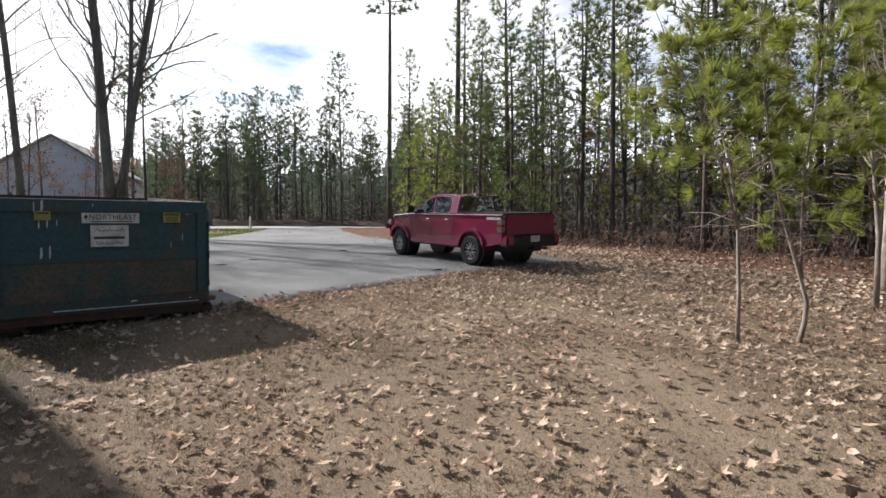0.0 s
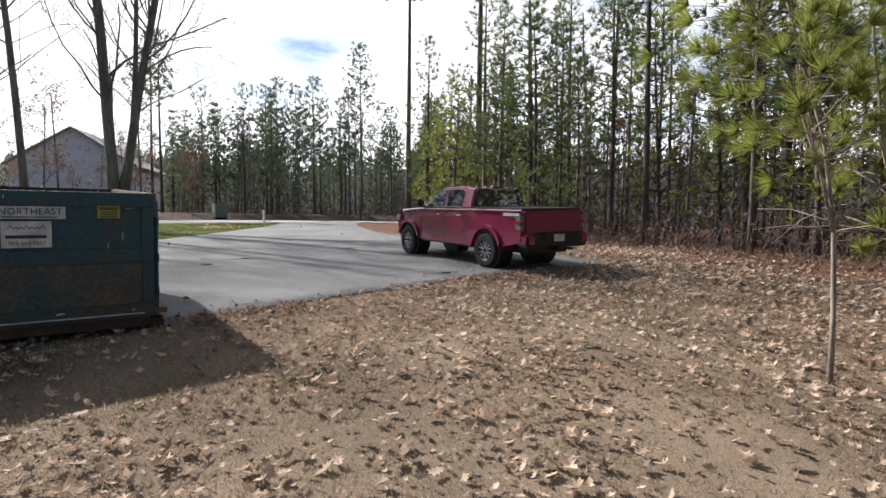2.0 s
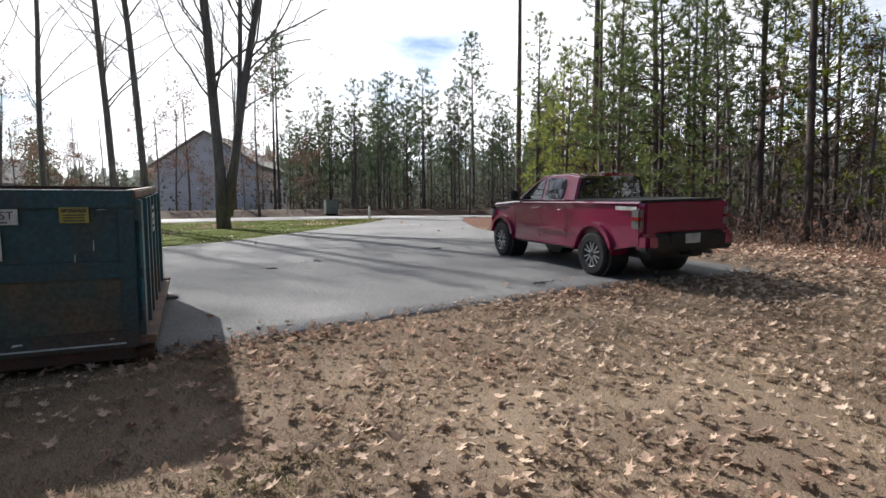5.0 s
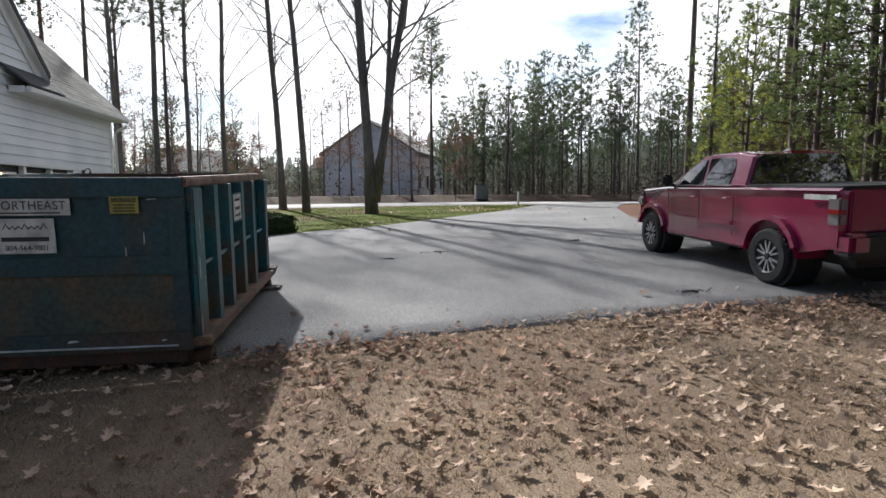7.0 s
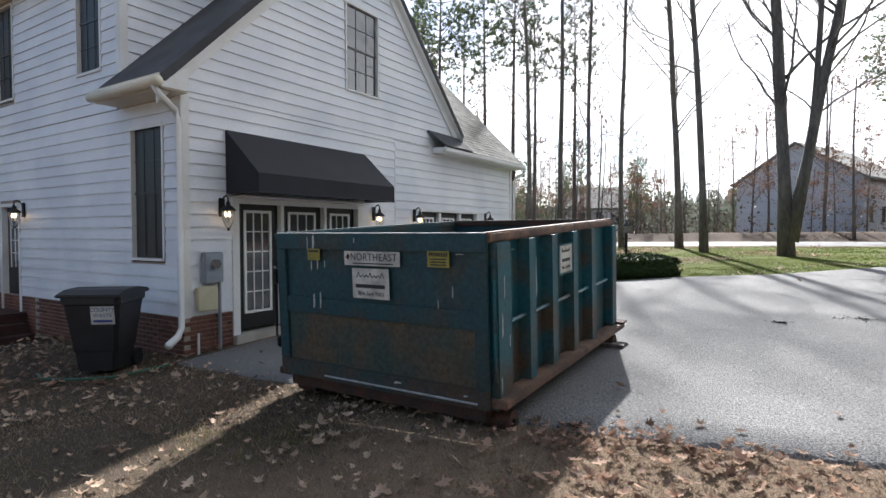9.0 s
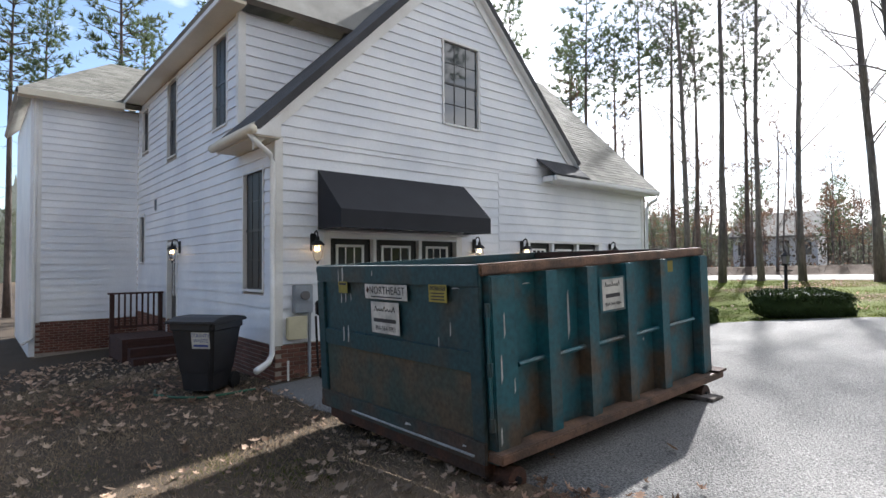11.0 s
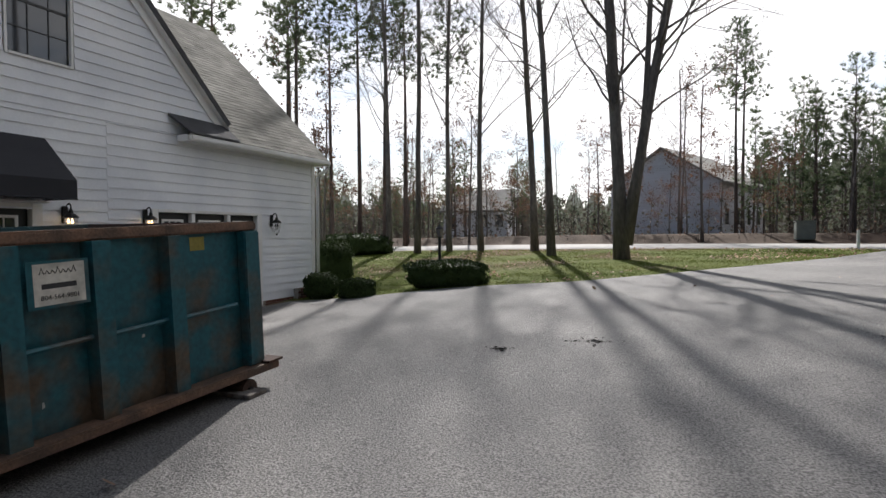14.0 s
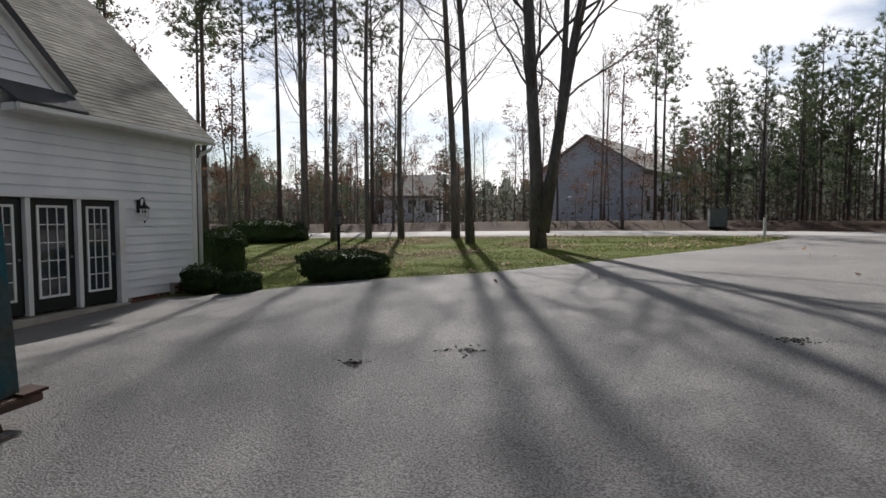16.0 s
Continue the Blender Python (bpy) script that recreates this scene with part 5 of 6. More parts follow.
            part("wheel_well", tube([(sgn * 0.50, cy, 0.42), (sgn * (HW - 0.06), cy, 0.42)], 0.47, 20), CAR_BLACK, t)
        tl = part("tail_light", box(sgn * (HW - 0.045) - 0.055, sgn * (HW - 0.045) + 0.055, -2.775, -2.590, 0.87, 1.19, 0.02), CLEAR_LENS, t, "clear and red tail lamp")
        part("red_lens", box(sgn * (HW - 0.02) - 0.06, sgn * (HW - 0.02) + 0.043, -2.794, -2.630, 1.00, 1.055, 0.008), RED_LENS, tl)
        part("headlight", box(sgn * (HW - 0.30) - 0.12, sgn * (HW - 0.30) + 0.12, 2.34, 2.565, 0.86, 1.03, 0.03), CLEAR_LENS, t)
        part("body_decal", box(sgn * HW - 0.002, sgn * HW + 0.0015, -2.70, -2.22, 1.155, 1.215), PAPER, t, "pale side lettering strip")
    # tail: dark gate, bumper, plate, window
    part("tailgate", box(-HW + 0.10, HW - 0.10, -2.805, -2.750, 0.80, 1.275, 0.02), CAR_RED, t, "dark red tailgate")
    part("tailgate_badge", box(-0.30, 0.30, -2.812, -2.804, 1.02, 1.12, 0.004), CAR_RED, t)
    part("tailgate_handle", box(-0.16, 0.16, -2.814, -2.804, 1.17, 1.22, 0.005), CAR_RED, t)
    part("rear_bumper", box(-HW + 0.02, HW - 0.02, -2.930, -2.730, 0.50, 0.79, 0.04), CAR_BLACK, t)
    for sgn in (-1, 1):
        part("bumper_corner", box(sgn * (HW - 0.14) - 0.13, sgn * (HW - 0.14) + 0.13, -2.945, -2.60, 0.54, 0.80, 0.05), CAR_RED, t, "dark red bumper corner")
    part("bumper_step", box(-0.46, 0.46, -2.940, -2.830, 0.62, 0.80, 0.02), CAR_BLACK, t)
    part("licence_plate", box(-0.155, 0.155, -2.952, -2.942, 0.63, 0.78, 0.004), PAPER, t, "white licence plate")
    part("tow_hitch", box(-0.05, 0.05, -2.970, -2.730, 0.44, 0.53, 0.01), CAR_BLACK, t)
    part("bed_cover", box(-HW + 0.06, HW - 0.06, -2.730, -1.06, 1.262, 1.315, 0.015), CAR_BLACK, t, "black bed cover")
    bm = bmesh.new()
    f = [(-0.60, -0.985, 1.725), (0.60, -0.985, 1.725), (0.66, -0.995, 1.68), (0.795, -1.05, 1.30), (-0.795, -1.05, 1.30), (-0.66, -0.995, 1.68)]
    a = [bm.verts.new((x, y - 0.012, z)) for x, y, z in f]
    b = [bm.verts.new((x, y + 0.02, z)) for x, y, z in f]
    bm.faces.new(a)
    bm.faces.new(b[::-1])
    for i in range(6):
        j = (i + 1) % 6
        bm.faces.new((a[i], b[i], b[j], a[j]))
    bmesh.ops.recalc_face_normals(bm, faces=bm.faces[:])
    part("back_window", bm, CAR_GLASS, t, "dark tinted back window")
    bm = bmesh.new()
    f = [(-0.72, 1.03, 1.315), (0.72, 1.03, 1.315), (0.60, 0.36, 1.735), (-0.60, 0.36, 1.735)]
    a = [bm.verts.new((x, y + 0.012, z + 0.012)) for x, y, z in f]
    b = [bm.verts.new((x, y - 0.01, z - 0.01)) for x, y, z in f]
    bm.faces.new(a)
    bm.faces.new(b[::-1])
    for i in range(4):
        j = (i + 1) % 4
        bm.faces.new((a[i], b[i], b[j], a[j]))
    bmesh.ops.recalc_face_normals(bm, faces=bm.faces[:])
    part("windscreen", bm, CAR_GLASS, t)
    part("brake_light", box(-0.16, 0.16, -1.0, -0.90, 1.735, 1.775, 0.01), RED_LENS, t)
    part("antenna_fin", extrude_x([(-0.78, 1.775), (-0.64, 1.785), (-0.75, 1.822), (-0.78, 1.82)], -0.015, 0.015, bevel=0.003), ALLOY, t)
    part("grille", box(-0.50, 0.50, 2.575, 2.62, 0.72, 1.00, 0.02), CAR_BLACK, t)
    part("front_bumper", box(-HW + 0.30, HW - 0.30, 2.38, 2.64, 0.48, 0.72, 0.05), CAR_BLACK, t)
    part("underbody", box(-0.55, 0.55, -2.630, 2.3, 0.36, 0.52), CAR_BLACK, t)
    part("exhaust", tube([(0.55, -2.1, 0.42), (0.72, -2.680, 0.42)], 0.035, 8), GREY_METAL, t)
    for sgn in (-1, 1):
        wheel(t, sgn * 0.80, fy, face=sgn)
        wheel(t, sgn * 0.80, ry, face=sgn)
    # rest it on the sloping drive
    cx, cy = 10.84, 12.0
    zf, zr = gz(cx, cy + fy), gz(cx, cy + ry)
    zl, zg = gz(cx - 0.8, cy), gz(cx + 0.8, cy)
    t.matrix_world = Matrix.Translation((cx, cy, (zf + zr) / 2 + 0.036)) @ Matrix.Rotation(radians(TRUCK_TURN), 4, "Z") @ Matrix.Rotation(math.atan2(zf - zr, 3.24), 4, "X") @ Matrix.Rotation(-math.atan2(zg - zl, 1.6), 4, "Y")


TRUCK_TURN = -1.8
truck()


# ---- trees ----
class Soup:
    """Points and faces gathered for one mesh."""

    def __init__(self):
        self.v, self.f = [], []

    def limb(self, pts, radii, sides):
        base = len(self.v)
        for i, p in enumerate(pts):
            d = (Vector(pts[min(i + 1, len(pts) - 1)]) - Vector(pts[max(i - 1, 0)])).normalized()
            s = d.cross(Vector((0.31, 0.17, 0.93)) if abs(d.z) < 0.9 else Vector((1, 0.2, 0))).normalized()
            u = s.cross(d)
            for k in range(sides):
                a = 2 * math.pi * k / sides
                self.v.append(Vector(p) + (s * math.cos(a) + u * math.sin(a)) * radii[i])
        for i in range(len(pts) - 1):
            for k in range(sides):
                a, b = base + i * sides + k, base + i * sides + (k + 1) % sides
                self.f.append((a, b, b + sides, a + sides))
        self.f.append(tuple(base + k for k in range(sides))[::-1])

    def blade(self, p, d, w):
        s = d.cross(Vector((random.random() - 0.5, random.random() - 0.5, random.random() - 0.5))).normalized() * w
        k = len(self.v)
        self.v += [p - s, p + s, p + d]
        self.f.append((k, k + 1, k + 2))

    def leaf(self, p, size, n):
        a = n.cross(Vector((random.random() - 0.5, random.random() - 0.5, random.random() - 0.5))).normalized() * size
        b = n.cross(a).normalized() * size * 0.6
        k = len(self.v)
        self.v += [p - a, p + b + n * size * 0.2, p + a, p - b + n * size * 0.2]
        self.f += [(k, k + 1, k + 2), (k, k + 2, k + 3)]

    def mesh(self, name, mat, smooth=False):
        me = bpy.data.meshes.new(name)
        me.from_pydata(self.v, [], self.f)
        me.materials.append(mat)
        if smooth:
            me.polygons.foreach_set("use_smooth", [True] * len(me.polygons))
        return me


def rand_dir(up=0.0):
    v = Vector((random.gauss(0, 1), random.gauss(0, 1), random.gauss(0, 1) + up))
    return v.normalized()


def tuft(crown, p, d, n, ln, w, open_=0.9):
    """A brush of needles at p, leaning along d."""
    for _ in range(n):
        q = (d + rand_dir(0.15) * open_).normalized()
        crown.blade(p, q * ln * (0.65 + 0.5 * random.random()), w)


def tree_thing(name, label, wood, wood_mat, crown=None, crown_mat=None):
    t = tagged(new(name), label, "tree")
    for pname, soup, mat in (("trunk", wood, wood_mat), ("crown", crown, crown_mat)):
        if soup:
            ob = new(pname, soup.mesh(pname, mat, pname == "trunk"))
            ob.parent = t
    return t


def pine(seed, h, start, spread_, needle_mat, ln=0.26, w=0.022, per=13, step=0.55, r0=None, dead=10, label="", taper=0.75):
    """A pine: straight tapered trunk, whorls of limbs with needle brushes in its upper part, dead stubs below."""
    random.seed(seed)
    wood, crown = Soup(), Soup()
    r0 = r0 or h * 0.0105
    n = 9
    lean = Vector((random.gauss(0, 0.012), random.gauss(0, 0.012), 0)) * h
    def at(f):
        return Vector((lean.x * f * f + 0.04 * math.sin(5 * f + seed), lean.y * f * f + 0.04 * math.cos(4 * f), h * f))
    wood.limb([at(i / n) - Vector((0, 0, 0.25 if i == 0 else 0)) for i in range(n + 1)], [r0 * (1.25 if i == 0 else 1 - 0.9 * (i / n) ** 1.3) for i in range(n + 1)], 8)
    z = start * h
    while z < h * 0.985:
        f = (z - start * h) / (h * (1 - start))
        reach = spread_ * (0.55 + 0.45 * math.sin(min(f * 3.4, 1.57))) * (1 - f) ** taper + 0.25
        k = random.randint(3, 5)
        a0 = random.random() * 6.28
        for i in range(k):
            a = a0 + 6.28 * i / k + random.gauss(0, 0.35)
            ln_b = reach * (0.55 + 0.6 * random.random())
            p0 = at(z / h)
            rise = 0.10 + 0.55 * f + random.gauss(0, 0.12)
            d = Vector((math.cos(a), math.sin(a), rise)).normalized()
            p1 = p0 + d * ln_b * 0.5
            p2 = p0 + d * ln_b + Vector((0, 0, ln_b * 0.12))
            wood.limb([p0, p1, p2], [0.012 + 0.012 * ln_b, 0.008 + 0.006 * ln_b, 0.004], 3)
            m = max(2, int(ln_b / 0.28))
            for j in range(m):
                g = 0.35 + 0.65 * (j + random.random()) / m
                p = p0.lerp(p2, g) + Vector((random.gauss(0, 0.16), random.gauss(0, 0.16), random.gauss(0.04, 0.12))) * min(1, ln_b)
                tuft(crown, p, (d + Vector((0, 0, 0.35))).normalized(), per, ln, w)
        z += step * (0.7 + 0.6 * random.random())
    tuft(crown, at(0.985), Vector((0, 0, 1)), per * 2, ln, w)
    for i in range(dead):
        z = (0.12 + (start - 0.1) * random.random()) * h
        a = random.random() * 6.28
        d = Vector((math.cos(a), math.sin(a), random.gauss(-0.05, 0.2)))
        l_ = 0.3 + random.random() * spread_ * 0.5
        wood.limb([at(z / h), at(z / h) + d * l_ * 0.6, at(z / h) + d * l_ + Vector((0, 0, -0.1 * l_))], [0.014, 0.009, 0.004], 3)
    return tree_thing("pine_tree", label, wood, BARK_PINE, crown, needle_mat)


def bare(seed, h, r0, fork=0.5, stems=1, leaves=0, label="", spread_=0.42, mat=None, depth=4, lean=0.0, open_=0.12, name="bare_tree", ways=None):
    """A leafless tree: one or more tapered stems, limbs that divide again and again; leaves: how many dry ones cling on."""
    random.seed(seed)
    wood, crown = Soup(), Soup()
    tips = []

    def grow(p, d, ln, r, lev):
        n = ((7, 5, 4, 2, 1) if depth > 3 else (5, 3, 2, 1, 1))[min(lev, 4)]
        pts, q, dd = [p], p, d
        for i in range(n):
            dd = (dd + rand_dir(0.1) * (0.034 if lev == 0 else 0.26) + Vector((0, 0, 0.05 * (lev > 0)))).normalized()
            q = q + dd * ln / n
            pts.append(q)
        end = r * (0.45 if lev < 2 else 0.3)
        rad = [r + (end - r) * i / n for i in range(n + 1)]
        if lev == 0:
            rad[0] = r * 1.35
            pts[0] = p - Vector((0, 0, 0.3))
        wood.limb(pts, rad, (9, 5, 3, 3, 3)[min(lev, 4)])
        if lev >= 2:
            tips.append(pts[-1])
        if lev >= depth:
            return
        kids = {0: random.randint(24, 28) if depth > 3 else random.randint(13, 17), 1: random.randint(6, 8) if depth > 3 else random.randint(5, 7), 2: random.randint(4, 5), 3: 3}.get(lev, 2)
        for _ in range(kids):
            g = fork + (1 - fork) * random.random() if lev == 0 else 0.3 + 0.7 * random.random()
            i = min(int(g * n), n - 1)
            at = pts[i].lerp(pts[i + 1], g * n - i)
            side = rand_dir()
            side = (side - dd * side.dot(dd)).normalized()
            nd = (dd + side * (spread_ + 0.45 * random.random()) * 1.5 + Vector((0, 0, 0.25))).normalized()
            sub = ln * (0.13 + 0.19 * random.random()) * (1.25 - 0.55 * g) if lev == 0 else ln * (0.32 + 0.26 * random.random())
            grow(at, nd, sub, max(rad[i] * ((0.16 if lev == 0 else 0.36) + 0.16 * random.random()), 0.005), lev + 1)

    for s in range(stems):
        a = 6.28 * s / max(stems, 1) + seed
        d = Vector((math.cos(a) * open_ * (stems > 1) + lean, math.sin(a) * open_ * 0.5 * (stems > 1), 1)).normalized()
        if ways:
            grow(Vector((ways[s][1], 0, ways[s][4])), Vector((ways[s][0], 0, 1)).normalized(), h * ways[s][2], r0 * ways[s][3], 0)
            continue
        grow(Vector((math.cos(a) * r0 * 0.55, math.sin(a) * r0 * 0.3, 0)) * (stems > 1), d, h * (1 - 0.07 * s), r0 * (1 - 0.12 * s), 0)
    if leaves:
        for _ in range(leaves):
            p = random.choice(tips) + rand_dir() * (0.3 if leaves < 500 else 0.45) * random.random()
            crown.leaf(p, 0.04 + 0.04 * random.random(), rand_dir())
    return tree_thing(name, label, wood, mat or BARK, crown if leaves else None, BROWN_LEAF)


def put(thing, x, y, turn=0.0, size=1.0, sink=0.05):
    thing.matrix_world = pose(x, y, gz(x, y) - sink, 0, 0, turn) @ Matrix.Scale(size, 4)
    return thing


def copies(protos, places, group):
    """The first use of each tree is the tree itself, later ones are copies."""
    used = set()
    for k, x, y, turn, size in places:
        p = protos[k % len(protos)]
        if id(p) in used:
            t = copy_thing(p, Matrix())
        else:
            used.add(id(p))
            t = p
        tagged(t, group=group)
        put(t, x, y, turn, size)


# lawn trees, each its own
put(bare(11, 20, 0.215, 0.23, 3, 60, "large dark bare tree with three trunks on the lawn", 0.55, ways=[(-0.02, -0.05, 1.0, 1.15, 0.0), (0.165, 0.06, 0.92, 0.95, 0.9), (0.055, 0.62, 0.75, 0.55, 4.0)]), 4.95, 29.2, 0)
put(bare(12, 20, 0.165, 0.26, 1, 60, "tall bare tree on the lawn", 0.6), 1.75, 31.6, 10)
put(bare(13, 19, 0.18, 0.25, 1, 120, "tall bare tree with a few brown leaves", 0.6), 0.15, 35.0, 80)
put(bare(14, 17, 0.15, 0.30, 1, 40, "slender bare tree by the road", 0.6), -2.85, 35.4, 120)
put(bare(15, 18, 0.14, 0.36, 1, 40, "slender bare tree by the road", 0.6), -4.6, 35.3, 200)
put(bare(16, 19, 0.16, 0.72, 1, 20, "tall slender bare tree with high limbs", 0.6), -6.0, 34.2, 260)
put(bare(17, 17, 0.16, 0.35, 1, 80, "forked bare tree beside the lawn", 0.6), -7.9, 34.6, 310)

GREEN = [pine(21, 9.0, 0.16, 1.9, NEEDLE, 0.30, 0.016, 15, 0.42, label="green young pine with low limbs at the wood's edge"),
         pine(22, 11.5, 0.24, 2.0, NEEDLE, 0.30, 0.017, 15, 0.46, label="green young pine with low limbs at the wood's edge"),
         pine(23, 7.0, 0.10, 1.7, NEEDLE_LIGHT, 0.30, 0.015, 15, 0.40, label="yellow-green young pine at the wood's edge")]
TALL = [pine(31, 17, 0.42, 2.0, NEEDLE, 0.34, 0.026, 11, 0.55, 0.13, 26, "tall straight pine of the wood"),
        pine(32, 15, 0.36, 1.7, NEEDLE, 0.34, 0.026, 11, 0.55, 0.10, 30, "tall straight pine of the wood"),
        pine(33, 20, 0.52, 2.3, NEEDLE_FAR, 0.36, 0.026, 13, 0.6, 0.16, 26, "tall straight pine of the wood")]
FAR = [pine(41, 13, 0.38, 2.5, NEEDLE_FAR, 0.42, 0.032, 10, 0.62, 0.11, 14, "dark green pine across the road", taper=0.55),
       pine(42, 15, 0.46, 2.8, NEEDLE_FAR, 0.44, 0.033, 10, 0.66, 0.13, 14, "dark green pine across the road", taper=0.5),
       pine(43, 11, 0.18, 1.8, NEEDLE_FAR, 0.42, 0.032, 10, 0.6, 0.10, 10, "green pine across the road")]
CROWNED = [pine(51, 21, 0.62, 3.0, NEEDLE_FAR, 0.42, 0.034, 12, 0.6, 0.19, 10, "tall old pine with a high open crown", taper=0.5),
           pine(52, 19, 0.66, 2.6, NEEDLE_FAR, 0.42, 0.034, 12, 0.6, 0.17, 10, "tall old pine with a high open crown", taper=0.5)]
BARE = [bare(61, 13, 0.09, 0.3, 1, 0, "thin bare tree among the pines", 0.4, depth=3), bare(62, 15, 0.11, 0.4, 1, 80, "thin bare tree among the pines", 0.4, depth=3),
        bare(63, 10, 0.07, 0.25, 1, 0, "thin bare tree among the pines", 0.45, depth=3)]
BROWN = [bare(71, 6.5, 0.06, 0.15, 1, 1150, "young tree that keeps its dry red-brown leaves", 0.6, depth=2, name="oak_tree"),
         bare(72, 8.5, 0.08, 0.2, 1, 1400, "young tree that keeps its dry red-brown leaves", 0.55, depth=2, name="oak_tree")]


def joined(protos, places, name, label):
    """Many trees of the distance in one object: trunks and crowns keep their materials."""
    bm = bmesh.new()
    mats = []
    for k, x, y, turn, size in places:
        for ob in protos[k % len(protos)].children:
            me = ob.data.copy()
            me.transform(pose(x, y, gz(x, y) - 0.05, 0, 0, turn) @ Matrix.Scale(size, 4))
            if ob.data.materials[0] not in mats:
                mats.append(ob.data.materials[0])
            me.polygons.foreach_set("material_index", [mats.index(ob.data.materials[0])] * len(me.polygons))
            bm.from_mesh(me)
            bpy.data.meshes.remove(me)
    tagged(new(name, mesh_of(name, bm, mats)), label, "woods", kind="stuff")


def scatter(seed, n, x0, x1, y0, y1, keep, gap, near=()):
    rng = random.Random(seed)
    out = []
    for _ in range(n * 40):
        x, y = rng.uniform(x0, x1), rng.uniform(y0, y1)
        if keep(x, y) and all((x - a) ** 2 + (y - b) ** 2 > gap * gap for a, b in out):
            out.append((x, y))
            if len(out) == n:
                break
    return out


def wood_edge(y):
    return table_at([(-14, 9.0), (-2, 12.6), (3, 15.6), (6, 16.6), (12, 16.4), (18, 17.2), (24, 18.6), (30, 21.5), (35, 25.0)], y)


rng = random.Random(8)
# right-hand wood
edge_places = [(rng.randrange(3), wood_edge(y) + 0.4 + rng.random() * 1.6, y + rng.uniform(-0.5, 0.5), rng.uniform(0, 360), rng.uniform(0.75, 1.15)) for y in np.arange(14.5, 35, 1.5)]
edge_places += [(rng.randrange(3), wood_edge(y) + 3.0 + rng.random() * 2, y, rng.uniform(0, 360), rng.uniform(0.8, 1.2)) for y in np.arange(15, 34, 2.4)]
edge_places += [(rng.randrange(3), wood_edge(y) + 1.5 + rng.random() * 5, y + rng.uniform(-0.5, 0.5), rng.uniform(0, 360), rng.uniform(0.9, 1.35)) for y in np.arange(-9, 14, 1.15)]
copies(GREEN, edge_places, "young pines at the wood's edge")
spots = scatter(3, 115, 9, 46, -16, 38, lambda x, y: x > wood_edge(y) + (0.9 if y < 13 else 4.5), 1.3)
tall_rows = [(rng.randrange(3), x, y, rng.uniform(0, 360), rng.uniform(0.62, 1.0) * (1 - 0.42 * smooth01((y - 13) / 10))) for x, y in sorted(spots, key=lambda q: q[0] - wood_edge(q[1]))]
copies(TALL, tall_rows[:105], "pines of the wood")
joined(TALL, tall_rows[105:], "deep_wood", "pines standing deeper in the wood")
spots = scatter(4, 26, 9, 34, -14, 35, lambda x, y: x > wood_edge(y) + 0.5, 1.5)
copies(BARE, [(rng.randrange(3), x, y, rng.uniform(0, 360), rng.uniform(0.5, 1.1)) for x, y in spots], "bare trees of the wood")
# across the road, from left to right
spots = scatter(5, 148, -60, 75, 45.0, 88, lambda x, y: not (-5 < x < 14 and 52 < y < 76) and (x > 11 or y > 58 or x < -8), 1.9)
far_rows = [(rng.randrange(3), x, y, rng.uniform(0, 360), rng.uniform(0.6, 0.95) * (1.0 if x > 12 else 0.78)) for x, y in sorted(spots, key=lambda q: q[1])]
copies(FAR, far_rows[:100], "pines across the road")
near_row = scatter(12, 34, 11, 38, 45.5, 60, lambda x, y: True, 1.6)
copies(FAR, [(rng.randrange(3), x, y, rng.uniform(0, 360), rng.uniform(0.62, 0.92)) for x, y in near_row], "pines across the road")
joined(FAR, far_rows[100:118], "far_pines", "pines standing deeper in the wood across the road")
copies(CROWNED, [(i, x, y, 67 * i, s) for i, (x, y, s) in enumerate([(33.5, 60, 0.98), (24.5, 35.9, 1.3), (24.8, 28.2, 1.2), (-11, 42.5, 0.95), (-13.5, 44, 1.05), (-15.5, 40, 0.9), (-17, 46, 1.1), (-20, 41, 1.0), (-9.2, 46, 0.9), (-23, 45, 1.05), (-14.5, 35, 0.9), (-19, 33, 1.0), (-26, 38, 1.05),
       (-26, 16, 0.95), (-29, 12, 1.0), (-32, 20, 1.05), (-24, 22, 0.95), (-35, 9, 1.0), (-30, 26, 1.0), (-38, 15, 1.05), (11.5, 62, 0.85), (10.0, 48.5, 0.75), (-28, 7, 0.85), (-34, 3, 0.9)])], "tall crowned pines")
spots = scatter(6, 34, -34, 50, 43.5, 66, lambda x, y: not (-4 < x < 14 and y > 56), 1.8)
copies(BARE, [(rng.randrange(3), x, y, rng.uniform(0, 360), rng.uniform(0.5, 0.85)) for x, y in spots], "bare trees across the road")
spots = scatter(7, 34, -36, 9, 42.5, 60, lambda x, y: not (-4 < x < 12 and y > 52), 1.8)
wood_spots = scatter(9, 26, 12, 34, -10, 34, lambda x, y: x > wood_edge(y) + 2.0, 2.0)
screen = [(1.5, 47), (3.5, 50), (6, 48.5), (8.5, 51), (11, 46.5), (12.5, 50), (0, 52), (9.5, 55), (4.5, 54)]
copies(BROWN, [(rng.randrange(2), x, y, rng.uniform(0, 360), rng.uniform(0.6, 1.1)) for x, y in spots + wood_spots + screen + [(-12, 28), (-14.5, 30.5), (-10.5, 32), (-9.5, 30.8)]], "trees with dry leaves")


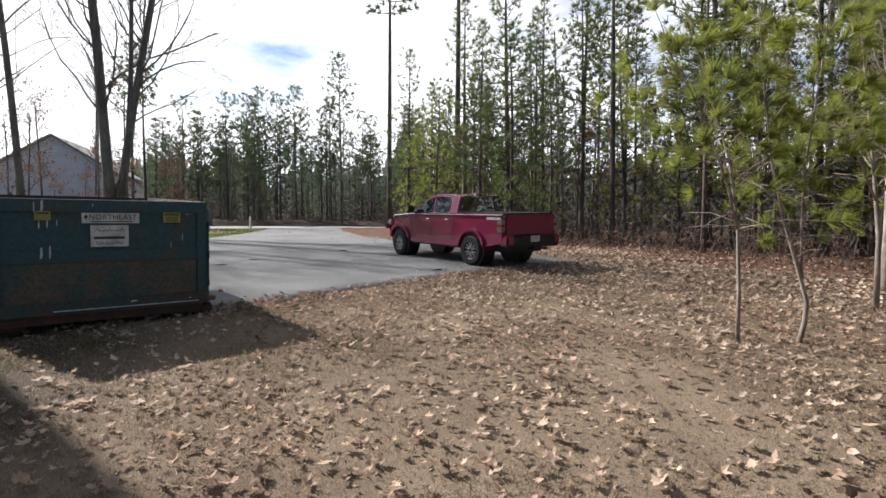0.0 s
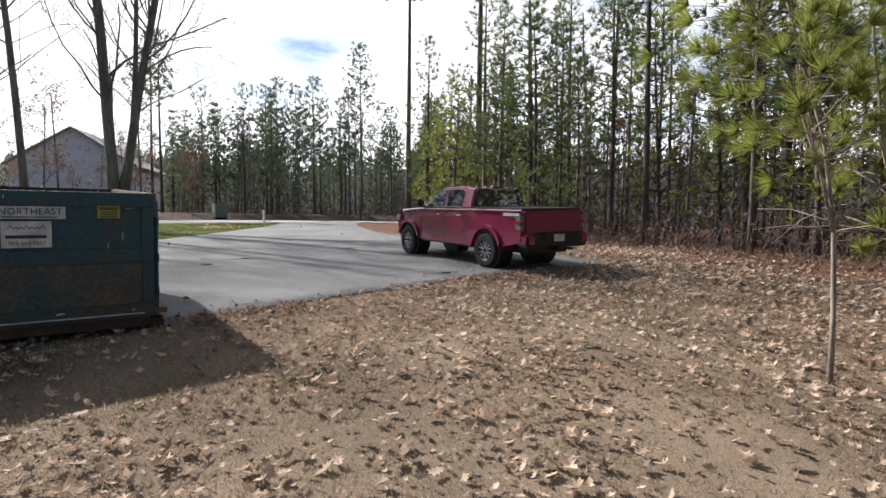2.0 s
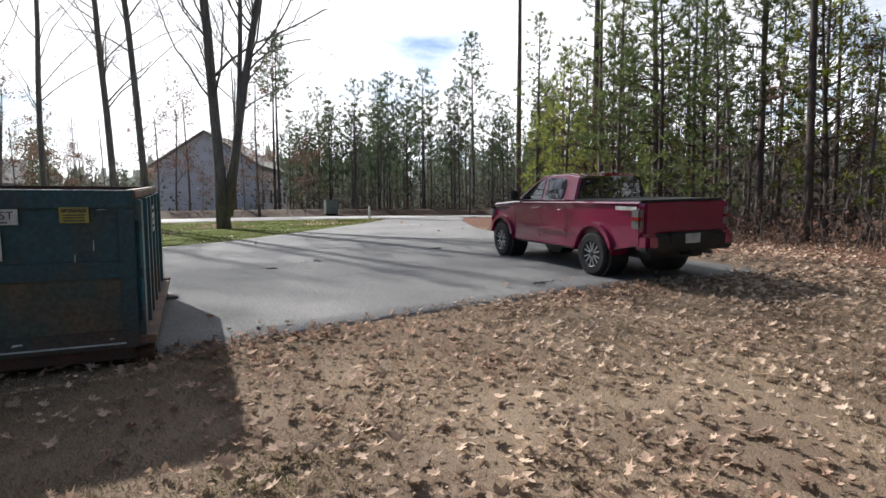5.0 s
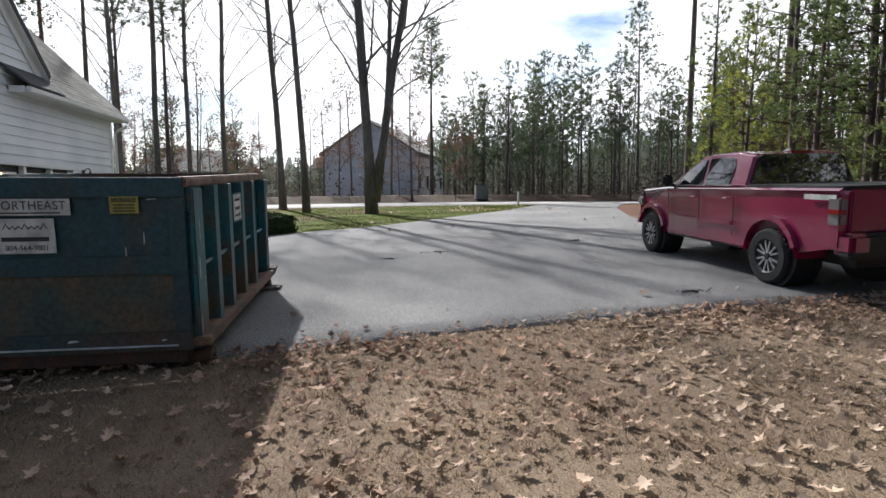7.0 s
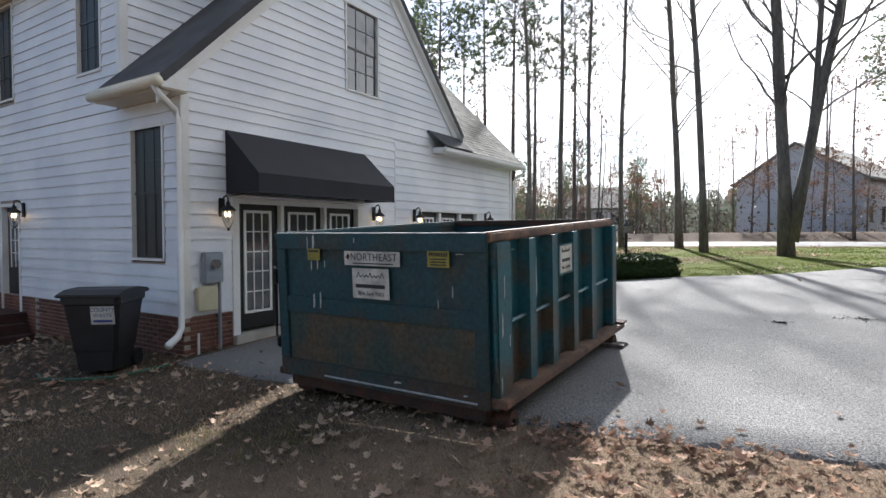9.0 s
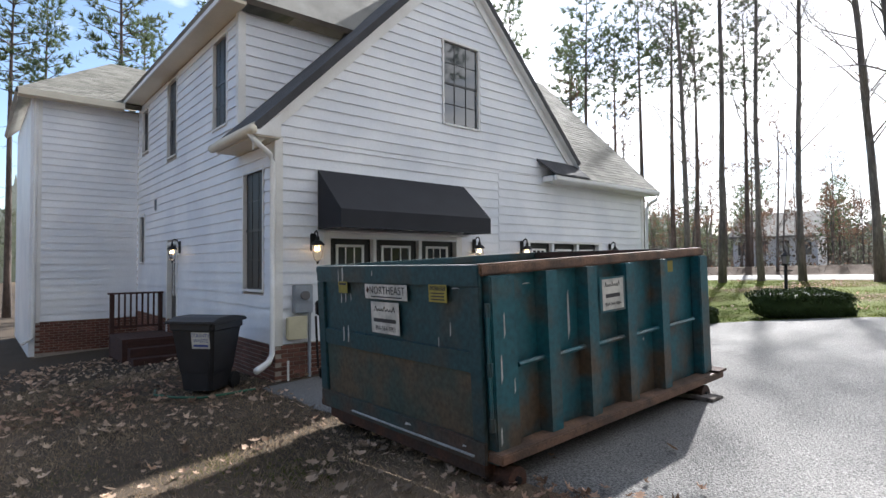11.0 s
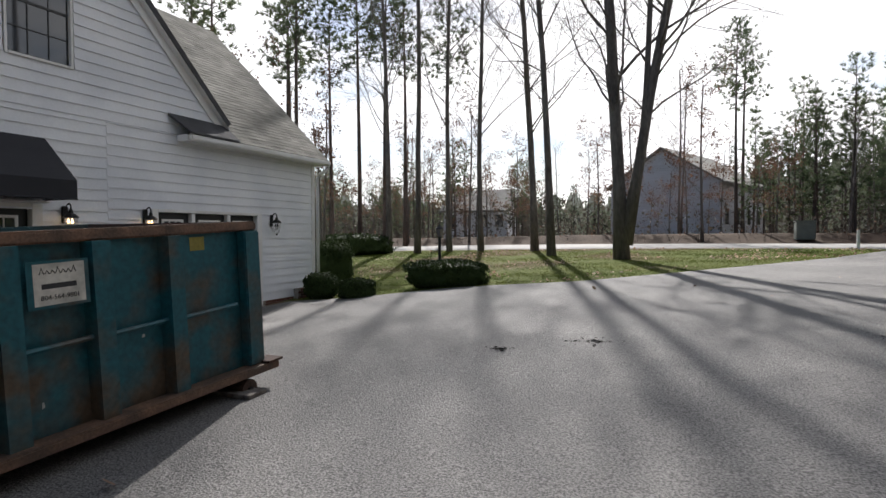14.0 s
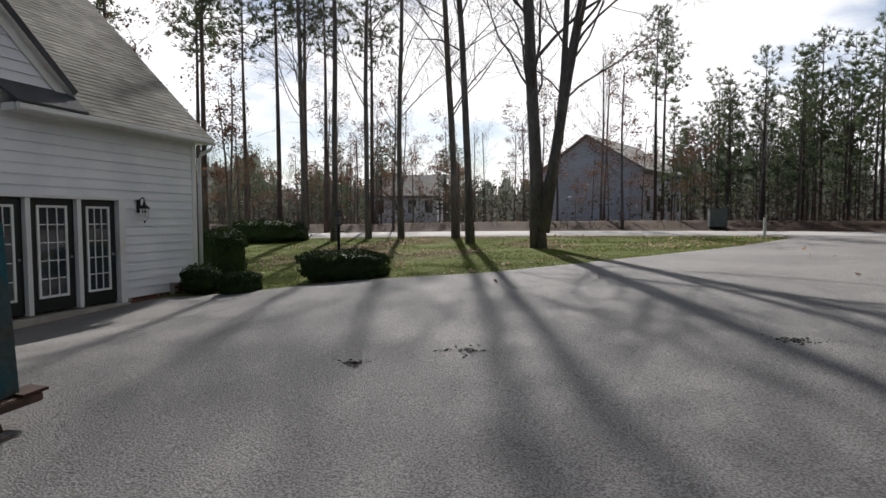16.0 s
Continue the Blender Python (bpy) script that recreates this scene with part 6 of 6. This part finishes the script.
def far_woods():
    """The wood that goes on behind the nearer trees, on all sides; its south belt is unseen, added to block skylight.
    """
    random.seed(95)
    wood, crown = Soup(), Soup()
    spots_ = []
    for _ in range(300):
        spots_.append((random.uniform(-90, 110), random.uniform(80, 104)))
    for _ in range(170):
        spots_.append((random.uniform(36, 85), random.uniform(-40, 86)))
    for _ in range(110):
        spots_.append((random.uniform(-95, -42), random.uniform(-40, 90)))
    # unseen belt behind the camera, added to darken the side wall and ground
    for _ in range(150):
        spots_.append((random.uniform(-45, 34), random.uniform(-36, -9)))
    for x, y in spots_:
        h, z = random.uniform(8, 14) * (0.62 if x < 12 and y > 70 else 1.0), gz(x, y)
        wood.limb([Vector((x, y, z - 0.2)), Vector((x + random.gauss(0, 0.2), y, z + h))], [0.13, 0.02], 4)
        low = random.choice((0.05, 0.15, 0.3, 0.45))
        for _k in range(95):
            f = low + (1 - low) * random.random()
            rr = 2.3 * (1.12 - f) ** 0.8 * math.sqrt(random.random())
            a = random.random() * 6.28
            p = Vector((x + rr * math.cos(a), y + rr * math.sin(a), z + h * f))
            for _j in range(2):
                crown.blade(p, rand_dir(0.2) * random.uniform(0.5, 0.9), random.uniform(0.04, 0.10))
    t = new("far_wood_trunks", wood.mesh("far_wood_trunks", BARK_PINE))
    tagged(t, "distant tree trunks of the surrounding wood, with an unseen added belt to the south", "woods", kind="stuff")
    c = new("far_wood_foliage", crown.mesh("far_wood_foliage", FAR_LEAF))
    tagged(c, "distant dark green foliage of the surrounding wood, with an unseen added belt to the south", "woods", kind="stuff")


far_woods()


def distant_treeline(name, radius, low, high, mat, seed):
    """A plain ragged wall of far wood right round the place, lower over the houses across the road."""
    random.seed(seed)
    verts, faces, count = [], [], 2600
    for i in range(count):
        a = 2 * math.pi * i / count
        x, y = 4 + radius * math.sin(a), 6 + radius * math.cos(a)
        open_side = smooth01(1.0 - abs(((a + math.pi) % (2 * math.pi)) - math.pi + 0.30) / 0.42)
        h = high + (low - high) * open_side
        ragged = 0.62 + 0.5 * noise.noise((a * 14, seed, 0)) + 0.34 * noise.noise((a * 60, seed, 3)) + 0.25 * abs(noise.noise((a * 210, seed, 5))) + 0.10 * random.random()
        base = gz(x, y)
        verts += [(x, y, base - 1), (x, y, base + h * max(ragged, 0.2))]
    for i in range(count):
        k, m = 2 * i, 2 * ((i + 1) % count)
        faces.append((k, m, m + 1, k + 1))
    tagged(raw(name, verts, faces, mat), "hazy distant line of woodland all round", "backdrop", kind="structure")


# the haze of distance is mixed into these greens, paler for the farther ring
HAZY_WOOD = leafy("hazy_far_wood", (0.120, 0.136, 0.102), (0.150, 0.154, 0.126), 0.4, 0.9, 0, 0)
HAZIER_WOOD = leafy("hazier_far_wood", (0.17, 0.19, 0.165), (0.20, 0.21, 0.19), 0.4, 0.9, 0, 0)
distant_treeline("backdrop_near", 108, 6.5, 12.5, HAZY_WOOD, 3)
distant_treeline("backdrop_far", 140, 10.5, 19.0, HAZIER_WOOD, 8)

# the two saplings beside the path
def sapling(seed, stems, h, label):
    random.seed(seed)
    wood, crown = Soup(), Soup()
    for pts, r in stems:
        wood.limb([Vector(p) for p in pts], [r + (0.008 - r) * i / (len(pts) - 1) for i in range(len(pts))], 7)
        for i in range(44):
            g = 0.36 + 0.64 * random.random()
            k = min(int(g * (len(pts) - 1)), len(pts) - 2)
            p = Vector(pts[k]).lerp(Vector(pts[k + 1]), g * (len(pts) - 1) - k)
            if p.z < 1.1:
                continue
            a = random.random() * 6.28
            d = Vector((math.cos(a), math.sin(a), random.gauss(0.3, 0.3))).normalized()
            ln = (0.3 + 0.9 * random.random()) * (1.25 - 0.5 * g)
            e = p + d * ln + Vector((0, 0, -0.05 * ln))
            wood.limb([p, p + d * ln * 0.5 + Vector((0, 0, 0.03)), e], [0.007, 0.005, 0.003], 4)
            if random.random() < (0.85 if p.z > 1.9 else 0.45):
                for j in range(random.randint(1, 2)):
                    tuft(crown, e - d * 0.14 * j, (d + Vector((0, 0, 0.15))).normalized(), 120, 0.25, 0.0038, 0.78)
    return tree_thing("pine_sapling", label, wood, BARK_PALE, crown, NEEDLE_LIGHT)


put(sapling(81, [([(0, 0, -0.1), (0.01, 0, 0.7), (-0.02, 0.02, 1.5), (-0.10, 0.10, 2.3), (-0.32, 0.25, 3.1), (-0.55, 0.4, 4.0)], 0.028), ([(-0.02, 0.02, 1.45), (-0.15, 0.1, 2.0), (-0.55, 0.25, 2.9), (-0.9, 0.5, 3.6)], 0.016)], 4.0, "slender pine sapling with yellow-green needle tufts"), 7.80, 3.13)
put(sapling(82, [([(0, 0, -0.1), (0.06, -0.06, 0.28), (0.13, -0.06, 0.55), (0.02, 0.02, 1.0), (-0.12, 0.12, 1.5), (-0.28, 0.22, 2.2), (-0.40, 0.3, 3.2), (-0.5, 0.35, 4.2)], 0.036), ([(0.06, -0.02, 0.85), (0.0, -0.02, 1.4), (-0.05, -0.05, 2.2), (0.1, -0.15, 3.4), (0.2, -0.2, 4.3)], 0.02)], 4.3, "crooked forked pine sapling with needle tufts"), 8.42, 2.68)
put(sapling(83, [([(0, 0, -0.1), (0.03, 0, 1.2), (0.0, 0.1, 2.4), (-0.1, 0.2, 3.6), (-0.3, 0.3, 5.0)], 0.05), ([(0.0, 0.05, 1.8), (-0.6, 0.2, 2.6), (-1.3, 0.4, 3.2)], 0.02)], 5, "leafy young pine near the wood's edge"), 11.6, 2.6)
put(bare(84, 8, 0.13, 0.25, 1, 0, "pale rough-barked tree with tangled bare twigs", 0.6, BARK_PALE, 4), 13.6, 2.9)


def brush():
    """Tangled bare twigs and saplings along the foot of the wood."""
    random.seed(91)
    s = Soup()
    for _ in range(1500):
        y = random.uniform(-12, 34)
        x = wood_edge(y) + abs(random.gauss(0, 2.2)) - 0.2
        if random.random() < 0.22:
            x, y = random.uniform(-34, 40), random.uniform(42.8, 48)
        z = gz(x, y)
        d = Vector((random.gauss(0, 0.5), random.gauss(0, 0.5), 1)).normalized()
        h = random.uniform(0.4, 1.9)
        p0, p1, p2 = Vector((x, y, z - 0.05)), Vector((x, y, z)) + d * h * 0.5, Vector((x, y, z)) + (d + rand_dir() * 0.3) * h
        s.limb([p0, p1, p2], [0.011, 0.007, 0.003], 3)
        for _k in range(3):
            q = p0.lerp(p1, random.random()) if random.random() < 0.4 else p1.lerp(p2, random.random())
            s.limb([q, q + (d + rand_dir() * 1.1).normalized() * h * 0.35], [0.005, 0.002], 3)
    ob = new("undergrowth", s.mesh("undergrowth", TWIG))
    tagged(ob, "tangled bare twigs along the wood's edge", "undergrowth", kind="stuff")
    s = Soup()
    for _ in range(5200):
        y = random.uniform(-12, 35)
        x = wood_edge(y) + abs(random.gauss(0, 3.5)) - 0.3
        if random.random() < 0.3:
            x, y = random.uniform(-34, 45), random.uniform(42.5, 50)
        s.leaf(Vector((x, y, gz(x, y) + abs(random.gauss(0, 0.45)) + 0.4 * (y > 42))), random.uniform(0.04, 0.09), rand_dir())
    tagged(new("understorey_leaves", s.mesh("understorey_leaves", BROWN_LEAF)), "dry brown leaves on low twigs in the wood", "undergrowth", kind="stuff")

    s = Soup()
    for _ in range(46000):
        if random.random() < 0.6:
            x, y = random.uniform(-60, 75), random.uniform(47, 98)
            if -3 < x < 14 and 56 < y < 76:
                continue
        else:
            y = random.uniform(-20, 60)
            x = wood_edge(y) + random.uniform(4, 32)
        s.leaf(Vector((x, y, gz(x, y) + 3.2 * random.random() ** 1.5)), random.uniform(0.07, 0.2), rand_dir())
    for _ in range(14000):
        if random.random() < 0.55:
            x, y = random.uniform(-95, 115), random.uniform(80, 122)
        else:
            y = random.uniform(-30, 80)
            x = wood_edge(y) + random.uniform(17, 42)
        s.leaf(Vector((x, y, gz(x, y) + 6.5 * random.random() ** 1.7)), random.uniform(0.2, 0.5), rand_dir())
    tagged(new("thicket", s.mesh("thicket", THICKET)), "grey-brown thicket between the trunks of the wood", "undergrowth", kind="stuff")


brush()


# ---- clipped shrubs ----
def shrub(x, y, rx, ry, h, label, seed, flat=0.5, leaf=0.035, n=2600):
    random.seed(seed)
    t = tagged(new("shrub"), label, "shrub", "shrubs beside the drive")
    bm = bmesh.new()
    bmesh.ops.create_icosphere(bm, subdivisions=3, radius=1.0)
    def shape(c):
        n_ = 1 + 0.14 * noise.noise(c * 2.2 + Vector((seed, 0, 0)))
        zz = math.copysign(abs(c.z) ** flat, c.z)
        return Vector((c.x * rx * n_, c.y * ry * n_, h * (0.5 + 0.5 * zz * n_)))
    for v in bm.verts:
        v.co = shape(v.co) * 0.93
    part("inner_growth", bm, SHRUB_LEAF, t)
    s = Soup()
    for _ in range(n):
        d = rand_dir(0.3)
        p = shape(d) * (0.93 + 0.09 * random.random())
        s.leaf(p, leaf * (0.6 + 0.8 * random.random()), (d + rand_dir() * 0.8).normalized())
    ob = new("foliage", s.mesh("foliage", SHRUB_LEAF))
    ob.parent = t
    put(t, x, y)


shrub(1.38, 21.0, 1.12, 0.85, 0.72, "low wide clipped dark green shrub by the lamp post", 1, 0.45, n=4200)
shrub(-0.38, 19.5, 0.46, 0.44, 0.52, "small rounded green shrub beside the drive", 2, n=2200)
shrub(-2.85, 21.9, 0.70, 0.70, 1.45, "tall clipped green shrub at the house corner", 3, 0.4, n=3600)
shrub(-1.62, 19.75, 0.5, 0.42, 0.72, "loose reddish green shrub against the foundation", 4, 0.8, n=1500)
shrub(-9.8, 33.8, 2.4, 1.2, 1.2, "dark broad evergreen shrub at the lawn's edge", 5, 0.6, 0.06, 3000)


# ---- lamp post, roadside things ----
def lamp_post():
    t = tagged(new("lamp_post"), "black garden lamp post with a small lantern", "lamp post")
    part("post", lathe([(0.06, -0.1), (0.06, 0.25), (0.04, 0.3), (0.04, 1.22), (0.055, 1.24), (0.03, 1.27)], 12), IRON, t)
    part("cross_bar", tube([(-0.16, 0, 1.12), (0.16, 0, 1.12)], 0.012, 6), IRON, t)
    head = part("lantern", lathe([(0.055, 1.27), (0.10, 1.29), (0.10, 1.30)], 6), IRON, t)
    part("glass", lathe([(0.075, 1.302), (0.115, 1.50)], 6), CLEAR_LENS, head)
    part("roof", lathe([(0.135, 1.502), (0.13, 1.52), (0.04, 1.60), (0.015, 1.66)], 6), IRON, head)
    put(t, 0.85, 21.75, 0, 1.0, 0)


lamp_post()
post = tagged(part("marker_post", box(-0.05, 0.05, -0.05, 0.05, -0.1, 0.85, 0.01), TRIM), "short white marker post by the drive's mouth", "post")
put(post, 13.6, 35.8)
CABINET = material("grey_green_cabinet", (0.13, 0.15, 0.13), 0.7, 0, 0.15, 3.0, None, 40, 0.1, 0.002)
ub = tagged(new("utility_cabinet"), "pale grey green roadside utility cabinet", "cabinet")
part("body", box(-0.45, 0.45, -0.4, 0.4, 0.0, 0.95, 0.03), CABINET, ub)
part("lid", box(-0.48, 0.48, -0.43, 0.43, 0.952, 1.03, 0.02), CABINET, ub)
ub.location = (13.0, 43.5, gz(13, 40) + 0.2)


# ---- houses across the road ----
HOUSE_FAR = material("grey_siding_far", (0.60, 0.61, 0.64), 0.7, 0, 0.1, 0.6, None, 12, 0.1, 0.01, stretch=(0.2, 0.2, 6))


def far_house(x, y, w, d, eave, ridge, turn, label, mat):
    t = tagged(new("house"), label, "house")
    part("wall", box(-w / 2, w / 2, -d / 2, d / 2, -0.5, eave), mat, t)
    for sx in (-1, 1):
        part("gable_end", extrude_x([(-d / 2, eave), (d / 2, eave), (0, ridge)], sx * w / 2 - (0.2 if sx > 0 else 0), sx * w / 2 + (0.2 if sx < 0 else 0)), mat, t)
    for sy in (-1, 1):
        ring = [(sy * (d / 2 + 0.4), eave - 0.2), (0, ridge), (0, ridge + 0.2), (sy * (d / 2 + 0.4), eave)]
        part("roof", extrude_x(ring, -w / 2 - 0.35, w / 2 + 0.35), SHINGLE, t)
    for i in range(4):
        for z in (1.0, 3.9):
            if z + 1.4 < eave:
                u = -w / 2 + w * (i + 0.5) / 4
                f = part("window", box(u - 0.5, u + 0.5, -d / 2 - 0.06, -d / 2 - 0.01, z, z + 1.5), TRIM, t)
                part("pane", box(u - 0.42, u + 0.42, -d / 2 - 0.075, -d / 2 - 0.062, z + 0.08, z + 1.42), PANE, f)
    for j in range(2):
        for z in (1.0, 3.9):
            if z + 1.4 < eave:
                v = -d / 4 + d / 2 * j
                f = part("window", box(w / 2 + 0.01, w / 2 + 0.06, v - 0.5, v + 0.5, z, z + 1.5), TRIM, t)
                part("pane", box(w / 2 + 0.062, w / 2 + 0.075, v - 0.42, v + 0.42, z + 0.08, z + 1.42), PANE, f)
    t.matrix_world = pose(x, y, 2.1, 0, 0, turn)


far_house(7.2, 67, 11.5, 10.0, 4.7, 7.9, 68, "large grey two-storey house behind the trees", HOUSE_FAR)
far_house(-14.5, 68, 7.0, 8.0, 2.9, 5.2, 10, "small white house behind the trees", SIDING)


# ---- fallen leaves and grass ----
def fallen_leaves():
    random.seed(101)
    s = Soup()
    warp = [random.uniform(0.7, 1.3) for _ in range(400)]
    outline = [(0, -1), (0.28, -0.55), (0.16, -0.35), (0.55, -0.05), (0.22, 0.1), (0.42, 0.55), (0.12, 0.5), (0, 1), (-0.12, 0.5), (-0.42, 0.55), (-0.22, 0.1), (-0.55, -0.05), (-0.16, -0.35), (-0.28, -0.55)]
    n = 0
    while n < 37000:
        r = random.random()
        if r < 0.62:
            x, y = random.uniform(-9, 14.5), random.uniform(-1.0, 9.5)
        elif r < 0.82:
            y = random.uniform(-6, 20)
            x = wood_edge(y) + random.gauss(-1.5, 2.4)
        elif r < 0.93:
            x, y = random.uniform(-6, 14), random.uniform(19, 36)
        else:
            x, y = random.uniform(-2.3, 13), random.uniform(8.6, 10.2)
        if on_drive(x, y, -0.1) and random.random() > (0.05 if y < 9.6 else 0.012):
            continue
        if 11 < x < 14 and y < 2 and random.random() < 0.3:
            continue
        # pale leaves thinned where dumpster and house shade the ground
        if -1 < x < 3.6 and y > 6.2 and random.random() < 0.6:
            continue
        if x < 1.5 and 4.5 < y < 9.5 and random.random() < 0.45:
            continue
        if y > 19.5 and x < table_at(DRIVE_LEFT, y) and noise.noise((x * 0.35, y * 0.35, 7.0)) < 0.05:
            continue
        patch = noise.noise((x * 0.5, y * 0.5, 9))
        if random.random() > 0.62 + 0.6 * patch + (0.3 if x > 8 else 0):
            continue
        n += 1
        z = gz(x, y) + (0.04 if on_drive(x, y) else 0.022) + random.random() * 0.02
        size = random.uniform(0.024, 0.074) * (1.0 if random.random() < 0.5 else 0.62)
        a, tilt, roll, curl = random.random() * 6.28, random.gauss(0, 0.38), random.gauss(0, 0.38), random.uniform(0.1, 0.85)
        m = Euler((tilt, roll, a)).to_matrix()
        k = len(s.v)
        c = Vector((x, y, z + size * 0.25))
        s.v.append(c - m @ Vector((0, 0, curl * size * 0.25)))
        rim = outline if -6 < x < 11.5 and 1.5 < y < 9.6 else outline[1::2]
        for q, (px, py) in enumerate(rim):
            px, py = px * warp[(n * 7 + q) % 400], py * warp[(n * 5 + q * 3) % 400]
            s.v.append(c + m @ Vector((px * size * 1.5, py * size, (px * px * 1.6 + py * py * 0.6) * curl * size)))
        for i in range(len(rim)):
            s.f.append((k, k + 1 + i, k + 1 + (i + 1) % len(rim)))
    tagged(new("fallen_leaves", s.mesh("fallen_leaves", LITTER_LEAF)), "curled brown and pale fallen oak leaves on the lawn", "leaves", kind="stuff")


fallen_leaves()


def lawn_blades(name, mat, n, where, h0, h1, label, seed, wide=1.0):
    random.seed(seed)
    s = Soup()
    k = 0
    while k < n:
        x, y = where()
        if on_drive(x, y, -0.02):
            continue
        k += 1
        d = Vector((random.gauss(0, 0.7), random.gauss(0, 0.7), 0.8)).normalized()
        s.blade(Vector((x, y, gz(x, y) - 0.005)), d * random.uniform(h0, h1), random.uniform(0.002, 0.0045) * wide)
    tagged(new(name, s.mesh(name, mat)), label, "grass", kind="stuff")


lawn_blades("dormant_grass", STRAW, 230000, lambda: (random.uniform(-6, 11.5), random.uniform(0.8, 9.4)), 0.025, 0.07, "short tan dormant grass", 111)
lawn_blades("green_grass", GREEN_BLADE, 110000, lambda: (random.uniform(-8, 14), random.uniform(19.5, 36)), 0.03, 0.07, "short green lawn grass towards the road", 112, 1.7)
lawn_blades("green_tufts", GREEN_BLADE, 5000, lambda: ((lambda c: (c[0] + random.gauss(0, 0.25), c[1] + random.gauss(0, 0.25)))(random.choice([(0.9, 7.4), (1.6, 7.9), (2.6, 6.3), (0.2, 6.6), (3.2, 7.0), (1.2, 3.2), (3.9, 6.1)]))), 0.02, 0.05, "patches of green grass in the tan lawn", 113)

# dark crumbs and stains on the drive
def crumbs(x, y, r, seed):
    random.seed(seed)
    s = Soup()
    for _ in range(90):
        a, q = random.random() * 6.28, abs(random.gauss(0, 0.5))
        px, py = x + math.cos(a) * r * q * 1.6, y + math.sin(a) * r * q
        s.leaf(Vector((px, py, gz(px, py) + 0.042)), random.uniform(0.01, 0.03), Vector((random.gauss(0, 0.3), random.gauss(0, 0.3), 1)).normalized())
    tagged(new("debris", s.mesh("debris", PATCH_DARK)), "small heap of dark leaf crumbs on the asphalt", "debris", "debris on the drive")


for i, (x, y, r) in enumerate([(6.0, 14.85, 0.28), (5.0, 14.2, 0.10), (8.7, 10.2, 0.18), (9.3, 15.8, 0.2)]):
    crumbs(x, y, r, 120 + i)
